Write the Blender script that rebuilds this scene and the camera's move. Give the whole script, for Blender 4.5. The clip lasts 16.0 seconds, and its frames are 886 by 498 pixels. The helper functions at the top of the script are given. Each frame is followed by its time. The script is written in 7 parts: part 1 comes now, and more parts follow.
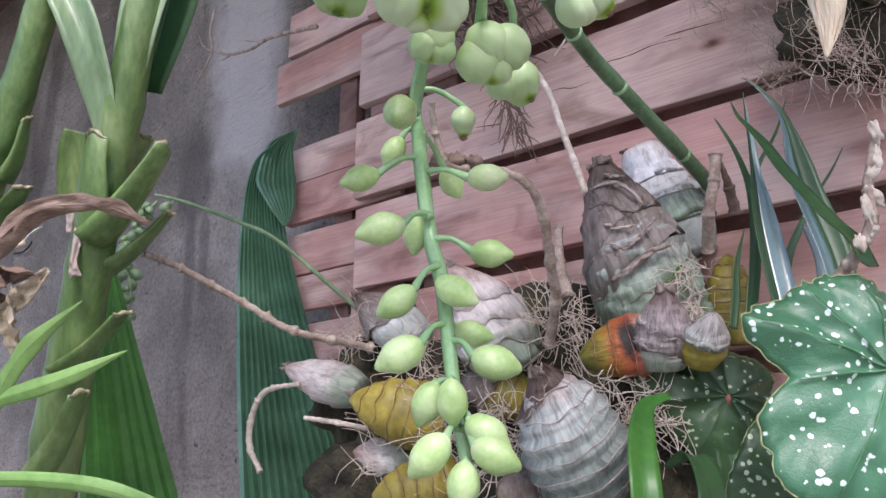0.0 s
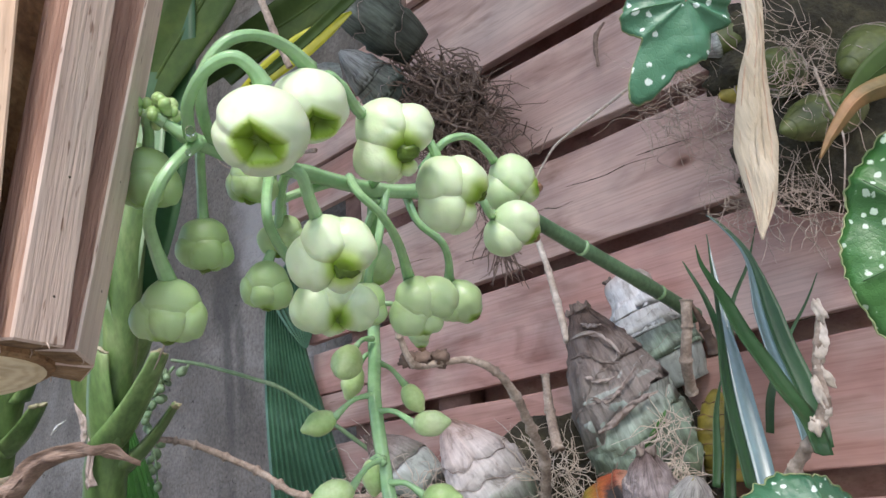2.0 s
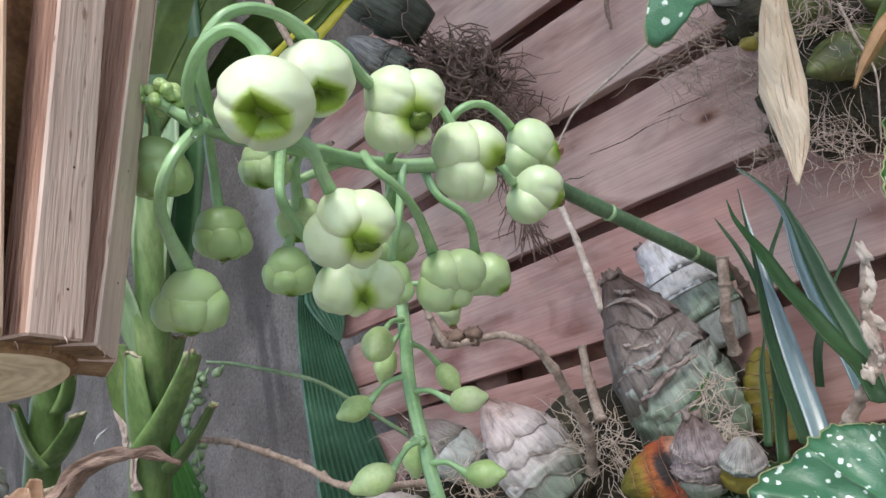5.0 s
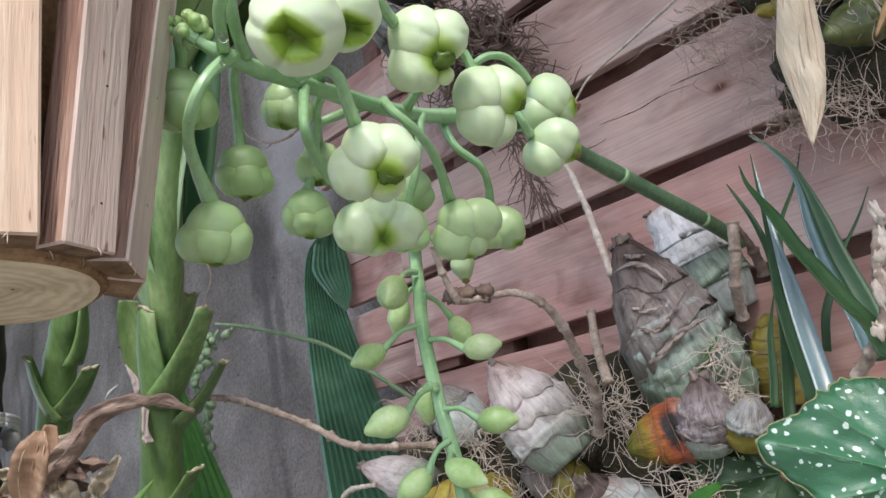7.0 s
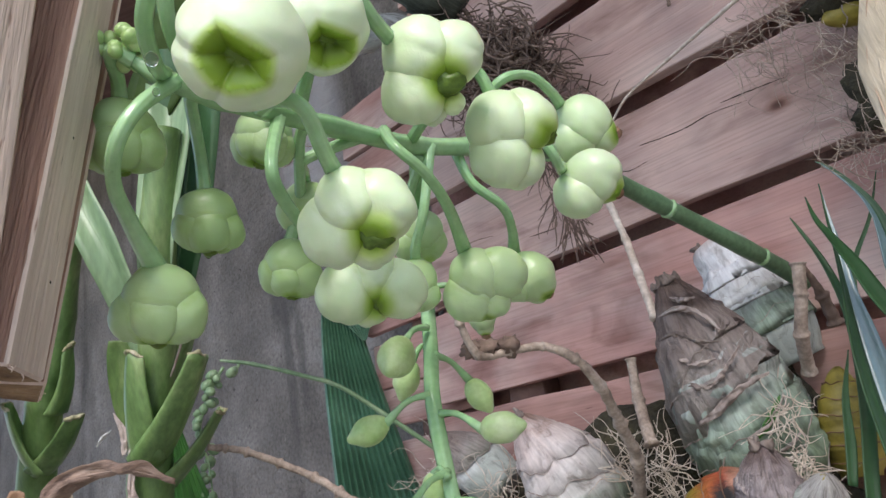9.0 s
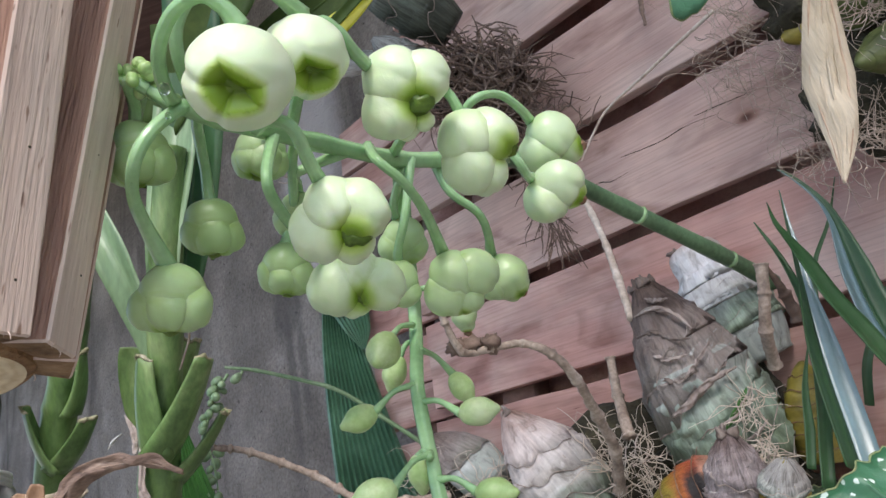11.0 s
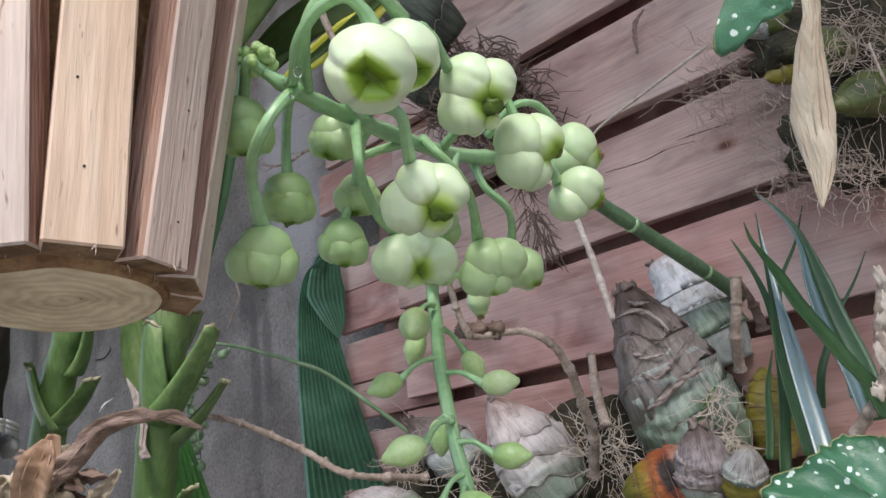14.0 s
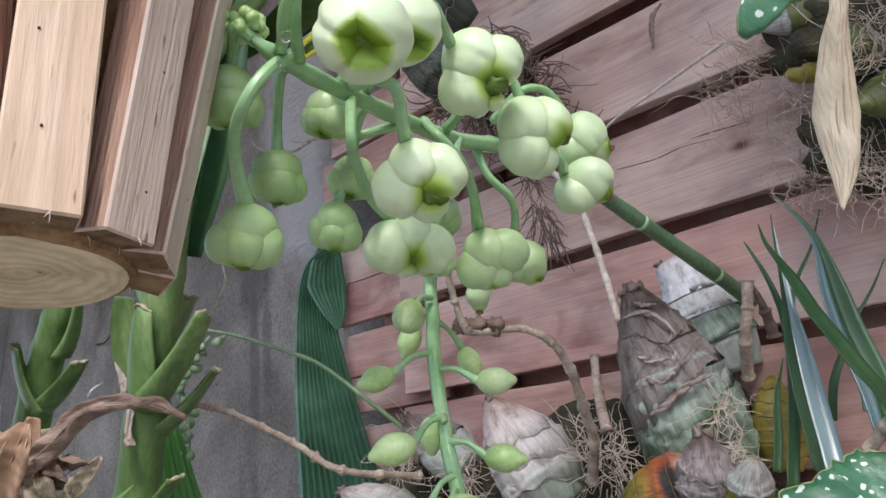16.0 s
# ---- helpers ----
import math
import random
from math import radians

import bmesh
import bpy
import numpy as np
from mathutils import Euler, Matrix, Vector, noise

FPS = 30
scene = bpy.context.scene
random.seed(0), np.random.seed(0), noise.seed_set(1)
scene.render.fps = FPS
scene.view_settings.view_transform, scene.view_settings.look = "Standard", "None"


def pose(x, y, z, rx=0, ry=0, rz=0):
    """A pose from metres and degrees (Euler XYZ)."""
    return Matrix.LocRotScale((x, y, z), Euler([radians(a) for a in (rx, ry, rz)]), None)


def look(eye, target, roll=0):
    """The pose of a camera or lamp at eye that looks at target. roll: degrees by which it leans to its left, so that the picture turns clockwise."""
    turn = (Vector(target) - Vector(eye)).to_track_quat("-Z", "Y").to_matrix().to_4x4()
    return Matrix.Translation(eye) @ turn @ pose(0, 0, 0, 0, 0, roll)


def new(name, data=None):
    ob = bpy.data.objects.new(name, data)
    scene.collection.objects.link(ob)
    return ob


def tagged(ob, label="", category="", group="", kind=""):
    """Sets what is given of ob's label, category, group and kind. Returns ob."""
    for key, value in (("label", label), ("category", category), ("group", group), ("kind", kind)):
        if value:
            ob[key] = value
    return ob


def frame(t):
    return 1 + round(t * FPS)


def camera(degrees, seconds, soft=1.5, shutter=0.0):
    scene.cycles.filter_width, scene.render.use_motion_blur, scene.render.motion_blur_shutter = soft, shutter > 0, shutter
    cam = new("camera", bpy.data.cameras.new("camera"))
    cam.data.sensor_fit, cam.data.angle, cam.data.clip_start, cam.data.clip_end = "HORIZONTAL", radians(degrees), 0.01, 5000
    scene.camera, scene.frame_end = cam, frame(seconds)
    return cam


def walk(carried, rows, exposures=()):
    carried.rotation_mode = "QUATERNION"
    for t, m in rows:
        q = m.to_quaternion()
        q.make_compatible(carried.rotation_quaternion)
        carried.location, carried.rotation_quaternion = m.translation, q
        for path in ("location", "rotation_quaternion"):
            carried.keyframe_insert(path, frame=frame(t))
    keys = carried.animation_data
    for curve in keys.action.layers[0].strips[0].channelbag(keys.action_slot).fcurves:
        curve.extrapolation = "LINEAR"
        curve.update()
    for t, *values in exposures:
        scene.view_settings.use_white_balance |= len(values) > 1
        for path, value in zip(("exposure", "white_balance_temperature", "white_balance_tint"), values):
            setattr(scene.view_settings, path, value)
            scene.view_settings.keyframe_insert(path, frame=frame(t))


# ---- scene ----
cam = camera(62.1, 16.0)
METRES, EYE, TILT, LEAN, TURN = 0.5, 1.5, 20.0, 0.0, 0.0
PATH = [
    (0, (0.034, 0.042, 1.547), (-0.01, 1.917, 2.241), -4.4),
    (0.5, (0.048, 0.037, 1.559), (0.047, 1.912, 2.256), -6.2),
    (1, (0.072, 0.037, 1.594), (0.026, 1.935, 2.222), -5.3),
    (1.5, (0.09, 0.02, 1.624), (-0.028, 1.886, 2.336), -7.0),
    (2, (0.105, -0.009, 1.635), (-0.079, 1.833, 2.392), -9.5),
    (2.5, (0.111, -0.005, 1.633), (-0.082, 1.855, 2.341), -10.6),
    (3, (0.113, -0.01, 1.629), (-0.1, 1.831, 2.381), -10.7),
    (3.5, (0.117, -0.003, 1.632), (-0.096, 1.829, 2.406), -11.9),
    (4, (0.119, 0.001, 1.633), (-0.114, 1.831, 2.405), -13.0),
    (4.2, (0.116, 0.003, 1.634), (-0.121, 1.834, 2.401), -13.3),
    (6.3, (0.099, 0.002, 1.623), (-0.199, 1.842, 2.348), -12.5),
    (6.5, (0.1, 0.001, 1.622), (-0.193, 1.842, 2.347), -12.3),
    (7, (0.093, 0.004, 1.615), (-0.186, 1.853, 2.325), -12.0),
    (7.5, (0.091, 0.002, 1.622), (-0.165, 1.847, 2.351), -11.9),
    (8, (0.09, 0.014, 1.627), (-0.153, 1.863, 2.352), -12.0),
    (8.5, (0.095, 0.038, 1.644), (-0.25, 1.854, 2.409), -12.3),
    (8.7, (0.096, 0.056, 1.654), (-0.269, 1.871, 2.408), -11.2),
    (10.8, (0.102, 0.034, 1.632), (-0.219, 1.86, 2.384), -10.7),
    (11, (0.111, 0.03, 1.633), (-0.242, 1.833, 2.425), -11.6),
    (11.5, (0.104, 0.02, 1.636), (-0.117, 1.848, 2.417), -11.2),
    (12, (0.088, -0.001, 1.629), (-0.135, 1.797, 2.475), -9.0),
    (12.5, (0.083, -0.011, 1.62), (-0.265, 1.765, 2.47), -6.9),
    (13, (0.084, -0.01, 1.62), (-0.231, 1.778, 2.458), -7.5),
    (13.5, (0.081, -0.003, 1.623), (-0.128, 1.825, 2.408), -9.6),
    (14, (0.072, -0.011, 1.616), (-0.131, 1.818, 2.398), -9.0),
    (14.5, (0.061, -0.02, 1.605), (-0.182, 1.78, 2.442), -6.7),
    (15, (0.077, -0.01, 1.606), (-0.143, 1.811, 2.403), -8.6),
    (15.5, (0.073, -0.009, 1.612), (-0.091, 1.827, 2.389), -8.7),
    (16, (0.074, 0.008, 1.619), (-0.151, 1.836, 2.398), -6.7),
]
STOPS, KELVIN, TINT = 1.11, 6650, 14
walk(cam, [(t, look(eye, target, roll)) for t, eye, target, roll in PATH], [(0, STOPS + 0.2, KELVIN - 150, TINT + 9), (1, STOPS + 0.15, KELVIN, TINT + 5), (1.5, STOPS + 0.22, KELVIN, TINT + 1), (2.5, STOPS, KELVIN, TINT), (12, STOPS, KELVIN, TINT), (13, STOPS - 0.13, KELVIN, TINT), (14.5, STOPS - 0.16, KELVIN, TINT), (16, STOPS - 0.06, KELVIN, TINT)])

# ---- light ----
world = bpy.data.worlds.new("world")
scene.world = world
world.use_nodes = True
wn = world.node_tree
sky = wn.nodes.new("ShaderNodeTexSky")
sky.sky_type, sky.sun_disc = "NISHITA", False
SUN_EL, SUN_ROT = 44.0, 174.0
sky.sun_elevation, sky.sun_rotation = radians(SUN_EL), radians(SUN_ROT)
sky.air_density, sky.dust_density = 1.0, 1.0
wn.nodes["Background"].inputs["Strength"].default_value = 0.128
wn.links.new(sky.outputs["Color"], wn.nodes["Background"].inputs["Color"])
sun = new("sun", bpy.data.lights.new("sun", "SUN"))
sun.data.energy, sun.data.angle, sun.data.color = 1.35, radians(16), (1.0, 0.98, 0.95)
az, el = radians(SUN_ROT), radians(SUN_EL)
sun_way = Vector((math.sin(az) * math.cos(el), math.cos(az) * math.cos(el), math.sin(el)))
sun.matrix_world = look(sun_way * 5, (0, 0, 0))


# ---- materials ----
def material(name, rough=0.6, sss=0.0, spec=0.5):
    m = bpy.data.materials.new(name)
    m.use_nodes = True
    b = m.node_tree.nodes["Principled BSDF"]
    b.inputs["Roughness"].default_value = rough
    b.inputs["Specular IOR Level"].default_value = spec
    if sss:
        b.inputs["Subsurface Weight"].default_value = sss
        b.inputs["Subsurface Radius"].default_value = (0.004, 0.006, 0.002)
        b.inputs["Subsurface Scale"].default_value = 1.0
    return m, m.node_tree.nodes, m.node_tree.links, b


def ramp(nodes, stops, mode="LINEAR"):
    r = nodes.new("ShaderNodeValToRGB")
    r.color_ramp.interpolation = mode
    while len(r.color_ramp.elements) < len(stops):
        r.color_ramp.elements.new(0.5)
    for el_, (p, c) in zip(r.color_ramp.elements, stops):
        el_.position, el_.color = p, (*c, 1)
    return r


def noise_tex(nodes, links, scale, detail=4, stretch=None, rough=0.55, coords="Object", distortion=0.0):
    tc = nodes.new("ShaderNodeTexCoord")
    n = nodes.new("ShaderNodeTexNoise")
    n.inputs["Scale"].default_value, n.inputs["Detail"].default_value = scale, detail
    n.inputs["Roughness"].default_value, n.inputs["Distortion"].default_value = rough, distortion
    if stretch:
        mp = nodes.new("ShaderNodeMapping")
        mp.inputs["Scale"].default_value = stretch
        links.new(tc.outputs[coords], mp.inputs["Vector"])
        links.new(mp.outputs["Vector"], n.inputs["Vector"])
    else:
        links.new(tc.outputs[coords], n.inputs["Vector"])
    return n


def bump(nodes, links, b, height, strength, distance=0.002, prev=None):
    bp = nodes.new("ShaderNodeBump")
    bp.inputs["Strength"].default_value, bp.inputs["Distance"].default_value = strength, distance
    links.new(height, bp.inputs["Height"])
    if prev:
        links.new(prev.outputs["Normal"], bp.inputs["Normal"])
    links.new(bp.outputs["Normal"], b.inputs["Normal"])
    return bp


def mix(nodes, links, fac, a, b_, mode="MIX"):
    mx = nodes.new("ShaderNodeMix")
    mx.data_type, mx.blend_type = "RGBA", mode
    for sock, v in ((0, fac), (6, a), (7, b_)):
        if isinstance(v, (int, float)):
            mx.inputs[sock].default_value = v
        elif isinstance(v, tuple):
            mx.inputs[sock].default_value = (*v, 1)
        else:
            links.new(v, mx.inputs[sock])
    return mx.outputs[2]


def mottled(name, stops, scale, rough=0.6, sss=0.0, fine=6.0, bump_s=0.3, bump_d=0.001, stretch=None, var=0.25, detail=5, spec=0.5):
    """Two scales of colour variation and a fine relief."""
    m, n, l, b = material(name, rough, sss, spec)
    big = noise_tex(n, l, scale, detail, stretch)
    r = ramp(n, stops)
    l.new(big.outputs["Fac"], r.inputs["Fac"])
    small = noise_tex(n, l, scale * fine, 4, stretch)
    r2 = ramp(n, [(0.3, (1 - var,) * 3), (0.7, (1 + var * 0.4,) * 3)])
    l.new(small.outputs["Fac"], r2.inputs["Fac"])
    info = n.new("ShaderNodeObjectInfo")
    r3 = ramp(n, [(0.0, (0.86,) * 3), (1.0, (1.08,) * 3)])
    l.new(info.outputs["Random"], r3.inputs["Fac"])
    c = mix(n, l, 1.0, r.outputs["Color"], r2.outputs["Color"], "MULTIPLY")
    c = mix(n, l, 1.0, c, r3.outputs["Color"], "MULTIPLY")
    l.new(c, b.inputs["Base Color"])
    bump(n, l, b, small.outputs["Fac"], bump_s, bump_d)
    return m


def wood(name, stops, along=(6, 90, 90), rough=0.75, knots=False, relief=0.0008, dashes=False, weather=False):
    """Sawn wood with grain along local x."""
    m, n, l, b = material(name, rough, 0, 0.25)
    info = n.new("ShaderNodeObjectInfo")
    tc = n.new("ShaderNodeTexCoord")
    off = n.new("ShaderNodeVectorMath")
    off.operation = "ADD"
    sc = n.new("ShaderNodeVectorMath")
    sc.operation = "SCALE"
    sc.inputs[0].default_value = (7.1, 3.7, 5.3)
    l.new(info.outputs["Random"], sc.inputs["Scale"])
    l.new(tc.outputs["Object"], off.inputs[0])
    l.new(sc.outputs["Vector"], off.inputs[1])
    mp = n.new("ShaderNodeMapping")
    mp.inputs["Scale"].default_value = along
    l.new(off.outputs["Vector"], mp.inputs["Vector"])
    g = n.new("ShaderNodeTexNoise")
    g.inputs["Scale"].default_value, g.inputs["Detail"].default_value, g.inputs["Distortion"].default_value = 1.0, 6, 0.6
    l.new(mp.outputs["Vector"], g.inputs["Vector"])
    r = ramp(n, stops)
    l.new(g.outputs["Fac"], r.inputs["Fac"])
    mp2 = n.new("ShaderNodeMapping")
    mp2.inputs["Scale"].default_value = tuple(a * 4 for a in along)
    l.new(off.outputs["Vector"], mp2.inputs["Vector"])
    g2 = n.new("ShaderNodeTexNoise")
    g2.inputs["Scale"].default_value, g2.inputs["Detail"].default_value = 1.0, 5
    l.new(mp2.outputs["Vector"], g2.inputs["Vector"])
    r2 = ramp(n, [(0.3, (0.89,) * 3), (0.65, (1.04,) * 3)])
    l.new(g2.outputs["Fac"], r2.inputs["Fac"])
    blot = n.new("ShaderNodeTexNoise")
    blot.inputs["Scale"].default_value, blot.inputs["Detail"].default_value = 14, 3
    l.new(off.outputs["Vector"], blot.inputs["Vector"])
    r4 = ramp(n, [(0.35, (0.8, 0.78, 0.78)), (0.65, (1.06, 1.03, 1.0))])
    l.new(blot.outputs["Fac"], r4.inputs["Fac"])
    r3 = ramp(n, [(0.0, (0.85, 0.83, 0.82)), (1.0, (1.08, 1.08, 1.1))])
    l.new(info.outputs["Random"], r3.inputs["Fac"])
    c = mix(n, l, 1.0, r.outputs["Color"], r2.outputs["Color"], "MULTIPLY")
    if knots:
        mp3 = n.new("ShaderNodeMapping")
        mp3.inputs["Scale"].default_value = (5.5, 9.0, 9.0)
        l.new(off.outputs["Vector"], mp3.inputs["Vector"])
        vo = n.new("ShaderNodeTexVoronoi")
        vo.inputs["Scale"].default_value = 1.0
        l.new(mp3.outputs["Vector"], vo.inputs["Vector"])
        rk = ramp(n, [(0.02, (0.22, 0.17, 0.15)), (0.032, (0.42, 0.33, 0.3)), (0.045, (0.75, 0.66, 0.62)), (0.075, (1, 1, 1))])
        l.new(vo.outputs["Distance"], rk.inputs["Fac"])
        c = mix(n, l, 1.0, c, rk.outputs["Color"], "MULTIPLY")
    if dashes:
        mp4 = n.new("ShaderNodeMapping")
        mp4.inputs["Scale"].default_value = (90, 520, 520)
        l.new(off.outputs["Vector"], mp4.inputs["Vector"])
        ds = n.new("ShaderNodeTexNoise")
        ds.inputs["Scale"].default_value, ds.inputs["Detail"].default_value = 1.0, 2
        l.new(mp4.outputs["Vector"], ds.inputs["Vector"])
        rd = ramp(n, [(0.27, (0.5, 0.42, 0.38)), (0.34, (1, 1, 1))])
        l.new(ds.outputs["Fac"], rd.inputs["Fac"])
        c = mix(n, l, 1.0, c, rd.outputs["Color"], "MULTIPLY")
    if weather:
        def streak(scale, stops_, detail=5, distortion=0.3):
            mp5 = n.new("ShaderNodeMapping")
            mp5.inputs["Scale"].default_value = scale
            l.new(off.outputs["Vector"], mp5.inputs["Vector"])
            t5 = n.new("ShaderNodeTexNoise")
            t5.inputs["Scale"].default_value, t5.inputs["Detail"].default_value, t5.inputs["Distortion"].default_value = 1.0, detail, distortion
            l.new(mp5.outputs["Vector"], t5.inputs["Vector"])
            r5 = ramp(n, stops_)
            l.new(t5.outputs["Fac"], r5.inputs["Fac"])
            return r5.outputs["Color"]
        c = mix(n, l, streak((5, 13, 13), [(0.46, (0, 0, 0)), (0.68, (0.75,) * 3)]), c, (0.7, 0.585, 0.53))
        c = mix(n, l, 1.0, c, streak((9, 26, 26), [(0.3, (0.62, 0.56, 0.54)), (0.47, (1, 1, 1))], 6, 1.0), "MULTIPLY")
        c = mix(n, l, 1.0, c, streak((14, 520, 520), [(0.34, (0.88, 0.86, 0.85)), (0.5, (1, 1, 1)), (0.7, (1.05,) * 3)], 4, 0.2), "MULTIPLY")
        c = mix(n, l, 1.0, c, streak((26, 330, 330), [(0.2, (0.36, 0.3, 0.28)), (0.27, (1, 1, 1))], 2, 0.4), "MULTIPLY")
    c = mix(n, l, 1.0, c, r4.outputs["Color"], "MULTIPLY")
    c = mix(n, l, 1.0, c, r3.outputs["Color"], "MULTIPLY")
    l.new(c, b.inputs["Base Color"])
    first = bump(n, l, b, g.outputs["Fac"], 0.6, relief * 1.6)
    bump(n, l, b, g2.outputs["Fac"], 0.7, relief, first)
    return m


PLANK = wood("reddish_plank", [(0.25, (0.45, 0.255, 0.222)), (0.5, (0.515, 0.31, 0.274)), (0.75, (0.575, 0.372, 0.334))], (5, 34, 34), knots=True, weather=True)
PLANK_PALE = wood("pale_pinkish_plank", [(0.25, (0.515, 0.362, 0.322)), (0.5, (0.585, 0.428, 0.384)), (0.75, (0.645, 0.5, 0.456))], (5, 34, 34), knots=True, weather=True)
BATTEN = wood("dark_batten", [(0.3, (0.15, 0.09, 0.075)), (0.7, (0.26, 0.165, 0.14))], (5, 60, 60))
SLAT = wood("pale_slat", [(0.25, (0.64, 0.52, 0.445)), (0.5, (0.71, 0.6, 0.52)), (0.75, (0.77, 0.68, 0.605))], (12, 210, 210), relief=0.0007, dashes=True)
SLAT_PINK = wood("pinkish_slat", [(0.25, (0.65, 0.51, 0.43)), (0.5, (0.72, 0.585, 0.5)), (0.75, (0.78, 0.665, 0.58))], (12, 210, 210), relief=0.0007, dashes=True)
SLAT_RED = wood("orange_slat", [(0.3, (0.6, 0.43, 0.3)), (0.55, (0.72, 0.555, 0.41)), (0.75, (0.79, 0.65, 0.5))], (9, 110, 110), relief=0.0008, dashes=True)
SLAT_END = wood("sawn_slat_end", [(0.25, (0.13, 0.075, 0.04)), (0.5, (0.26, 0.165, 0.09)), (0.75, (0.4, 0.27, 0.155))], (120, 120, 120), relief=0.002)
# reddish sawn sides, darkened to stand for shade in the gaps
SLAT_SIDE = wood("shaded_sawn_side", [(0.25, (0.31, 0.175, 0.13)), (0.5, (0.46, 0.29, 0.22)), (0.75, (0.6, 0.425, 0.335))], (14, 190, 190), relief=0.003)


def concrete():
    """Rough plaster with damp runs and pits."""
    m, n, l, b = material("concrete", 0.92, 0, 0.2)
    big = noise_tex(n, l, 6, 5)
    r = ramp(n, [(0.3, (0.147, 0.134, 0.122)), (0.5, (0.212, 0.195, 0.179)), (0.7, (0.315, 0.293, 0.272))])
    l.new(big.outputs["Fac"], r.inputs["Fac"])
    run = noise_tex(n, l, 1.0, 3, (7, 7, 1.6), distortion=0.3)
    r2 = ramp(n, [(0.33, (0.55, 0.54, 0.54)), (0.42, (0.92, 0.92, 0.92)), (0.7, (1.15, 1.15, 1.15))])
    l.new(run.outputs["Fac"], r2.inputs["Fac"])
    fine = noise_tex(n, l, 170, 6)
    r3 = ramp(n, [(0.3, (0.7,) * 3), (0.5, (0.97,) * 3), (0.68, (1.16,) * 3)])
    l.new(fine.outputs["Fac"], r3.inputs["Fac"])
    c = mix(n, l, 1.0, r.outputs["Color"], r2.outputs["Color"], "MULTIPLY")
    c = mix(n, l, 1.0, c, r3.outputs["Color"], "MULTIPLY")
    pits = noise_tex(n, l, 95, 3, distortion=0.8)
    rp = ramp(n, [(0.27, (0.35, 0.34, 0.34)), (0.34, (1, 1, 1)), (0.68, (1, 1, 1)), (0.74, (1.45, 1.45, 1.42))])
    l.new(pits.outputs["Fac"], rp.inputs["Fac"])
    c = mix(n, l, 1.0, c, rp.outputs["Color"], "MULTIPLY")
    geo = n.new("ShaderNodeNewGeometry")

    def blot(centre, scale, most, rag):
        """A mask with a ragged outline round a place on the wall."""
        away = n.new("ShaderNodeVectorMath")
        away.operation = "SUBTRACT"
        away.inputs[1].default_value = centre
        l.new(geo.outputs["Position"], away.inputs[0])
        sc = n.new("ShaderNodeVectorMath")
        sc.operation = "MULTIPLY"
        sc.inputs[1].default_value = scale
        l.new(away.outputs["Vector"], sc.inputs[0])
        ln = n.new("ShaderNodeVectorMath")
        ln.operation = "LENGTH"
        l.new(sc.outputs["Vector"], ln.inputs[0])
        edge = noise_tex(n, l, rag, 5, distortion=0.5)
        ad = n.new("ShaderNodeMath")
        ad.operation = "MULTIPLY_ADD"
        ad.inputs[1].default_value = 1.1
        l.new(edge.outputs["Fac"], ad.inputs[0])
        l.new(ln.outputs["Value"], ad.inputs[2])
        half = n.new("ShaderNodeMath")
        half.operation = "MULTIPLY"
        half.inputs[1].default_value = 0.62
        l.new(ad.outputs[0], half.inputs[0])
        out = ramp(n, [(0.7, (most,) * 3), (1.0, (0, 0, 0))])
        l.new(half.outputs[0], out.inputs["Fac"])
        return out.outputs["Color"]
    c = mix(n, l, blot((-0.299, 1.094, 2.388), (9.0, 9.0, 2.6), 0.7, 9), c, (0.5, 0.49, 0.5))
    c = mix(n, l, blot((-0.41, 1.169, 2.13), (17.0, 17.0, 9.0), 0.6, 14), c, (0.075, 0.072, 0.07))
    c = mix(n, l, blot((-0.413, 1.172, 1.96), (60.0, 60.0, 6.5), 0.5, 18), c, (0.075, 0.072, 0.07))
    c = mix(n, l, blot((-0.381, 1.15, 1.999), (60.0, 60.0, 9.0), 0.5, 22), c, (0.075, 0.072, 0.07))
    l.new(c, b.inputs["Base Color"])
    mid = noise_tex(n, l, 1.0, 6, (26, 26, 75), distortion=0.4)
    first = bump(n, l, b, mid.outputs["Fac"], 0.8, 0.009)
    second = bump(n, l, b, pits.outputs["Fac"], 0.7, 0.004, first)
    bump(n, l, b, fine.outputs["Fac"], 0.8, 0.003, second)
    return m


CONCRETE = concrete()


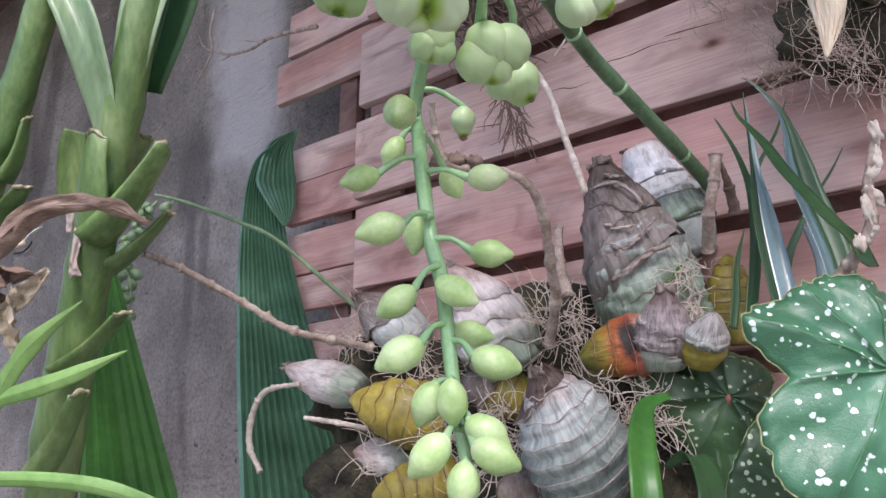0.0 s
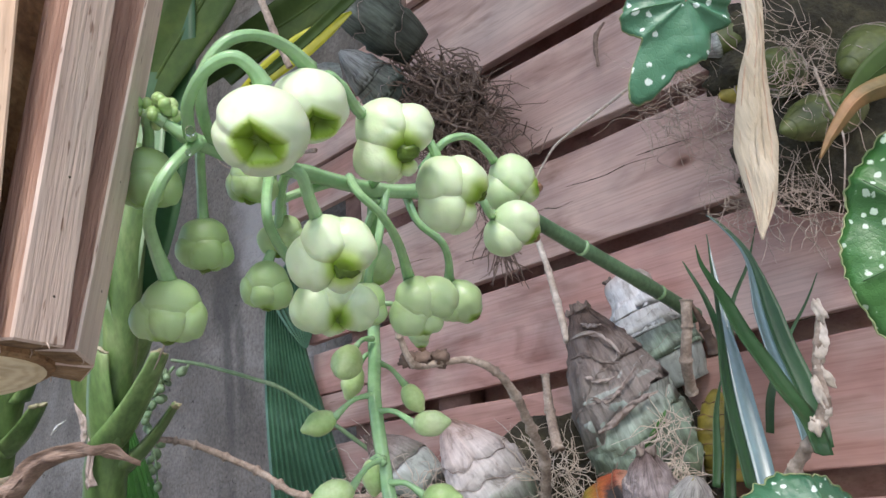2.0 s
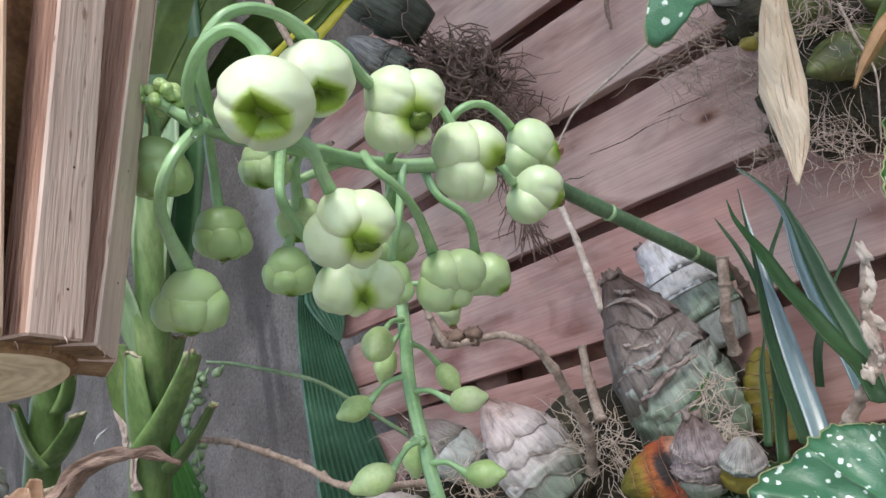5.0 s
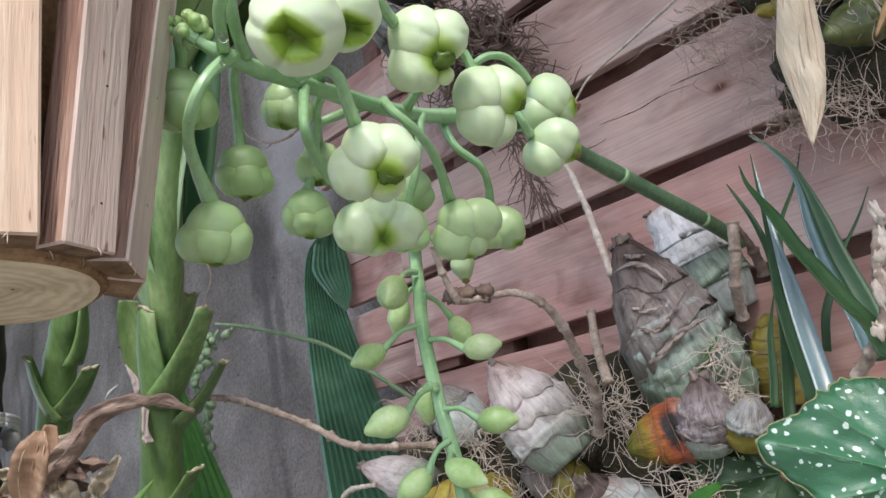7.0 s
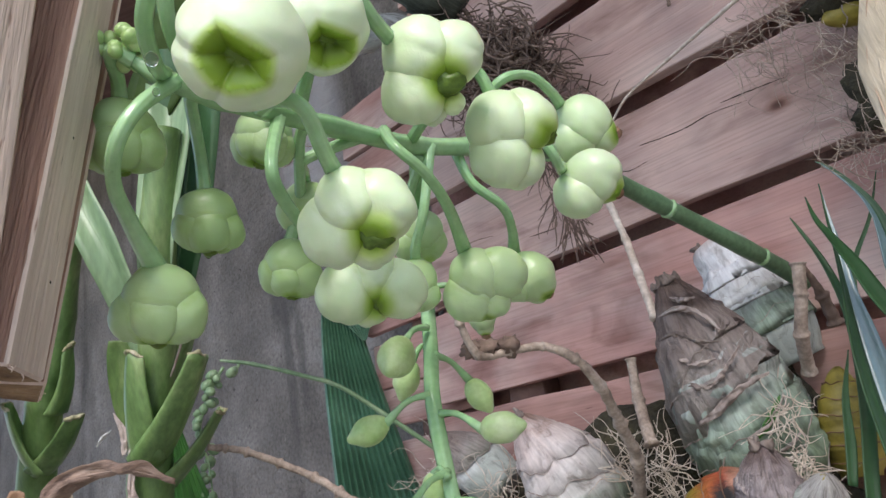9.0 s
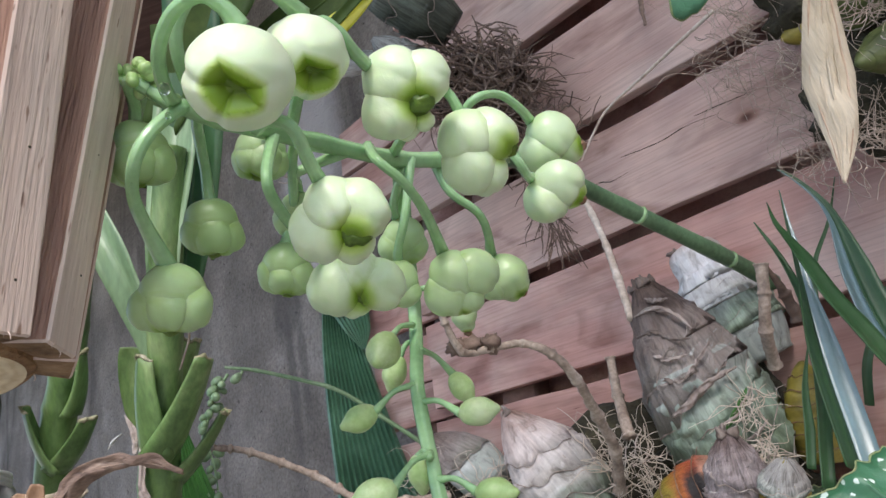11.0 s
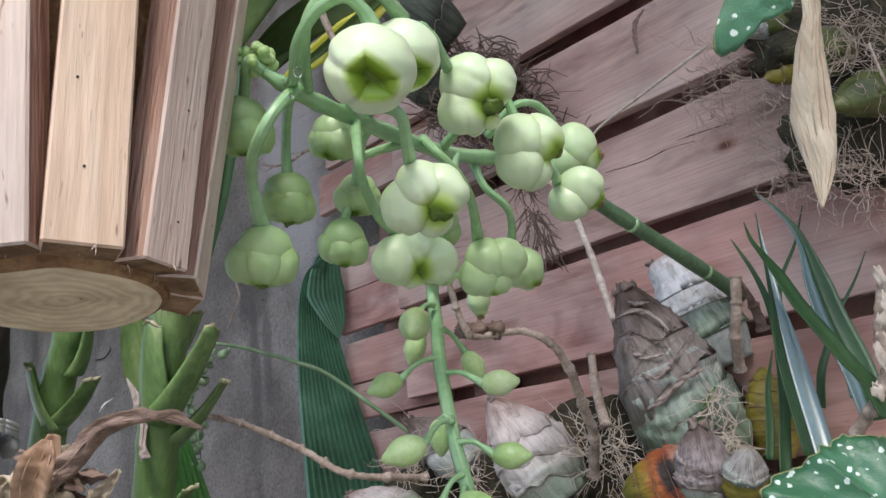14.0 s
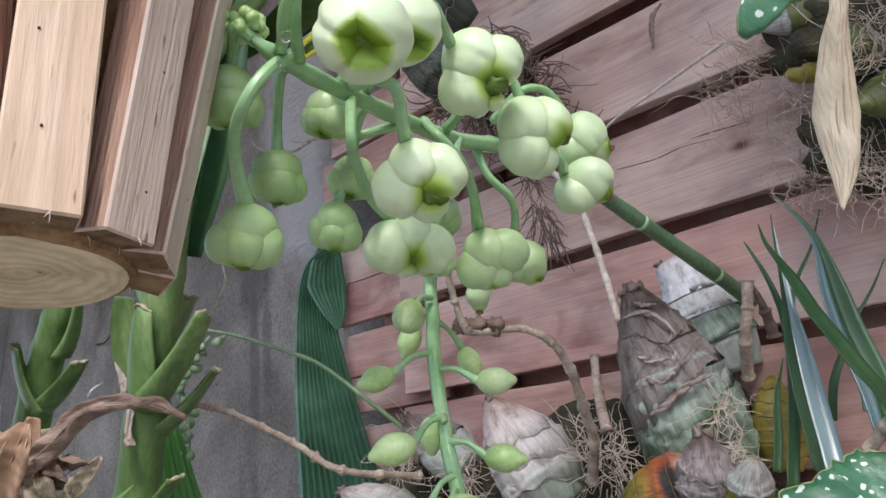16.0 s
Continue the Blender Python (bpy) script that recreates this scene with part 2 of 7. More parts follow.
def sheath_material(name, stops, streak=0.35, rough=0.65, crumple=0.6, patch=None, spots=0.0):
    """Papery skin of a bulb: colours run from base to tip, with fibres along it, wrinkles and a stain where asked."""
    m, n, l, b = material(name, rough, 0, 0.4)
    uv = n.new("ShaderNodeUVMap")
    uv.uv_map = "along"
    sep = n.new("ShaderNodeSeparateXYZ")
    l.new(uv.outputs["UV"], sep.inputs["Vector"])
    big = noise_tex(n, l, 55, 5, distortion=0.6)
    add = n.new("ShaderNodeMath")
    add.operation = "MULTIPLY_ADD"
    add.inputs[1].default_value = 0.5
    l.new(big.outputs["Fac"], add.inputs[0])
    low = n.new("ShaderNodeMath")
    low.operation = "SUBTRACT"
    low.inputs[1].default_value = 0.25
    l.new(sep.outputs["Y"], low.inputs[0])
    l.new(low.outputs[0], add.inputs[2])
    r = ramp(n, stops)
    l.new(add.outputs[0], r.inputs["Fac"])
    mp = n.new("ShaderNodeMapping")
    mp.inputs["Scale"].default_value = (70, 5, 1)
    l.new(uv.outputs["UV"], mp.inputs["Vector"])
    fib = n.new("ShaderNodeTexNoise")
    fib.inputs["Scale"].default_value, fib.inputs["Detail"].default_value, fib.inputs["Distortion"].default_value = 1.0, 5, 0.5
    l.new(mp.outputs["Vector"], fib.inputs["Vector"])
    r2 = ramp(n, [(0.3, (1 - streak,) * 3), (0.68, (1 + streak * 0.45,) * 3)])
    l.new(fib.outputs["Fac"], r2.inputs["Fac"])
    c = mix(n, l, 1.0, r.outputs["Color"], r2.outputs["Color"], "MULTIPLY")
    tilt_ = n.new("ShaderNodeMapping")
    tilt_.inputs["Rotation"].default_value = (0, 0, radians(28))
    tilt_.inputs["Scale"].default_value = (16, 6, 1)
    l.new(uv.outputs["UV"], tilt_.inputs["Vector"])
    wr = n.new("ShaderNodeTexNoise")
    wr.inputs["Scale"].default_value, wr.inputs["Detail"].default_value, wr.inputs["Roughness"].default_value, wr.inputs["Distortion"].default_value = 1.0, 8, 0.68, 0.7
    l.new(tilt_.outputs["Vector"], wr.inputs["Vector"])
    r3 = ramp(n, [(0.34, (0.58, 0.56, 0.54)), (0.46, (0.95, 0.94, 0.94)), (0.6, (1.08, 1.08, 1.08)), (0.72, (1.3, 1.3, 1.3))])
    l.new(wr.outputs["Fac"], r3.inputs["Fac"])
    c = mix(n, l, 1.0, c, r3.outputs["Color"], "MULTIPLY")
    if patch:
        dist = n.new("ShaderNodeVectorMath")
        dist.operation = "DISTANCE"
        dist.inputs[1].default_value = (patch[0], patch[1], 0)
        l.new(uv.outputs["UV"], dist.inputs[0])
        d2 = n.new("ShaderNodeMath")
        d2.operation = "MULTIPLY_ADD"
        d2.inputs[1].default_value = 0.14
        l.new(wr.outputs["Fac"], d2.inputs[0])
        l.new(dist.outputs["Value"], d2.inputs[2])
        pr = ramp(n, [(patch[2], (1, 1, 1)), (patch[2] + 0.06, (0, 0, 0))])
        l.new(d2.outputs[0], pr.inputs["Fac"])
        c = mix(n, l, pr.outputs["Color"], c, (0.015, 0.012, 0.012))
    l.new(c, b.inputs["Base Color"])
    first = bump(n, l, b, fib.outputs["Fac"], 0.5, 0.0008)
    bump(n, l, b, wr.outputs["Fac"], crumple, 0.006, first)
    return m


SHEATH_BROWN = sheath_material("crumpled_brown_sheath", [(0.25, (0.26, 0.28, 0.23)), (0.5, (0.35, 0.32, 0.3)), (0.7, (0.275, 0.23, 0.212)), (0.86, (0.2, 0.15, 0.13)), (1.0, (0.09, 0.055, 0.045))], 0.3, 0.55, crumple=1.0)
SHEATH_GREEN = sheath_material("grey_green_sheath", [(0.1, (0.15, 0.21, 0.13)), (0.3, (0.255, 0.34, 0.265)), (0.5, (0.33, 0.385, 0.35)), (0.7, (0.42, 0.415, 0.405))], 0.42, 0.5, crumple=0.35)
SHEATH_WHITE = sheath_material("silvery_sheath", [(0.2, (0.38, 0.43, 0.4)), (0.45, (0.6, 0.63, 0.63)), (0.8, (0.78, 0.79, 0.8)), (1.0, (0.5, 0.44, 0.41))], 0.16, 0.42, 0.3)
SHEATH_PINK = sheath_material("pinkish_sheath", [(0.12, (0.27, 0.33, 0.26)), (0.3, (0.47, 0.46, 0.44)), (0.6, (0.58, 0.53, 0.52)), (0.8, (0.5, 0.42, 0.4)), (0.97, (0.26, 0.17, 0.14))], 0.2, 0.42, crumple=0.3)
SHEATH_LILAC = sheath_material("lilac_grey_sheath", [(0.15, (0.2, 0.19, 0.17)), (0.4, (0.36, 0.31, 0.32)), (0.7, (0.46, 0.4, 0.41)), (0.95, (0.22, 0.16, 0.15))], 0.4, 0.6, 0.9)
SKIN_RINGED = sheath_material("striated_grey_skin", [(0.2, (0.19, 0.235, 0.21)), (0.5, (0.32, 0.38, 0.355)), (0.8, (0.5, 0.53, 0.52)), (1.0, (0.3, 0.2, 0.17))], 0.35, 0.42, crumple=0.3)
SKIN_ORANGE = sheath_material("orange_bulb_skin", [(0.1, (0.36, 0.3, 0.28)), (0.24, (0.38, 0.19, 0.13)), (0.4, (0.38, 0.08, 0.04)), (0.6, (0.38, 0.13, 0.035)), (0.74, (0.28, 0.2, 0.028)), (0.95, (0.17, 0.17, 0.028))], 0.3, 0.5, 0.4, patch=(0.25, 0.42, 0.15))


def petal_material():
    """Pale waxy green, yellower at the mouth's rim and dark green within."""
    m, n, l, b = material("flower_green", 0.36, 0.3)
    uv = n.new("ShaderNodeUVMap")
    uv.uv_map = "along"
    sep = n.new("ShaderNodeSeparateXYZ")
    l.new(uv.outputs["UV"], sep.inputs["Vector"])
    w = noise_tex(n, l, 120, 3)
    add = n.new("ShaderNodeMath")
    add.operation = "MULTIPLY_ADD"
    add.inputs[1].default_value = 0.08
    l.new(w.outputs["Fac"], add.inputs[0])
    l.new(sep.outputs["Y"], add.inputs[2])
    r = ramp(n, [(0.04, (0.28, 0.48, 0.22)), (0.22, (0.56, 0.71, 0.48)), (0.57, (0.68, 0.81, 0.57)), (0.69, (0.46, 0.63, 0.2)), (0.8, (0.25, 0.42, 0.035)), (0.96, (0.07, 0.14, 0.006))])
    l.new(add.outputs[0], r.inputs["Fac"])
    # greener, darker tint by UV x; also stands for shade on some flowers
    shade_green = ramp(n, [(0.0, (1, 1, 1)), (1.0, (0.45, 0.6, 0.34))])
    l.new(sep.outputs["X"], shade_green.inputs["Fac"])
    big = noise_tex(n, l, 45, 3)
    r2 = ramp(n, [(0.3, (0.88, 0.92, 0.8)), (0.7, (1.05, 1.03, 1.05))])
    l.new(big.outputs["Fac"], r2.inputs["Fac"])
    c = mix(n, l, 1.0, r.outputs["Color"], shade_green.outputs["Color"], "MULTIPLY")
    l.new(mix(n, l, 1.0, c, r2.outputs["Color"], "MULTIPLY"), b.inputs["Base Color"])
    small = noise_tex(n, l, 700, 3)
    soft = noise_tex(n, l, 170, 4, distortion=0.6)
    first = bump(n, l, b, soft.outputs["Fac"], 0.22, 0.0012)
    bump(n, l, b, small.outputs["Fac"], 0.14, 0.0003, first)
    return m


PETAL = petal_material()
LIP = mottled("flower_lip", [(0.3, (0.05, 0.11, 0.01)), (0.7, (0.15, 0.25, 0.025))], 160, 0.4, 0.1, fine=4, bump_s=0.2, var=0.2)
PEDICEL = mottled("pedicel_green", [(0.3, (0.25, 0.46, 0.22)), (0.7, (0.37, 0.58, 0.33))], 30, 0.26, 0.2, fine=8, bump_s=0.15, bump_d=0.0005, var=0.1)
BUD = mottled("bud_green", [(0.3, (0.33, 0.52, 0.19)), (0.5, (0.45, 0.62, 0.28)), (0.7, (0.57, 0.7, 0.41))], 60, 0.38, 0.2, fine=8, bump_s=0.12, bump_d=0.0005, var=0.08)
STALK = mottled("stalk_green", [(0.3, (0.065, 0.13, 0.065)), (0.7, (0.135, 0.25, 0.13))], 40, 0.45, 0, fine=8, bump_s=0.2, bump_d=0.0006, var=0.2)
CANE = mottled("cane_green", [(0.3, (0.08, 0.16, 0.045)), (0.52, (0.145, 0.25, 0.08)), (0.72, (0.28, 0.38, 0.16))], 30, 0.4, 0.05, fine=6, stretch=(1.6, 1.6, 0.3), bump_s=0.3, bump_d=0.0008, var=0.28)
DRY = mottled("dry_brown", [(0.3, (0.12, 0.06, 0.035)), (0.55, (0.28, 0.16, 0.1)), (0.75, (0.45, 0.31, 0.21))], 50, 0.8, fine=6, bump_s=0.6, bump_d=0.001, var=0.3)
TWIG = mottled("dry_twig", [(0.3, (0.24, 0.18, 0.145)), (0.52, (0.46, 0.37, 0.305)), (0.72, (0.64, 0.54, 0.46))], 90, 0.85, fine=5, bump_s=0.6, bump_d=0.0008, var=0.3)
PAPER = mottled("papery_sheath", [(0.3, (0.24, 0.18, 0.155)), (0.5, (0.4, 0.335, 0.305)), (0.75, (0.58, 0.53, 0.5))], 38, 0.7, fine=6, stretch=(1.6, 1.6, 0.6), bump_s=0.8, bump_d=0.0015, var=0.3)
PAPER_DARK = mottled("brown_sheath", [(0.3, (0.09, 0.065, 0.055)), (0.5, (0.19, 0.15, 0.13)), (0.75, (0.38, 0.33, 0.3))], 45, 0.8, fine=6, stretch=(1.6, 1.6, 0.6), bump_s=0.8, bump_d=0.0015, var=0.35)
PAPER_WHITE = mottled("white_sheath", [(0.3, (0.4, 0.42, 0.4)), (0.55, (0.6, 0.62, 0.61)), (0.75, (0.74, 0.74, 0.74))], 38, 0.6, fine=5, bump_s=0.5, bump_d=0.001, var=0.15)
BULB_YELLOW = mottled("bulb_yellow", [(0.3, (0.17, 0.135, 0.025)), (0.55, (0.33, 0.27, 0.045)), (0.75, (0.45, 0.36, 0.08))], 40, 0.5, fine=6, bump_s=0.3, bump_d=0.001, var=0.25)
ROOT = mottled("root_white", [(0.3, (0.48, 0.39, 0.31)), (0.7, (0.76, 0.69, 0.61))], 60, 0.85, fine=4, bump_s=0.4, var=0.2)
ROOT_OLD = mottled("old_root", [(0.3, (0.11, 0.075, 0.06)), (0.5, (0.22, 0.16, 0.13)), (0.7, (0.38, 0.3, 0.25))], 80, 0.9, fine=4, bump_s=0.6, var=0.3)
ROOT_BROWN = mottled("root_brown", [(0.3, (0.1, 0.065, 0.05)), (0.7, (0.28, 0.2, 0.16))], 60, 0.9, fine=4, bump_s=0.4, var=0.2)
PALM = mottled("palm_green", [(0.3, (0.045, 0.125, 0.068)), (0.55, (0.08, 0.2, 0.118)), (0.75, (0.16, 0.32, 0.21))], 22, 0.3, fine=12, bump_s=0.2, var=0.15)
BLADE = mottled("blade_green", [(0.3, (0.018, 0.062, 0.02)), (0.7, (0.045, 0.12, 0.045))], 20, 0.4, fine=10, bump_s=0.1, var=0.12, spec=0.4)
# bluish base colour stands in for the sky mirrored on the leaf
BLADE_SHEEN = mottled("sky_sheen_blade", [(0.3, (0.07, 0.155, 0.15)), (0.7, (0.16, 0.275, 0.29))], 26, 0.55, fine=10, bump_s=0.1, var=0.12, spec=0.35)
BLADE_SHEEN.node_tree.nodes["Principled BSDF"].inputs["Coat Weight"].default_value = 1.0
BLADE_SHEEN.node_tree.nodes["Principled BSDF"].inputs["Coat IOR"].default_value = 1.8
BLADE_SHEEN.node_tree.nodes["Principled BSDF"].inputs["Coat Roughness"].default_value = 0.3
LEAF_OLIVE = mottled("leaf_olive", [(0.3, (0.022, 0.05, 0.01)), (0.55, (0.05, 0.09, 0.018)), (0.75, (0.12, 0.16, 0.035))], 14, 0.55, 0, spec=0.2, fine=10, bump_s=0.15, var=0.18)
# light coming through the leaf is put into this yellow base colour
LEAF_LIT = mottled("leaf_backlit_yellow", [(0.3, (0.4, 0.46, 0.03)), (0.7, (0.72, 0.68, 0.05))], 12, 0.45, 0.1, fine=10, bump_s=0.2, var=0.15)
MOSS = mottled("dark_moss", [(0.3, (0.02, 0.018, 0.012)), (0.55, (0.05, 0.045, 0.025)), (0.75, (0.1, 0.09, 0.05))], 40, 0.95, fine=5, bump_s=1.0, bump_d=0.004, var=0.4)
GROUND = mottled("ground", [(0.3, (0.25, 0.225, 0.195)), (0.7, (0.4, 0.37, 0.33))], 3, 0.95, fine=15, bump_s=0.5, var=0.3)


def spotted_leaf(name, low, high, spots, coat):
    """Green begonia leaf with silvery spots."""
    m, n, l, b = material(name, 0.4)
    b.inputs["Coat Weight"].default_value, b.inputs["Coat Roughness"].default_value = coat, 0.48
    big = noise_tex(n, l, 30, 4)
    r = ramp(n, [(0.3, low), (0.7, high)])
    l.new(big.outputs["Fac"], r.inputs["Fac"])
    tc = n.new("ShaderNodeTexCoord")
    v = n.new("ShaderNodeTexVoronoi")
    v.inputs["Scale"].default_value, v.inputs["Randomness"].default_value = 185, 1.0
    l.new(tc.outputs["Object"], v.inputs["Vector"])
    wob = noise_tex(n, l, 330, 3)
    sub = n.new("ShaderNodeMath")
    sub.operation = "MULTIPLY_ADD"
    sub.inputs[1].default_value = 0.65
    l.new(wob.outputs["Fac"], sub.inputs[0])
    l.new(v.outputs["Distance"], sub.inputs[2])
    few = noise_tex(n, l, 55, 2)
    cut_ = n.new("ShaderNodeMath")
    cut_.operation = "MULTIPLY_ADD"
    cut_.inputs[1].default_value = 0.65
    l.new(few.outputs["Fac"], cut_.inputs[0])
    l.new(sub.outputs[0], cut_.inputs[2])
    sub = cut_
    dots = ramp(n, [(0.84, (1, 1, 1)), (0.9, (0, 0, 0))])
    l.new(sub.outputs[0], dots.inputs["Fac"])
    l.new(mix(n, l, dots.outputs["Color"], r.outputs["Color"], spots), b.inputs["Base Color"])
    fine = noise_tex(n, l, 420, 4)
    cell = n.new("ShaderNodeTexVoronoi")
    cell.feature = "DISTANCE_TO_EDGE"
    cell.inputs["Scale"].default_value = 460
    l.new(tc.outputs["Object"], cell.inputs["Vector"])
    vein = ramp(n, [(0.0, (0, 0, 0)), (0.12, (1, 1, 1))])
    l.new(cell.outputs["Distance"], vein.inputs["Fac"])
    first = bump(n, l, b, vein.outputs["Color"], 0.25, 0.0003)
    bump(n, l, b, fine.outputs["Fac"], 0.3, 0.0008, first)
    return m


BEGONIA = spotted_leaf("begonia_green", (0.028, 0.125, 0.058), (0.062, 0.21, 0.112), (0.68, 0.8, 0.74), 0.4)
BEGONIA_MID = spotted_leaf("begonia_mid_green", (0.022, 0.1, 0.02), (0.055, 0.18, 0.04), (0.5, 0.64, 0.5), 0.15)
# darker copy of the begonia green, shade put into its colour
BEGONIA_SHADED = spotted_leaf("begonia_shaded_green", (0.018, 0.05, 0.018), (0.04, 0.095, 0.035), (0.4, 0.5, 0.36), 0.0)
BEGONIA_VEIN = mottled("begonia_vein", [(0.3, (0.055, 0.19, 0.075)), (0.7, (0.1, 0.28, 0.13))], 60, 0.5, fine=5, bump_s=0.2, var=0.15)
MARGIN = mottled("downy_leaf_edge", [(0.3, (0.16, 0.26, 0.1)), (0.7, (0.4, 0.4, 0.22))], 90, 0.8, fine=5, bump_s=0.3, var=0.2)
RUST = mottled("rusty_leaf", [(0.3, (0.1, 0.1, 0.03)), (0.5, (0.26, 0.15, 0.06)), (0.7, (0.42, 0.22, 0.1))], 50, 0.6, fine=5, bump_s=0.4, var=0.2)
DRY_TAN = mottled("leathery_tan_leaf", [(0.3, (0.25, 0.14, 0.075)), (0.55, (0.42, 0.26, 0.16)), (0.75, (0.58, 0.42, 0.29))], 45, 0.55, fine=5, bump_s=0.4, bump_d=0.001, var=0.2)
RED_STALK = mottled("reddish_stalk", [(0.3, (0.22, 0.07, 0.05)), (0.7, (0.4, 0.16, 0.11))], 60, 0.5, fine=5, bump_s=0.3, var=0.2)
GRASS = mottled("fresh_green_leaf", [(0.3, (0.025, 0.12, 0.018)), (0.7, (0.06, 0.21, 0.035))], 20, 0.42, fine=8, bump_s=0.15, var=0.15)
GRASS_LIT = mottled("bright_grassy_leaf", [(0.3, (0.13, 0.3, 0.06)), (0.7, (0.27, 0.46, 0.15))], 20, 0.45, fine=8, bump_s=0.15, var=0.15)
JADE = mottled("jade_leaf_sheath", [(0.3, (0.13, 0.23, 0.11)), (0.55, (0.22, 0.34, 0.18)), (0.75, (0.36, 0.47, 0.3))], 30, 0.42, fine=6, stretch=(1.6, 1.6, 0.3), bump_s=0.25, bump_d=0.0006, var=0.2)
CUT_END = mottled("cut_leaf_end", [(0.3, (0.2, 0.19, 0.1)), (0.5, (0.36, 0.34, 0.2)), (0.7, (0.56, 0.52, 0.38))], 120, 0.8, fine=4, bump_s=0.5, var=0.25)
TAN_LEAF = mottled("tan_dry_leaf", [(0.3, (0.36, 0.24, 0.16)), (0.55, (0.52, 0.38, 0.27)), (0.75, (0.64, 0.5, 0.38))], 30, 0.65, fine=4, stretch=(3, 3, 0.5), bump_s=0.4, bump_d=0.001, var=0.15)
PALM_RIB = mottled("palm_rib", [(0.3, (0.06, 0.155, 0.09)), (0.7, (0.12, 0.26, 0.16))], 40, 0.4, fine=5, bump_s=0.1, var=0.15)


# ---- building helpers ----
UP = Vector((0, 0, 1))
RIGHT = Vector((0.96, 0.202, -0.194))
CUP = Vector((0.252, -0.324, 0.912))
NEAR = Vector((0.121, -0.924, -0.362))


def thing(name, at, label, category, group="", kind=""):
    ob = new(name)
    ob.empty_display_size = 0.02
    ob.location = at
    return tagged(ob, label, category, group, kind)


def link_mesh(name, bm, mat, shift, smooth=True):
    me = bpy.data.meshes.new(name)
    bmesh.ops.recalc_face_normals(bm, faces=bm.faces)
    bmesh.ops.translate(bm, verts=bm.verts, vec=-Vector(shift))
    bm.to_mesh(me)
    bm.free()
    for p in me.polygons:
        p.use_smooth = smooth
    for m in mat if isinstance(mat, (list, tuple)) else (mat,):
        me.materials.append(m)
    return new(name, me)


def part(name, bm, mat, parent, label="", smooth=True):
    """A bmesh in world coordinates as one mesh under a thing or a part."""
    at = Vector(parent.location)
    up = parent.parent
    while up:
        at += Vector(up.location)
        up = up.parent
    ob = link_mesh(name, bm, mat, at, smooth)
    ob.parent = parent
    return tagged(ob, label)


def solo(name, bm, mat, at, label, category, group="", kind="", smooth=True):
    ob = link_mesh(name, bm, mat, at, smooth)
    ob.location = at
    return tagged(ob, label, category, group, kind)


def glide(pts, n):
    """n points on a smooth curve through pts."""
    pts = [Vector(p) for p in pts]
    if len(pts) == 2:
        return [pts[0].lerp(pts[1], i / (n - 1)) for i in range(n)]
    full = [2 * pts[0] - pts[1], *pts, 2 * pts[-1] - pts[-2]]
    out = []
    for i in range(n):
        s = i / (n - 1) * (len(pts) - 1)
        k = min(int(s), len(pts) - 2)
        a, b, c, d = full[k:k + 4]
        t = s - k
        out.append(0.5 * (2 * b + (c - a) * t + (2 * a - 5 * b + 4 * c - d) * t * t + (3 * b - a - 3 * c + d) * t ** 3))
    return out


def glide_r(rs, n):
    rs = rs if isinstance(rs, (list, tuple)) else (rs, rs)
    out = []
    for i in range(n):
        s = i / (n - 1) * (len(rs) - 1)
        k = min(int(s), len(rs) - 2)
        out.append(rs[k] + (rs[k + 1] - rs[k]) * (s - k))
    return out


def tube(bm, pts, r, sides=8, n=None, nodes=0, node_size=1.25, rough=0.0, cap=True, seed=0, ribs=0, node_w=0.12):
    """A tapered tube along a smooth curve, with swollen nodes and an uneven skin where asked."""
    n = n or max(6, 5 * len(pts))
    cs, rs = glide(pts, n), glide_r(r, n)
    side = None
    rings = []
    for i, c in enumerate(cs):
        way = (cs[min(i + 1, n - 1)] - cs[max(i - 1, 0)]).normalized()
        if side is None:
            side = way.orthogonal().normalized()
        side = (side - way * side.dot(way)).normalized()
        other = way.cross(side)
        k = 1.0
        if nodes:
            f_ = (i / (n - 1) * nodes) % 1.0
            k += (node_size - 1) * math.exp(-((min(f_, 1 - f_)) / node_w) ** 2)
        ring = []
        for j in range(sides):
            a = 2 * math.pi * j / sides
            w = 1 + (0.08 * math.cos(ribs * a) if ribs else 0) + rough * noise.noise(c * 260 + Vector((seed, j * 1.7, 0)))
            ring.append(bm.verts.new(c + (side * math.cos(a) + other * math.sin(a)) * rs[i] * k * w))
        rings.append(ring)
    for a, b in zip(rings, rings[1:]):
        for j in range(sides):
            bm.faces.new((a[j], a[(j + 1) % sides], b[(j + 1) % sides], b[j]))
    if cap:
        for ring in (rings[0], rings[-1]):
            bm.faces.new(ring)
    return bm


def basis(axis, hint=(0, 0, 1)):
    """A rotation whose z is axis."""
    z = Vector(axis).normalized()
    x = Vector(hint).cross(z)
    x = x.normalized() if x.length > 1e-4 else z.orthogonal().normalized()
    return Matrix((x, z.cross(x), z)).transposed()


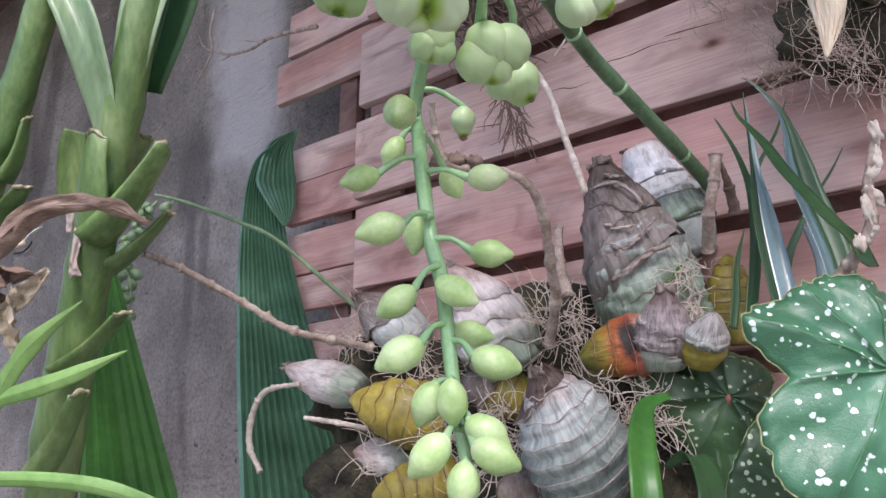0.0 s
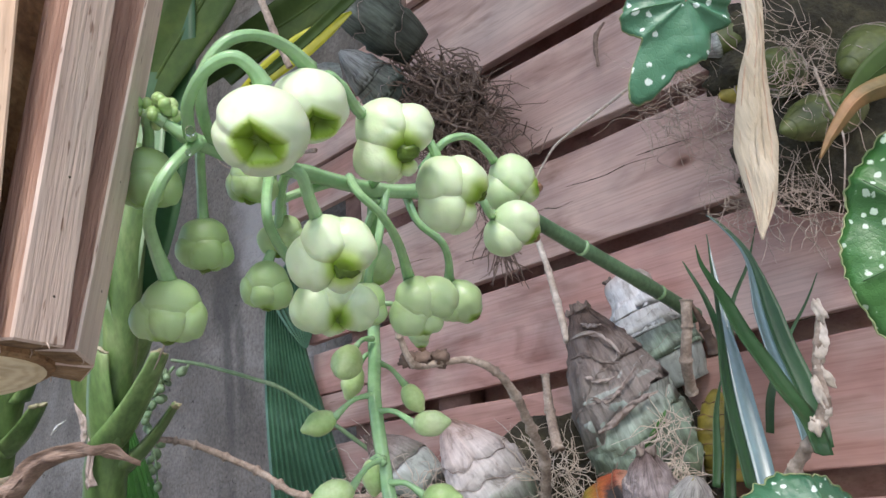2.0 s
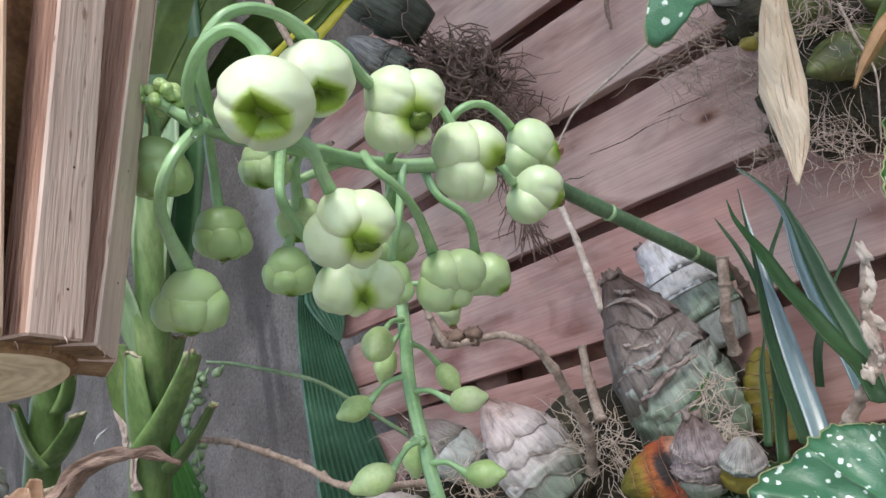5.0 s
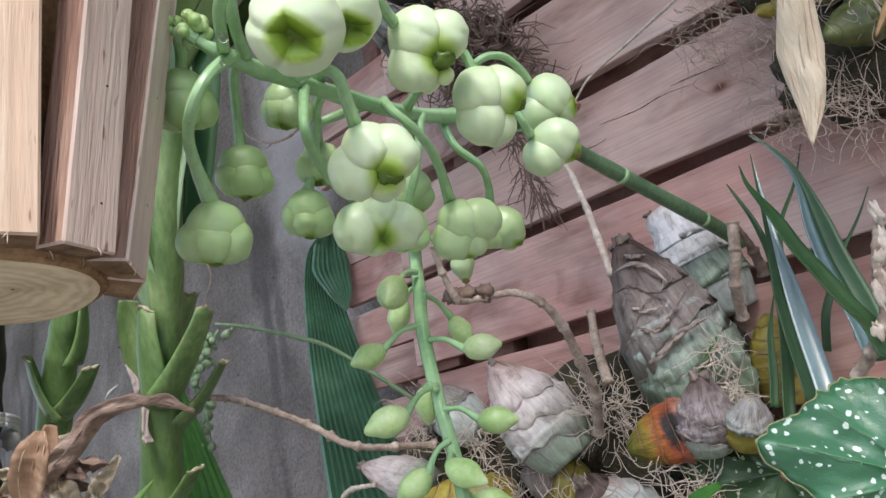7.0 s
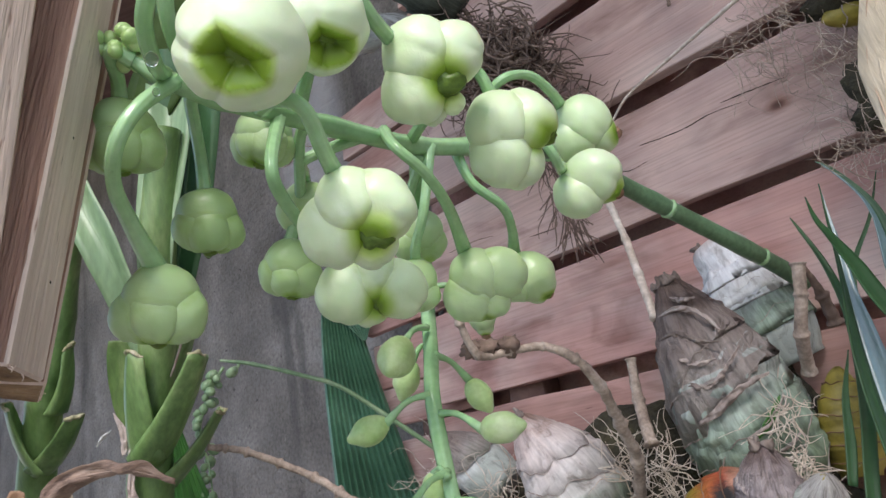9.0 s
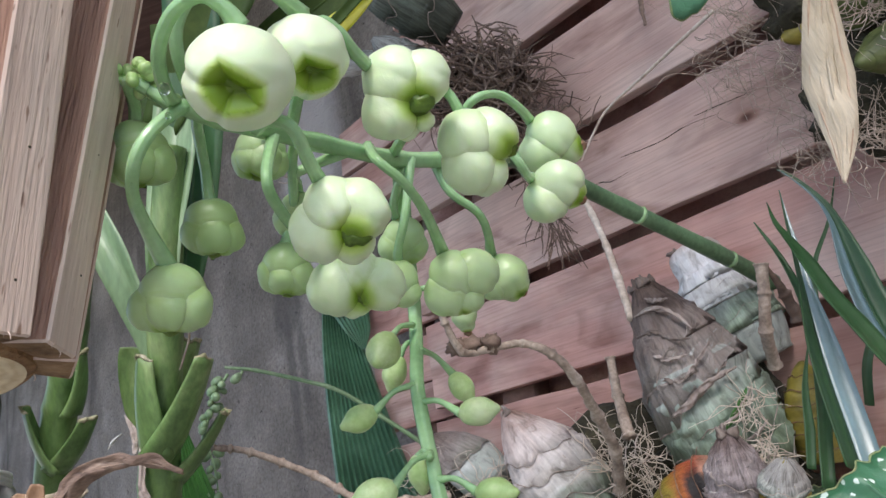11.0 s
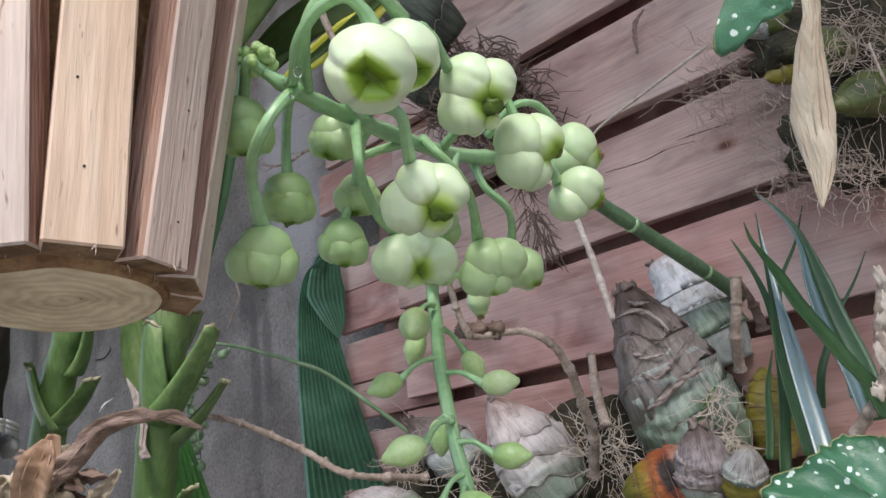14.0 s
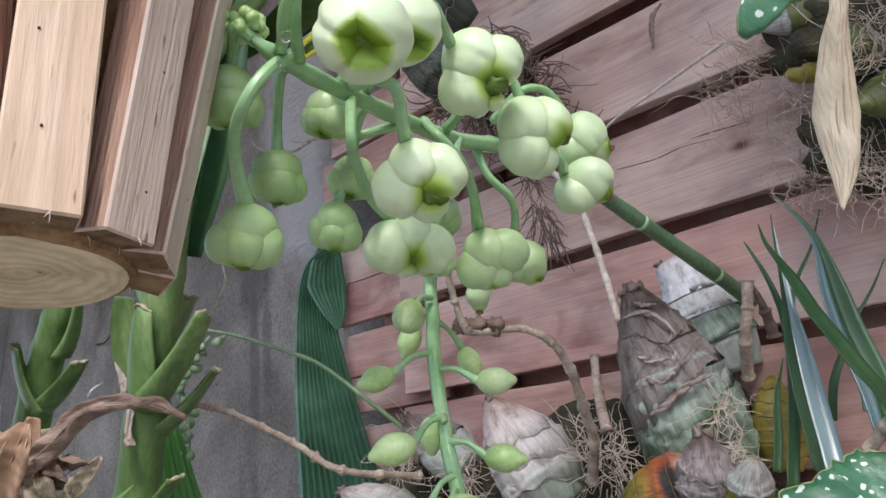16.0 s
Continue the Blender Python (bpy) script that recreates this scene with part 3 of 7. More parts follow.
def ball(bm, centre, radii, rot=None, seg=16, rings=10, shape=None):
    """An ellipsoid, its surface moved by shape(unit vector) -> factor."""
    centre, rot = Vector(centre), rot or Matrix.Identity(3)
    grid = []
    for i in range(rings + 1):
        th = math.pi * i / rings
        row = []
        for j in range(seg if 0 < i < rings else 1):
            ph = 2 * math.pi * j / seg
            u = Vector((math.sin(th) * math.cos(ph), math.sin(th) * math.sin(ph), math.cos(th)))
            k = shape(u) if shape else 1.0
            row.append(bm.verts.new(centre + rot @ Vector((u.x * radii[0] * k, u.y * radii[1] * k, u.z * radii[2] * k))))
        grid.append(row)
    for a, b in zip(grid, grid[1:]):
        for j in range(seg):
            q = [a[j % len(a)], a[(j + 1) % len(a)], b[(j + 1) % len(b)], b[j % len(b)]]
            q = list(dict.fromkeys(q))
            if len(q) > 2:
                bm.faces.new(q)
    return bm


def ribbon(bm, pts, widths, across, fold=0.3, thick=0.0006, n=24, cols=6, wave=0.0, twist=0.0, seed=0):
    """A leaf blade along a curve: folded along its middle, with thickness. across: the way its width lies."""
    cs, ws = glide(pts, n), glide_r(widths, n)
    across = Vector(across)
    top, low = [], []
    for i, c in enumerate(cs):
        way = (cs[min(i + 1, n - 1)] - cs[max(i - 1, 0)]).normalized()
        x = (across - way * across.dot(way)).normalized()
        if twist:
            x = Matrix.Rotation(twist * i / n, 3, way) @ x
        z = x.cross(way)
        rt, rl = [], []
        for j in range(cols + 1):
            s = 2 * j / cols - 1
            p = c + x * s * ws[i] / 2 + z * (abs(s) * fold * ws[i] / 2)
            if wave:
                p += z * wave * noise.noise(Vector((s * 1.3 + seed, i * 9.0 / n, seed))) * ws[i]
            rt.append(bm.verts.new(p + z * thick / 2))
            rl.append(bm.verts.new(p - z * thick / 2))
        top.append(rt)
        low.append(rl)
    for g in (top, low):
        for a, b in zip(g, g[1:]):
            for j in range(cols):
                bm.faces.new((a[j], a[j + 1], b[j + 1], b[j]))
    for i in range(n - 1):
        for j in (0, cols):
            bm.faces.new((top[i][j], top[i + 1][j], low[i + 1][j], low[i][j]))
    for i in (0, n - 1):
        for j in range(cols):
            bm.faces.new((top[i][j], top[i][j + 1], low[i][j + 1], low[i][j]))
    return bm


def box(bm, m, size, bevel=0.001, jitter=0.0):
    """A box of that size at the pose m, its edges bevelled."""
    b2 = bmesh.new()
    bmesh.ops.create_cube(b2, size=1)
    bmesh.ops.scale(b2, verts=b2.verts, vec=size)
    if jitter:
        for v in b2.verts:
            v.co += Vector((random.uniform(-1, 1), random.uniform(-1, 1), random.uniform(-1, 1))) * jitter
    if bevel:
        bmesh.ops.bevel(b2, geom=b2.edges[:], offset=bevel, segments=1, affect="EDGES")
    bmesh.ops.transform(b2, matrix=m, verts=b2.verts)
    me = bpy.data.meshes.new("t")
    b2.to_mesh(me)
    b2.free()
    bm.from_mesh(me)
    bpy.data.meshes.remove(me)
    return bm


# ---- the setting ----
# axes on the crate boards: x along the boards, y up, z out of the boards
BOARDS = Matrix(((0.82399, 0.07553, -0.56154, 0.29031), (-0.5592, -0.05125, -0.82745, 0.56135), (-0.09127, 0.99583, 0.0, 1.82), (0, 0, 0, 1)))

# the same place, level
WALL = Matrix(((0.82745, 0, -0.56154, 0.29031), (-0.56154, 0, -0.82745, 0.56135), (0, 1, 0, 1.82), (0, 0, 0, 1)))


def plaster_wall():
    bm = bmesh.new()
    m = WALL @ Matrix.Translation((-1.0, -0.32, -0.19))
    box(bm, m, (5.0, 3.0, 0.16), 0.004)
    return solo("wall_north", bm, CONCRETE, WALL @ Vector((-1.0, -1.82, -0.19)), "grey rough plastered concrete wall with damp stains", "wall", kind="structure")


plaster_wall()
bm = bmesh.new()
bmesh.ops.create_grid(bm, x_segments=8, y_segments=8, size=60)
solo("ground", bm, GROUND, (0, 0, 0), "pale trodden earth ground", "ground", kind="structure", smooth=False)


# overhang added out of view to keep the sun off the boards
bm = bmesh.new()
box(bm, WALL @ Matrix.Translation((-1.0, 1.2, 0.4)), (5.0, 0.03, 1.36), 0.003)
solo("roof", bm, BATTEN, WALL @ Vector((-1.0, 1.2, 0.4)), "unseen wooden overhang added to shade the wall", "roof", kind="structure")


def plank(crate, u0, u1, v0, v1, z=0.0, thick=0.012, tilt=0.0, mat=None, name="board"):
    bm = bmesh.new()
    m = BOARDS @ Matrix.Translation(((u0 + u1) / 2, (v0 + v1) / 2, z - thick / 2)) @ Matrix.Rotation(radians(tilt), 4, "Z")
    size = (u1 - u0, v1 - v0, thick)
    b2 = bmesh.new()
    bmesh.ops.create_cube(b2, size=1)
    bmesh.ops.scale(b2, verts=b2.verts, vec=size)
    bmesh.ops.subdivide_edges(b2, edges=[e for e in b2.edges if abs((e.verts[0].co - e.verts[1].co).x) > size[0] * 0.9], cuts=14)
    for vert in b2.verts:
        k = noise.noise(Vector((vert.co.x * 14 + u0 * 31, v0 * 17, vert.co.z * 40)))
        vert.co.y += 0.0016 * k * (1 if vert.co.y > 0 else -1)
        vert.co.z += 0.0012 * noise.noise(Vector((vert.co.x * 9 + v0 * 51, vert.co.y * 20, 3)))
    me = bpy.data.meshes.new("board")
    b2.to_mesh(me)
    b2.free()
    ob = new(name, me)
    me.materials.append(mat or PLANK)
    bv = ob.modifiers.new("edge", "BEVEL")
    bv.width, bv.segments, bv.limit_method = 0.0014, 2, "ANGLE"
    ob.matrix_world = m
    ob.parent = crate
    ob.matrix_parent_inverse = crate.matrix_world.inverted()
    return ob


crate = thing("wooden_crate", BOARDS @ Vector((-0.1, -0.32, 0)), "reddish rough-sawn wooden crate panel hung on the wall", "crate")
bpy.context.view_layer.update()
for v0, v1, tilt in ((0.43, 0.53, 0), (0.284, 0.413, 0.1), (0.161, 0.262, 0), (0.044, 0.141, 0.15), (-0.064, 0.030, 0.2), (-0.172, -0.08, 0), (-0.29, -0.192, 0)):
    plank(crate, -0.455 + random.uniform(-0.008, 0.012), 0.55, v0, v1, 0.0, 0.012, tilt, PLANK_PALE if v0 > 0.02 else PLANK)
for u in (-0.34, 0.12, 0.5):
    bm = bmesh.new()
    box(bm, BOARDS @ Matrix.Translation((u, 0.12, -0.0255)), (0.045, 0.85, 0.025), 0.001)
    part("batten", bm, BATTEN, crate, "dark wooden batten behind the boards")
bm = bmesh.new()
box(bm, BOARDS @ Matrix.Translation((0.05, 0.12, -0.058)), (1.05, 0.84, 0.03), 0.001)
part("back_panel", bm, PLANK, crate, "dark shaded wood behind the gaps")

side_crate = thing("wooden_crate", BOARDS @ Vector((-0.53, -0.32, -0.02)), "narrow reddish slatted crate side with uneven board ends", "crate")
bpy.context.view_layer.update()
for u0, v0, v1 in ((-0.628, 0.224, 0.285), (-0.61, 0.292, 0.36), (-0.602, 0.096, 0.145), (-0.59, 0.041, 0.0945), (-0.58, -0.029, 0.026), (-0.572, -0.074, -0.0305), (-0.56, -0.15, -0.092), (-0.55, -0.21, -0.153), (-0.55, -0.29, -0.214)):
    plank(side_crate, u0, -0.40, v0, v1, -0.016, 0.01)
bm = bmesh.new()
box(bm, BOARDS @ Matrix.Translation((-0.5, 0.05, -0.036)), (0.03, 0.7, 0.018), 0.001)
part("batten", bm, BATTEN, side_crate, "dark wooden batten behind the boards")


# ---- the flowering orchid ----
def hood_flower(i, at, face, r, ped, mouth, ped_r=0.0019):
    """A swollen hooded flower whose five fused lobes leave a five-cornered, folded mouth. mouth: its corners, across and up, seen along face."""
    at, face = Vector(at), Vector(face).normalized()
    ob = thing("orchid_flower", at, "waxy whitish green hooded orchid flower with a five-cornered mouth", "flower", "flowers on the spray")
    x = (RIGHT - face * RIGHT.dot(face)).normalized()
    y = face.cross(x)
    y = y if y.dot(CUP) > 0 else -y
    corners = [Vector(c) for c in mouth]
    mid = sum(corners, Vector((0, 0))) / len(corners)
    turns = [math.atan2(c.y - mid.y, c.x - mid.x) for c in corners]

    def inside(p):
        best = 9.0
        for c0, c1 in zip(corners, corners[1:] + corners[:1]):
            e = (c1 - c0).normalized()
            n_ = Vector((-e.y, e.x))
            if n_.dot(mid - c0) < 0:
                n_ = -n_
            best = min(best, n_.dot(p - c0))
        return best
    seg, rings = 120, 80
    pts, vs, owner = [], [], []
    for q in range(rings + 1):
        th = math.pi * q / rings
        row, vrow, orow = [], [], []
        for j in range(seg):
            ph = 2 * math.pi * j / seg
            u = face * math.cos(th) + (x * math.cos(ph) + y * math.sin(ph)) * math.sin(th)
            k, v = 1.0, 0.5
            p = Vector((math.cos(ph), math.sin(ph))) * math.tan(min(th, 1.35))
            away = p - mid
            a = math.atan2(away.y, away.x)
            gap = min(abs((a - t_ + math.pi) % (2 * math.pi) - math.pi) for t_ in turns)
            nearest = min(range(len(turns)), key=lambda m_: abs((a - turns[m_] + math.pi) % (2 * math.pi) - math.pi))
            own = min(range(len(turns)), key=lambda m_: (a - turns[m_]) % (2 * math.pi))
            fade = max(0.0, math.sin(min(th * 1.15, math.pi))) ** 0.8
            k -= (0.075 if nearest in (1, 2) else 0.022) * math.exp(-(gap / 0.16) ** 2) * fade
            if th < 1.3:
                d_ = inside(p)
                if d_ > 0:
                    k -= min(0.38, d_ * 1.35)
                    v = 0.74 + 0.15 * min(1.0, d_ / 0.3)
                else:
                    v = 0.5 + 0.2 * max(0.0, 1 + d_ / 0.32) ** 1.5
                    k -= 0.03 * max(0.0, 1 + d_ / 0.1)
            back = max(0.0, (-math.cos(th) - 0.6) / 0.4)
            k *= 1 + 0.035 * noise.noise(u * 2.1 + Vector((i * 4, 0, 0)))
            up_ = u.dot(CUP)
            row.append(at + u * k * r * (1 - 0.05 * abs(up_)))
            vrow.append(v - 0.4 * back)
            orow.append(own)
        pts.append(row)
        vs.append(vrow)
        owner.append(orow)
    for k in range(len(corners)):
        bm = bmesh.new()
        uv = bm.loops.layers.uv.new("along")
        made = {}

        def vert(q, j):
            key = (q, j if 0 < q < rings else 0)
            if key not in made:
                made[key] = bm.verts.new(pts[key[0]][key[1]])
            return made[key], key
        for q in range(rings):
            for j in range(seg):
                if owner[max(q, 1)][j] != k:
                    continue
                ring = dict([vert(q, j), vert(q, (j + 1) % seg), vert(q + 1, (j + 1) % seg), vert(q + 1, j)])
                if len(ring) > 2:
                    fc = bm.faces.new(ring.keys())
                    for lp in fc.loops:
                        a_, b_ = ring[lp.vert]
                        lp[uv].uv = (0.0, vs[a_][b_])
        part("sepal" if k % 2 == 0 else "petal", bm, PETAL, ob)
    bm = bmesh.new()
    ball(bm, at + face * 0.5 * r + (x * (mid.x - 0.1) + y * mid.y) * 0.5 * r, (0.07 * r, 0.12 * r, 0.04 * r), basis(face), 18, 12, lambda u: 1 + 0.3 * noise.noise(u * 2))
    part("lip", bm, LIP, ob, "dark yellow-green lip in the mouth")
    bm = bmesh.new()
    tube(bm, [*ped, at + CUP * 0.88 * r - face * 0.12 * r], (ped_r * 1.15, ped_r, ped_r, ped_r, ped_r, ped_r * 1.1, ped_r * 1.6), 24, 40, ribs=8)
    part("pedicel", bm, PEDICEL, ob, "arching ribbed green pedicel")
    return ob


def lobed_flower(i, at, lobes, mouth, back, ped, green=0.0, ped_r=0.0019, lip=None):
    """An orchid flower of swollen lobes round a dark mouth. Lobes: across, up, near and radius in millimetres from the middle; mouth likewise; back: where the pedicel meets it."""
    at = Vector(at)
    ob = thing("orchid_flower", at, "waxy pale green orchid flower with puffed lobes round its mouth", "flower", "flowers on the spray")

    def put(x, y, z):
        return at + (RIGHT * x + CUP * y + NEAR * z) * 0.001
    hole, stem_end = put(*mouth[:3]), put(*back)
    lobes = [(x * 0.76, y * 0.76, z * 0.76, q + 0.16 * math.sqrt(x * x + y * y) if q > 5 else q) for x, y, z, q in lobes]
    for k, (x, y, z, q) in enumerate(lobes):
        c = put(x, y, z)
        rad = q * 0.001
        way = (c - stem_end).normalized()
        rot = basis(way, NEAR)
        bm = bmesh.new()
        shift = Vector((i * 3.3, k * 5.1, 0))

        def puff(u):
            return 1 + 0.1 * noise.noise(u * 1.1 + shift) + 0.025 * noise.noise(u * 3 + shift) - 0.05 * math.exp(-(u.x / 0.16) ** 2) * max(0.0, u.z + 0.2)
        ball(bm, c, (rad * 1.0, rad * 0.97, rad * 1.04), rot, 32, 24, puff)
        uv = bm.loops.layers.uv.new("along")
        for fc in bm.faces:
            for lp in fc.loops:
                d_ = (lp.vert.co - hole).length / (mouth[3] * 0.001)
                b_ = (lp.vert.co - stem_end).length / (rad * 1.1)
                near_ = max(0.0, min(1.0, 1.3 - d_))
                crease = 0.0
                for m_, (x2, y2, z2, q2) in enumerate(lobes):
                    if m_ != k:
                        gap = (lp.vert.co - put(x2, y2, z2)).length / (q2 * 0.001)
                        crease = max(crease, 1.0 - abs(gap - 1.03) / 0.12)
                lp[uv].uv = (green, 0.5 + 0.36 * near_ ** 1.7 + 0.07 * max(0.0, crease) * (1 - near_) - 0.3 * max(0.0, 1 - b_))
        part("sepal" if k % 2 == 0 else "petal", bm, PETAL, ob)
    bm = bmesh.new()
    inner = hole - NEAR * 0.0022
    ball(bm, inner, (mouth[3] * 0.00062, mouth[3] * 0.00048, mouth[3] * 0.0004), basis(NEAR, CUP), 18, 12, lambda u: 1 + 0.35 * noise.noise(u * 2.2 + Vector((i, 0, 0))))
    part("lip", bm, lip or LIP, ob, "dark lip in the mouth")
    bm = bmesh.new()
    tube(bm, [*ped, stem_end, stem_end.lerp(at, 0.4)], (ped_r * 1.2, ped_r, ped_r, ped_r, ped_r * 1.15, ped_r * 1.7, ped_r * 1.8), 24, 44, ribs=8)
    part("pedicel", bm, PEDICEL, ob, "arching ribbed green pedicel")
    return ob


def hanging_flower(i, at, size, ped, green, turn=0.0):
    """A flower that hangs mouth down: a dome over five swollen lobes."""
    rng_ = random.Random(i * 7 + 3)
    lobes = [(0.0, 2.2, 0.0, 12.4)]
    for k in range(5):
        a = 2 * math.pi * (k + rng_.uniform(-0.12, 0.12)) / 5 + turn
        lobes.append((7.6 * math.sin(a), -3.4 + rng_.uniform(-1.0, 0.8), 6.2 * math.cos(a), rng_.uniform(8.0, 9.2)))
    lobes = [tuple(v * size / 15.0 for v in lb) for lb in lobes]
    q = size / 15.0
    return lobed_flower(i, at, lobes, (rng_.uniform(-2, 2) * q, -11.0 * q, 4.0 * q, 6.5 * q), (-1.0 * q, 11.5 * q, 0.0), ped, green)


spray = thing("orchid_spray", (0.221, 0.553, 1.774), "green orchid flower stalk arching from an old bulb", "flower stalk")
bm = bmesh.new()
tube(bm, [(0.235, 0.575, 1.776), (0.207, 0.543, 1.791), (0.162, 0.492, 1.812), (0.131, 0.456, 1.826), (0.106, 0.415, 1.832), (0.086, 0.37, 1.824)], (0.0058, 0.0055, 0.0053, 0.0052, 0.005, 0.0048), 12, 50, nodes=4, node_size=1.08)
part("stalk", bm, STALK, spray, "dark green ringed stalk")
line = glide([(0.235, 0.575, 1.776), (0.207, 0.543, 1.791), (0.162, 0.492, 1.812), (0.131, 0.456, 1.826), (0.106, 0.415, 1.832), (0.086, 0.37, 1.824)], 161)
for q in (32, 72, 112, 146):
    bm = bmesh.new()
    tube(bm, [line[q - 1], line[q], line[q + 1]], (0.0056, 0.0061, 0.0055), 14, 7, rough=0.12, seed=q)
    part("node_ring", bm, PEDICEL, spray, "pale green ring at a joint")
bm = bmesh.new()
tube(bm, [(0.086, 0.37, 1.824), (0.064, 0.333, 1.81), (0.045, 0.305, 1.802), (0.025, 0.265, 1.795), (0.008, 0.22, 1.785), (-0.002, 0.205, 1.787), (-0.009, 0.2, 1.793)], (0.0042, 0.0038, 0.0035, 0.0033, 0.003, 0.0026, 0.0014), 18, 60, nodes=6, node_size=1.18, ribs=5)
part("rachis", bm, PEDICEL, spray, "pale green rachis")
rng = random.Random(5)
for k in range(26):
    bm = bmesh.new()
    c = Vector((-0.0095, 0.2, 1.794)) + Vector((rng.uniform(-0.007, 0.006), rng.uniform(-0.004, 0.004), rng.uniform(-0.003, 0.006)))
    ball(bm, c, (0.0021, 0.0021, 0.0026), basis((rng.uniform(-1, 1), rng.uniform(-1, 1), 1)), 10, 8)
    part("tip_bud", bm, BUD, spray)

FIVE = ((-0.16, 0.6), (-0.62, 0.16), (-0.3, -0.5), (0.56, -0.48), (0.64, 0.02))
hood_flower(1, (0.0372, 0.1772, 1.762), NEAR * 0.87 + RIGHT * 0.13 - CUP * 0.48, 0.0149, [(0.002, 0.203, 1.784), (0.0091, 0.187, 1.774), (0.0152, 0.174, 1.776), (0.0248, 0.166, 1.78), (0.034, 0.165, 1.782), (0.0385, 0.1695, 1.7795)], FIVE)
hood_flower(2, (0.0438, 0.211, 1.791), NEAR * 0.6 + RIGHT * 0.42 - CUP * 0.68, 0.0142, [(0.006, 0.212, 1.786), (0.0121, 0.191, 1.783), (0.0174, 0.18, 1.79), (0.0262, 0.178, 1.799), (0.0345, 0.183, 1.804), (0.0415, 0.194, 1.806)], FIVE)
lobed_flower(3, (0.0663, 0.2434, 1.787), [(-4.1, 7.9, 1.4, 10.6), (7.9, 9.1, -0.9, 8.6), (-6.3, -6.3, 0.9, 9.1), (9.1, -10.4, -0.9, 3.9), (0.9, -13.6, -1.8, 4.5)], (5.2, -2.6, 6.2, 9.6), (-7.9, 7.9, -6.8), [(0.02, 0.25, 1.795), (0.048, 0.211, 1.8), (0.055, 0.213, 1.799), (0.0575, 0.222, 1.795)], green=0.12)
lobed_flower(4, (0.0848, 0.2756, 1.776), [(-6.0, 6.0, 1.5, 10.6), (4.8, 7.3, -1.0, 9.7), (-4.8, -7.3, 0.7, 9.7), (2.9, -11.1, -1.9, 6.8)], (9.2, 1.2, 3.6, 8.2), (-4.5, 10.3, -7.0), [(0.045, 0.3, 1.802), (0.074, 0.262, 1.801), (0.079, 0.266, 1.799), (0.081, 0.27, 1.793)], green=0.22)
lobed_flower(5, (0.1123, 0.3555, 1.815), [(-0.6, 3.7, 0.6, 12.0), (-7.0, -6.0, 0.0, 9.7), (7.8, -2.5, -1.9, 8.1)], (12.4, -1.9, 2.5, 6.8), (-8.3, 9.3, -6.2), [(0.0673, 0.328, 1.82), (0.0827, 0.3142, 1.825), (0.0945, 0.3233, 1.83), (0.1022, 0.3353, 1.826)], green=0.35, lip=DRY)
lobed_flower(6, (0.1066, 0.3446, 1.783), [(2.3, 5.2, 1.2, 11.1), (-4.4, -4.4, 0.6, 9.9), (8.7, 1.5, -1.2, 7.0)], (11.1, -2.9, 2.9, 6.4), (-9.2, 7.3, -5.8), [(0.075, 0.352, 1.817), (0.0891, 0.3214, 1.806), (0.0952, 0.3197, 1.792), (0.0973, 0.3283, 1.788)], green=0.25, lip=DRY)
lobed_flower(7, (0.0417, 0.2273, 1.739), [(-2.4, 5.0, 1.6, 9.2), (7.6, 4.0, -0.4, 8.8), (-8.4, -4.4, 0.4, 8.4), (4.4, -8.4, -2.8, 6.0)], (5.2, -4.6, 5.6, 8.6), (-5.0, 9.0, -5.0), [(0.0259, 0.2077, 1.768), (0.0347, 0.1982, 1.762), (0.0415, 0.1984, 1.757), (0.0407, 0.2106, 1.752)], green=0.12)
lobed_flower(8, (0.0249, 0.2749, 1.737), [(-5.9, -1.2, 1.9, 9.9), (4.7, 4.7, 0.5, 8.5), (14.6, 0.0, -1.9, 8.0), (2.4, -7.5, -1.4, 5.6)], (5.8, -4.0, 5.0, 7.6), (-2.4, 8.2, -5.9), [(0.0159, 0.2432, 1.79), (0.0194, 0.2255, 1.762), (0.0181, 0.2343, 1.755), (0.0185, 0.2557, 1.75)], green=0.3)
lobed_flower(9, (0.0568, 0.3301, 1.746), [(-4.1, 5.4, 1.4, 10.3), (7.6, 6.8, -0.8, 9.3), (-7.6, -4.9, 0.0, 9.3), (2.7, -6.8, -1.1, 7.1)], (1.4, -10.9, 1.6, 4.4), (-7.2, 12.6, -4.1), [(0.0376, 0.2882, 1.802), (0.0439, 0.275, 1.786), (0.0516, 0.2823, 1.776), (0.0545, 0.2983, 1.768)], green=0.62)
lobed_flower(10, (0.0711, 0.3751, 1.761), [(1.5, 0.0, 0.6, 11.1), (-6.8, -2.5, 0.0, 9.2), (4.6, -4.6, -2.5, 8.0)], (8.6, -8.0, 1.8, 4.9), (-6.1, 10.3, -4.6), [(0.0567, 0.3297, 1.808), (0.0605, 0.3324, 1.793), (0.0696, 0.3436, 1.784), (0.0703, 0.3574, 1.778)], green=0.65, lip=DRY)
# high green values here also darken these flowers for the pot's shade
hanging_flower(11, (-0.0235, 0.2345, 1.7325), 12.9, [(0.006, 0.2, 1.779), (0.002, 0.19, 1.766), (-0.004, 0.1895, 1.757), (-0.0125, 0.2, 1.753), (-0.0185, 0.215, 1.7495)], 0.75, 0.2)
hanging_flower(12, (-0.0205, 0.258, 1.768), 12.0, [(0.004, 0.215, 1.786), (-0.007, 0.229, 1.796), (-0.017, 0.25, 1.789)], 0.85, 0.5)
hanging_flower(13, (-0.0065, 0.2905, 1.7575), 11.8, [(0.02, 0.255, 1.793), (0.013, 0.264, 1.791), (0.002, 0.285, 1.78)], 0.8, 0.0)
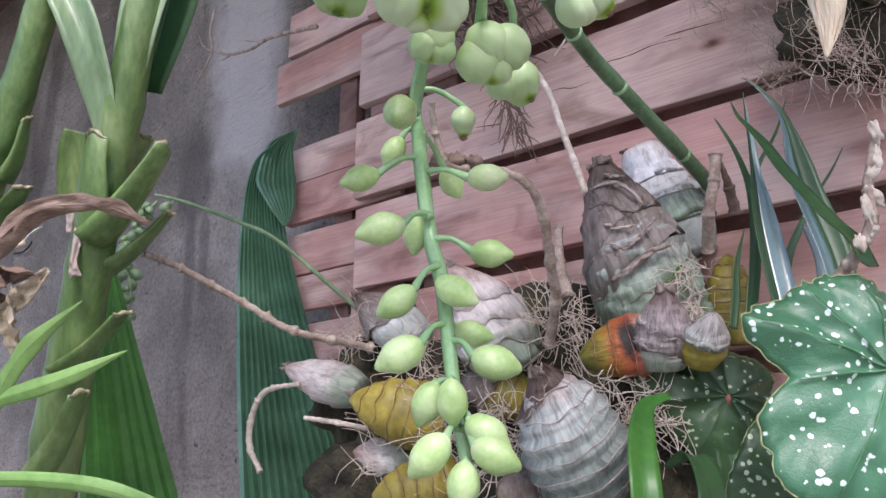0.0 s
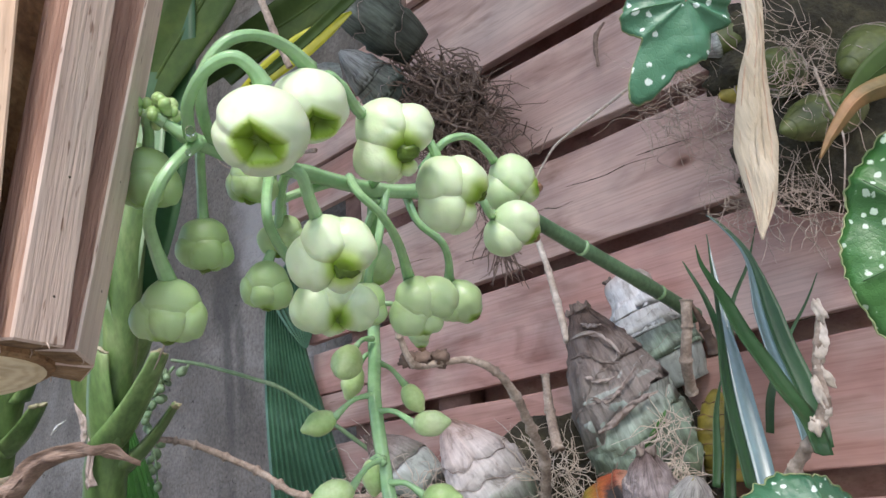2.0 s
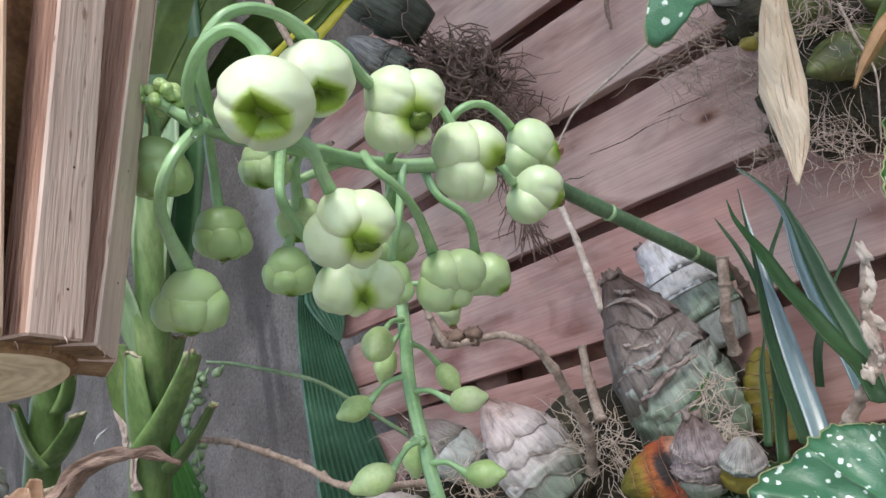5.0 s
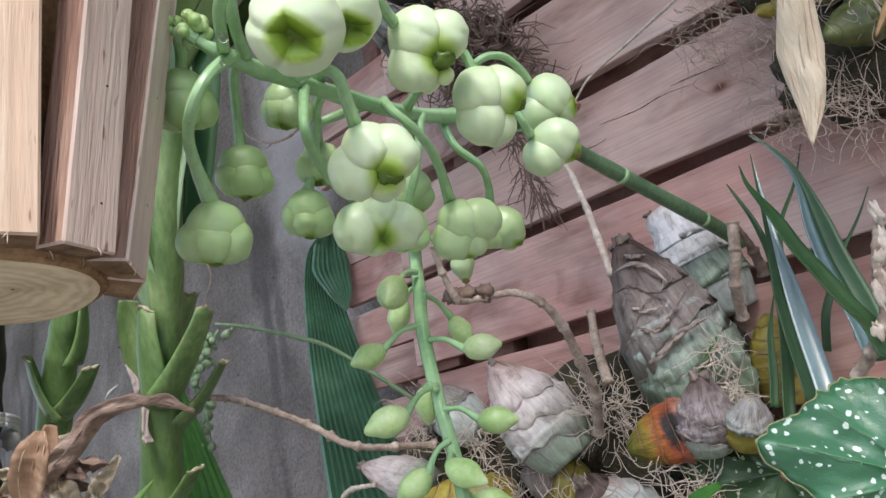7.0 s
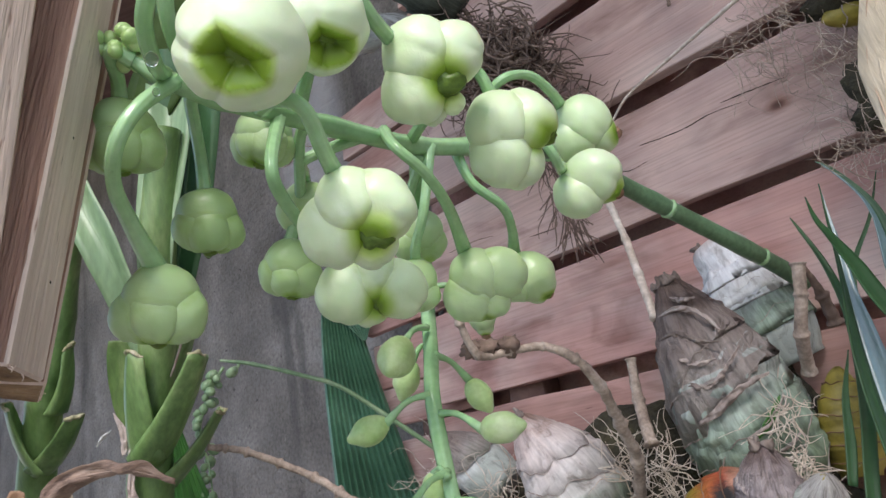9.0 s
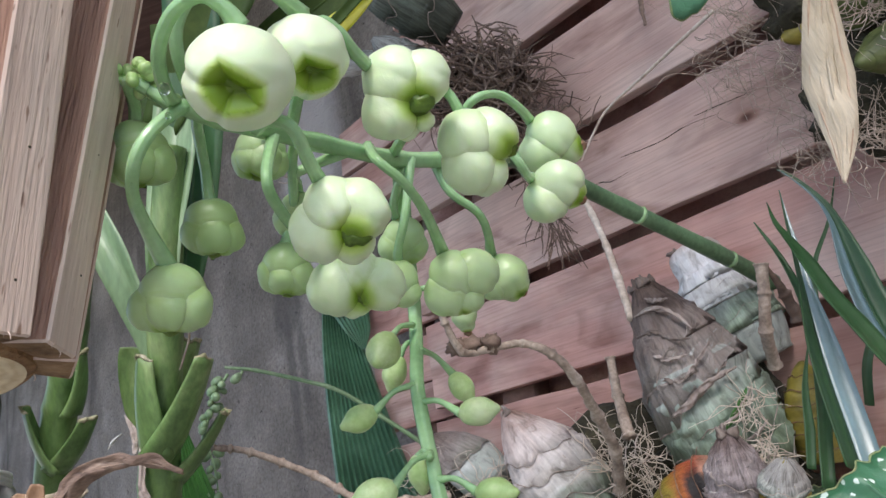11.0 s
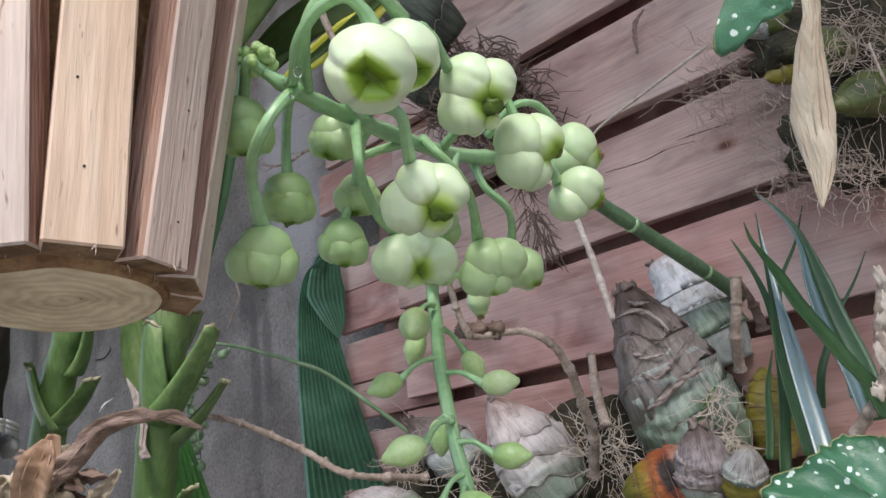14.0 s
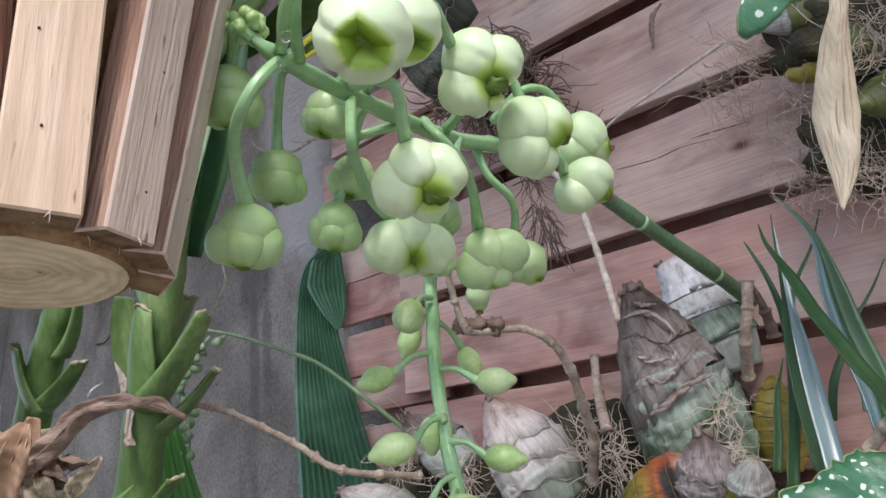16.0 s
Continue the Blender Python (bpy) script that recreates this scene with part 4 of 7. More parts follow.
hanging_flower(14, (-0.0215, 0.2155, 1.7785), 11.8, [(-0.007, 0.201, 1.791), (-0.011, 0.197, 1.793), (-0.017, 0.208, 1.792)], 0.85, 0.3)
hanging_flower(15, (0.002, 0.259, 1.794), 11.2, [(0.014, 0.235, 1.79), (0.017, 0.232, 1.791), (0.008, 0.249, 1.8)], 0.7, 0.7)
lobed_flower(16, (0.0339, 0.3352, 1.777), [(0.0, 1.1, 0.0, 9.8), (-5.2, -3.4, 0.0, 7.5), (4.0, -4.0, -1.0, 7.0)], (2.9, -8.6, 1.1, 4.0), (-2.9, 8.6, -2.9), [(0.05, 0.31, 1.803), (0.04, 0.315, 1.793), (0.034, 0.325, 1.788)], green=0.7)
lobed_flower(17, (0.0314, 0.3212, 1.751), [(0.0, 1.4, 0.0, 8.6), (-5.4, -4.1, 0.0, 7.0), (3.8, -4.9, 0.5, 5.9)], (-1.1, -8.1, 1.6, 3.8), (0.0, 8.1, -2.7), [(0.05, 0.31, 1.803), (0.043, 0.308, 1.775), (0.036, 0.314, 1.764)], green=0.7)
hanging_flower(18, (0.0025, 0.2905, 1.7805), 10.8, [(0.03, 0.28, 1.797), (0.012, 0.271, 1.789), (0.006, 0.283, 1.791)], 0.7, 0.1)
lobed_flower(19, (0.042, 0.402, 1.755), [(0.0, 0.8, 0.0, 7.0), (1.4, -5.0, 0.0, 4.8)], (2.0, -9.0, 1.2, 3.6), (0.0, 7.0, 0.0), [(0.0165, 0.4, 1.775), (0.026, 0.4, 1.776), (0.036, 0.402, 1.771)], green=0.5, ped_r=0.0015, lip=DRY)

# ---- the hanging spray of buds ----
def bud(i, tip, centre, base, r, label="plump pale green orchid bud on a curved pedicel"):
    c = Vector(centre)
    axis = (c - Vector(tip)).normalized()
    bm = bmesh.new()
    ob = raceme
    r *= 1.08

    def shape(u):
        a_ = math.atan2(u.y, u.x)
        tip_ = max(0.0, -u.z)
        return (1 - 0.2 * tip_ ** 2 + 0.32 * tip_ ** 9) * (1 - 0.05 * abs(math.sin(1.5 * a_ + i)) ** 8 * (1 - u.z * u.z)) * (1 + 0.06 * noise.noise(u * 1.4 + Vector((i * 3.1, 0, 0))))
    ball(bm, c, (r * 0.9, r * 0.9, r * 1.3), basis(axis), 21, 14, shape)
    b_ = part("bud", bm, BUD, ob)
    bm = bmesh.new()
    top = c + axis * r * 1.1
    mid = Vector(base).lerp(top, 0.5) + UP * 0.003
    tube(bm, [base, mid, top], (0.0019, 0.0013, 0.0014, 0.0022), 12, 18, ribs=5)
    part("pedicel", bm, PEDICEL, ob)


raceme = thing("bud_spray", (0.045, 0.305, 1.802), "hanging pale green orchid spray of unopened buds", "flower stalk")
bm = bmesh.new()
tube(bm, [(0.045, 0.308, 1.80), (0.033, 0.345, 1.79), (0.0165, 0.4, 1.769), (0.0178, 0.384, 1.74), (0.0188, 0.3675, 1.712), (0.0207, 0.3645, 1.674), (0.025, 0.355, 1.647), (0.026, 0.351, 1.62), (0.027, 0.349, 1.596), (0.029, 0.349, 1.573), (0.03, 0.348, 1.555)],
     (0.0036, 0.0036, 0.0036, 0.0036, 0.0035, 0.0034, 0.0033, 0.003, 0.0028, 0.0024, 0.0016), 18, 90, ribs=6)
part("rachis", bm, PEDICEL, raceme, "ribbed pale green rachis")
bud(1, (-0.02, 0.364, 1.7045), (-0.011, 0.3644, 1.7065), (0.0185, 0.367, 1.717), 0.0068)
bud(2, (0.0595, 0.3485, 1.693), (0.0495, 0.3495, 1.694), (0.0195, 0.367, 1.708), 0.0066)
bud(3, (0.036, 0.405, 1.7115), (0.033, 0.404, 1.7185), (0.02, 0.38, 1.737), 0.0066)
bud(4, (0.0, 0.385, 1.722), (0.004, 0.384, 1.7295), (0.017, 0.39, 1.745), 0.0066)
bud(6, (0.0105, 0.3395, 1.7245), (0.0115, 0.347, 1.731), (0.0175, 0.385, 1.752), 0.0085)
bud(7, (-0.0085, 0.334, 1.665), (0.0015, 0.3347, 1.667), (0.0215, 0.362, 1.683), 0.0075)
bud(8, (0.013, 0.369, 1.67), (0.014, 0.367, 1.676), (0.022, 0.358, 1.68), 0.0066)
bud(9, (0.0575, 0.357, 1.658), (0.048, 0.3581, 1.66), (0.0225, 0.362, 1.671), 0.0068)
bud(10, (0.037, 0.341, 1.634), (0.031, 0.341, 1.638), (0.025, 0.354, 1.647), 0.0068)
bud(11, (0.001, 0.35, 1.636), (0.005, 0.349, 1.638), (0.024, 0.354, 1.655), 0.0070)
bud(12, (0.041, 0.366, 1.624), (0.036, 0.365, 1.625), (0.026, 0.351, 1.628), 0.0066)
bud(13, (-0.001, 0.343, 1.61), (0.006, 0.342, 1.613), (0.026, 0.351, 1.627), 0.0078)
bud(14, (0.054, 0.347, 1.604), (0.045, 0.345, 1.607), (0.027, 0.35, 1.619), 0.0076)
bud(15, (0.013, 0.342, 1.586), (0.016, 0.34, 1.592), (0.027, 0.349, 1.598), 0.0066)
bud(16, (0.026, 0.337, 1.586), (0.026, 0.335, 1.591), (0.027, 0.348, 1.598), 0.0066)
bud(17, (0.045, 0.337, 1.573), (0.039, 0.337, 1.578), (0.028, 0.349, 1.588), 0.0070)
bud(18, (0.048, 0.334, 1.565), (0.041, 0.333, 1.569), (0.028, 0.349, 1.582), 0.0070)
bud(19, (0.01, 0.333, 1.566), (0.016, 0.331, 1.571), (0.028, 0.349, 1.582), 0.0072)
bud(20, (0.027, 0.333, 1.553), (0.028, 0.333, 1.559), (0.03, 0.348, 1.566), 0.0066)


# ---- pseudobulbs of the orchids ----
def bulb(tip, base, r, mat, rings=6, seed=0, label="", power=0.75, depth=0.05, sheath=None, sheath_mat=None, shreds=0, squash=0.85, scar=None, crumple=0.03, blunt=0.0):
    """A ringed pseudobulb from base to tip; sheath: how far from the tip a papery cover reaches (0..1)."""
    tip, base = Vector(tip), Vector(base)
    axis = tip - base
    length = axis.length
    rot = basis(axis, (0.3, -1, 0.2))
    ob = thing("orchid_bulb", base, label, "orchid bulb", "orchid bulbs")

    def prof(s):
        k = (math.sin(math.pi * (0.12 + 0.88 * s) ** power)) ** 0.62 if s < 0.999 else 0.1
        if blunt and s > 0.75:
            k = max(k, blunt * math.sqrt(max(0.0, 1 - ((s - 0.75) / 0.25) ** 6)))
        return max(0.02, k)

    edge = []

    def skin(bm, s0, s1, swell, ragged, rows=30, seg=24):
        grid = []
        uv = bm.loops.layers.uv.new("along")
        place = {}
        for i in range(rows + 1):
            s = s0 + (s1 - s0) * i / rows
            row = []
            for j in range(seg):
                a = 2 * math.pi * j / seg
                ss = s
                if i in (0,) and ragged:
                    ss = s + ragged * (1.9 * math.cos(a + seed * 2.1 + s0 * 2) + 1.1 * noise.noise(Vector((math.cos(a) * 2, math.sin(a) * 2, seed))) + 0.35 * noise.noise(Vector((j * 0.9, seed, 1))))
                k = prof(min(max(ss, 0), 1)) * r * swell
                if rings:
                    f_ = (ss * rings + 0.12 * math.sin(a + seed)) % 1.0
                    k *= 1 + depth * (f_ - 0.5)
                k *= 1 + 0.06 * noise.noise(Vector((math.cos(a) * 1.5 + seed, math.sin(a) * 1.5, ss * 4)))
                if ragged:
                    k *= 1 + 0.06 * noise.noise(Vector((math.cos(a) * 5 + seed, math.sin(a) * 5, ss * 3))) + 0.05 * noise.noise(Vector((math.cos(a) * 12 + seed, math.sin(a) * 12, ss * 9))) + crumple * (abs(noise.noise(Vector((math.cos(a) * 4 + seed, math.sin(a) * 4, ss * 14)))) + 0.5 * abs(noise.noise(Vector((math.cos(a) * 9 + seed, math.sin(a) * 9, ss * 26)))))
                    if i < 3:
                        k *= 1.012
                row.append(bm.verts.new(base + rot @ Vector((math.cos(a) * k, math.sin(a) * k * squash, ss * length))))
                place[row[-1]] = (j / seg, ss)
            grid.append(row)
        for a_, b_ in zip(grid, grid[1:]):
            for j in range(seg):
                bm.faces.new((a_[j], a_[(j + 1) % seg], b_[(j + 1) % seg], b_[j]))
        bm.faces.new(grid[-1])
        if not ragged:
            bm.faces.new(grid[0])
        else:
            edge[:] = [v_.co.copy() for v_ in grid[0]]
        for fc in bm.faces:
            wrap = max(place[v_][0] for v_ in fc.verts) > 0.9 and len(fc.verts) == 4
            for lp in fc.loops:
                x, y = place[lp.vert]
                lp[uv].uv = (x + 1 if wrap and x < 0.1 else x, y)
        return bm
    part("body", skin(bmesh.new(), 0, 1, 1.0, 0), mat, ob)
    if sheath:
        n_ = len(sheath)
        for q, (a0, a1) in enumerate(sheath):
            bm = skin(bmesh.new(), a0, a1, 1.015 + 0.04 * (n_ - q) / n_, 0.075, 22, 48)
            sm = sheath_mat[q % len(sheath_mat)] if isinstance(sheath_mat, (list, tuple)) else sheath_mat
            sh = part("sheath", bm, sm, ob, "dry papery sheath")
            so = sh.modifiers.new("thick", "SOLIDIFY")
            so.thickness = 0.0007
            bm = bmesh.new()
            tube(bm, [*edge, edge[0]], 0.00034, 5, 97, rough=1.2, seed=q)
            part("torn_edge", bm, PAPER, sh, "pale torn sheath edge")
    if scar:
        for q in range(1, rings):
            bm = bmesh.new()
            loop = []
            for j in range(33):
                a = 2 * math.pi * j / 32
                ss = (q + 0.02 - 0.12 * math.sin(a + seed) + 0.22 * noise.noise(Vector((math.cos(a) * 2, math.sin(a) * 2, q * 3.3 + seed)))) / rings
                if not 0.02 < ss < 0.97:
                    ss = min(max(ss, 0.02), 0.97)
                kk = prof(ss) * r * (1 + depth * 0.42) * (1 + 0.06 * noise.noise(Vector((math.cos(a) * 1.5 + seed, math.sin(a) * 1.5, ss * 4))))
                loop.append(base + rot @ Vector((math.cos(a) * kk, math.sin(a) * kk * squash, ss * length)))
            tube(bm, loop, 0.00036, 5, 64, rough=1.4, seed=q)
            part("leaf_scar", bm, scar, ob)
    rng_ = random.Random(seed)
    for _ in range(shreds):
        bm = bmesh.new()
        a = rng_.uniform(0, 6.28)
        p0 = tip - axis * 0.03 + rot @ Vector((math.cos(a), math.sin(a), 0)) * r * max(0.2, blunt * 0.8) * rng_.uniform(0.3, 1.0)
        tube(bm, [p0, p0 + axis.normalized() * rng_.uniform(0.003, 0.009) + rot @ Vector((math.cos(a), math.sin(a), 0)) * rng_.uniform(-0.004, 0.005)], (0.0035, 0.0022, 0.0006), 7, 9, rough=0.9, seed=seed)
        part("dry_tip", bm, PAPER_DARK, ob)
    return ob


big_bulb = bulb((0.145, 0.545, 1.793), (0.182, 0.574, 1.643), 0.0375, SHEATH_BROWN, 5, 1, "large orchid bulb wrapped in brown papery sheaths", sheath=[(0.68, 1.0), (0.52, 0.86), (0.4, 0.72), (0.27, 0.58), (0.14, 0.45)], sheath_mat=[SHEATH_BROWN, SHEATH_BROWN, SHEATH_GREEN, SHEATH_GREEN, SHEATH_GREEN], shreds=18, depth=0.06, crumple=0.17, blunt=0.3)
bulb((0.1899, 0.592, 1.8269), (0.2145, 0.598, 1.7283), 0.0315, SHEATH_WHITE, 4, 2, "orchid bulb in whitish silvery sheaths", sheath=[(0.62, 1.0), (0.44, 0.75), (0.22, 0.6)], sheath_mat=[SHEATH_WHITE, SHEATH_WHITE, SHEATH_GREEN], shreds=2, depth=0.1, crumple=0.05, blunt=0.62)
bulb((0.0253, 0.578, 1.7309), (0.0689, 0.578, 1.6472), 0.03, SHEATH_PINK, 4, 3, "orchid bulb in pinkish papery sheaths", sheath=[(0.66, 1.0), (0.44, 0.8), (0.2, 0.58)], sheath_mat=[SHEATH_PINK, SHEATH_PINK, SHEATH_PINK], shreds=6, crumple=0.08, blunt=0.3)
bulb((0.076, 0.489, 1.629), (0.109, 0.539, 1.555), 0.033, SKIN_RINGED, 8, 4, "stout grey-green orchid bulb with pale rings", scar=PAPER, depth=0.2, shreds=5, power=0.9, sheath=[(0.9, 1.0)], sheath_mat=[SHEATH_BROWN])
bulb((0.108, 0.536, 1.643), (0.166, 0.525, 1.65), 0.0215, SKIN_ORANGE, 5, 5, "orange and yellow orchid bulb with a black rotten patch", depth=0.1, scar=DRY, power=0.85)
bulb((0.163, 0.5, 1.677), (0.16, 0.523, 1.63), 0.0185, SHEATH_PINK, 5, 6, "small papery wrinkled pinkish grey orchid bulb", depth=0.1, shreds=3, sheath=[(0.55, 1.0), (0.25, 0.75)], sheath_mat=[SHEATH_LILAC, SHEATH_LILAC], crumple=0.09, blunt=0.3)
bulb((0.2298, 0.56, 1.7157), (0.2222, 0.565, 1.6506), 0.0185, BULB_YELLOW, 7, 7, "yellow ringed orchid bulb behind the strap leaves", scar=DRY, depth=0.14, power=0.9)
bulb((0.187, 0.487, 1.655), (0.18, 0.515, 1.63), 0.0145, BULB_YELLOW, 3, 8, "small round orchid bulb capped with silvery skin", depth=0.1, sheath=[(0.45, 1.0)], sheath_mat=[SHEATH_GREEN])
bulb((-0.063, 0.68, 1.745), (-0.006, 0.666, 1.692), 0.024, SHEATH_WHITE, 3, 9, "small orchid bulb in torn white sheaths", sheath=[(0.45, 1.0)], sheath_mat=[SHEATH_BROWN], shreds=4)
bulb((-0.134, 0.704, 1.69), (-0.061, 0.679, 1.657), 0.020, SHEATH_PINK, 4, 10, "shrivelled grey orchid bulb", shreds=5, depth=0.12)
bulb((-0.063, 0.632, 1.645), (0.013, 0.629, 1.621), 0.028, BULB_YELLOW, 6, 11, "yellow orchid bulb with dark rings", scar=DRY, depth=0.1, shreds=3)
bulb((0.027, 0.595, 1.647), (0.073, 0.588, 1.625), 0.020, BULB_YELLOW, 5, 12, "yellow-brown ringed orchid bulb among roots", scar=DRY, depth=0.12, sheath=[(0.5, 1.0)], sheath_mat=[PAPER_DARK])
bulb((-0.043, 0.594, 1.567), (0.019, 0.601, 1.575), 0.022, BULB_YELLOW, 6, 13, "orange-yellow ringed orchid bulb among roots", scar=DRY, depth=0.14)
bulb((0.045, 0.534, 1.563), (0.082, 0.558, 1.557), 0.020, BULB_YELLOW, 4, 14, "brown and yellow orchid bulb", depth=0.12, sheath=[(0.4, 1.0)], sheath_mat=[PAPER_DARK])
bulb((-0.066, 0.658, 1.606), (-0.018, 0.649, 1.593), 0.018, SHEATH_PINK, 4, 15, "pale shrunken orchid bulb", depth=0.12)
# torn folds of the sheath across the big bulb, with a green shoot behind one
for q, (way_, wid) in enumerate((([(0.1381, 0.5366, 1.6966), (0.1487, 0.5264, 1.7000), (0.1592, 0.5222, 1.7059), (0.1706, 0.5217, 1.7113), (0.1849, 0.5282, 1.7164)], (0.002, 0.0052, 0.006, 0.0048, 0.0015)), ([(0.1614, 0.5259, 1.6808), (0.1714, 0.5239, 1.6852), (0.1806, 0.5251, 1.6921), (0.1885, 0.5289, 1.7018)], (0.001, 0.0036, 0.004, 0.001)), ([(0.1499, 0.5239, 1.7147), (0.1601, 0.5212, 1.7221), (0.1736, 0.5253, 1.7355)], (0.001, 0.0036, 0.001)), ([(0.1761, 0.5272, 1.6717), (0.1851, 0.5289, 1.6748), (0.1926, 0.5319, 1.6814)], (0.001, 0.0032, 0.001)))):
    bm = bmesh.new()
    ribbon(bm, way_, wid, CUP, 0.5, 0.0005, 40, 6, 0.55, 0.4, q)
    part("torn_fold", bm, PAPER, big_bulb, "pale torn fold of papery sheath")
for q, way_ in enumerate(([(0.1333, 0.5381, 1.7672), (0.1449, 0.5292, 1.7672), (0.1557, 0.5265, 1.7612), (0.1659, 0.525, 1.7471)], [(0.1307, 0.5395, 1.7524), (0.1405, 0.5295, 1.7517), (0.1504, 0.5248, 1.7435), (0.1626, 0.5235, 1.74)], [(0.1283, 0.5438, 1.734), (0.1378, 0.5305, 1.7351), (0.1464, 0.5257, 1.7297), (0.1576, 0.5227, 1.7304)], [(0.1287, 0.545, 1.7166), (0.1375, 0.5321, 1.7194), (0.1471, 0.5259, 1.7148), (0.159, 0.5223, 1.7184)], [(0.1434, 0.532, 1.7764), (0.1484, 0.5296, 1.772), (0.1579, 0.5301, 1.7719)])):
    bm = bmesh.new()
    ribbon(bm, way_, (0.0008, 0.0034, 0.004, 0.003, 0.0008), CUP, 0.7, 0.0005, 36, 6, 0.7, 0.6, q + 7)
    part("crumpled_fold", bm, PAPER_DARK if q % 2 else PAPER, big_bulb, "brown crumpled fold of papery sheath")
bm = bmesh.new()
ribbon(bm, [(0.1656, 0.5258, 1.6804), (0.1730, 0.5245, 1.6869), (0.1803, 0.5253, 1.6943), (0.1863, 0.5282, 1.7026)], (0.0008, 0.0048, 0.0052, 0.0008), RIGHT, 0.2, 0.0006, 24, 6)
part("shoot", bm, GRASS, big_bulb, "green shoot showing through the torn sheath")

def blade(pts, widths, mat, label, across=RIGHT, name="strap_leaf", fold=0.35, wave=0.0, twist=0.0, seed=0, group="", category="leaf", n=24, veins=0):
    ob = thing(name, pts[0], label, category, group)
    bm = bmesh.new()
    ribbon(bm, pts, widths, across, fold, 0.0006, n, 6, wave, twist, seed)
    part("blade", bm, mat, ob)
    bm = bmesh.new()
    tube(bm, pts, [max(0.0004, w * 0.035) for w in widths], 6, n)
    part("midrib", bm, mat, ob)
    for q in range(veins):
        s = (q + 0.5) / veins * 1.7 - 0.85
        cs, ws = glide(pts, n), glide_r(widths, n)
        line = []
        for i, c in enumerate(cs):
            way = (cs[min(i + 1, n - 1)] - cs[max(i - 1, 0)]).normalized()
            x = (Vector(across) - way * Vector(across).dot(way)).normalized()
            x = Matrix.Rotation(twist * i / n, 3, way) @ x
            line.append(c + x * s * ws[i] / 2 + x.cross(way) * (abs(s) * fold * ws[i] / 2))
        bm = bmesh.new()
        tube(bm, line, (0.0005, 0.0006, 0.0003), 5, n, rough=0.5, seed=q)
        part("vein", bm, DRIED if q % 2 else TAN_LEAF, ob)
    return ob


# ---- leafy canes ----


def cane(pts, radii, stubs, label):
    ob = thing("cane_plant", pts[0], label, "plant", "leafy canes")
    bm = bmesh.new()
    tube(bm, pts, radii, 14, 60, nodes=7, node_size=1.07)
    part("stem", bm, CANE, ob)
    foot = Vector(pts[0])
    bm = bmesh.new()
    tube(bm, [(foot.x, foot.y, 0), (foot.x, foot.y, foot.z * 0.5), foot + UP * 0.004], (radii[0] * 1.25, radii[0] * 1.1, radii[0] * 0.98), 14, 40, nodes=9, node_size=1.07)
    part("lower_stem", bm, CANE, ob)
    for a, b, w in stubs:
        a, b = Vector(a), Vector(b)
        ax = (b - a).normalized()
        stem_way = (Vector(pts[-1]) - foot).normalized()
        inner = (stem_way - ax * stem_way.dot(ax)).normalized()
        side = ax.cross(inner)
        bm = bmesh.new()
        rows, cols = 14, 12
        grid = []
        for q in range(rows + 1):
            t_ = q / rows
            hw = w * (1.62 - 0.62 * t_)
            wrap = 1.9 - 0.75 * t_
            c = a.lerp(b, t_) - ax * 0.012 * (1 - t_) - inner * 0.006 * math.sin(math.pi * t_ * 0.5) * (1 - t_) + inner * 0.003 * t_ * t_
            row = []
            for j in range(cols + 1):
                g = (2 * j / cols - 1) * wrap
                keel = 0.12 * math.exp(-(g / 0.3) ** 2)
                p = c + side * math.sin(g) * hw - inner * (math.cos(g) * (0.5 + keel)) * hw
                p += side * 0.05 * hw * noise.noise(p * 60)
                if q == rows:
                    p += ax * (0.004 * noise.noise(p * 160) - 0.003 * abs(g))
                row.append(bm.verts.new(p))
            grid.append(row)
        for r0, r1 in zip(grid, grid[1:]):
            for j in range(cols):
                bm.faces.new((r0[j], r0[j + 1], r1[j + 1], r1[j]))
        rim = [v_.co.copy() for v_ in grid[-1]]
        st = part("leaf_stub", bm, CANE, ob)
        so = st.modifiers.new("thick", "SOLIDIFY")
        so.thickness = 0.0022
        bm = bmesh.new()
        tube(bm, rim, (0.0008, 0.0016, 0.0012, 0.0019, 0.0009), 6, 40, rough=1.1, seed=w * 900)
        part("dry_cut", bm, CUT_END, st, "pale dry cut edge")
    return ob


cane([(-0.262, 0.563, 1.554), (-0.25, 0.545, 1.63), (-0.233, 0.527, 1.7), (-0.218, 0.508, 1.755), (-0.197, 0.487, 1.82), (-0.179, 0.466, 1.885), (-0.161, 0.45, 1.959)], (0.0172, 0.0168, 0.0158, 0.0148, 0.0132, 0.0126, 0.011),
     [((-0.2495, 0.5277, 1.603), (-0.2195, 0.5135, 1.646), 0.0108), ((-0.2321, 0.5208, 1.669), (-0.1925, 0.51, 1.696), 0.0096), ((-0.2137, 0.4971, 1.758), (-0.2045, 0.472, 1.812), 0.0112),
      ((-0.2083, 0.4988, 1.755), (-0.16, 0.479, 1.802), 0.0098), ((-0.2104, 0.5235, 1.742), (-0.1735, 0.526, 1.7745), 0.0108), ((-0.2193, 0.525, 1.8092), (-0.1914, 0.515, 1.8325), 0.0125)],
     "thick green cane with pale cut leaf stubs")
blade([(-0.2462, 0.527, 1.7776), (-0.2461, 0.522, 1.7915), (-0.2443, 0.515, 1.8111), (-0.2413, 0.51, 1.8265), (-0.2383, 0.506, 1.8351)], (0.012, 0.017, 0.0185, 0.0185, 0.016), CANE, "dark green leaf base clasping the cane, cut square", group="cane leaves", fold=0.5)
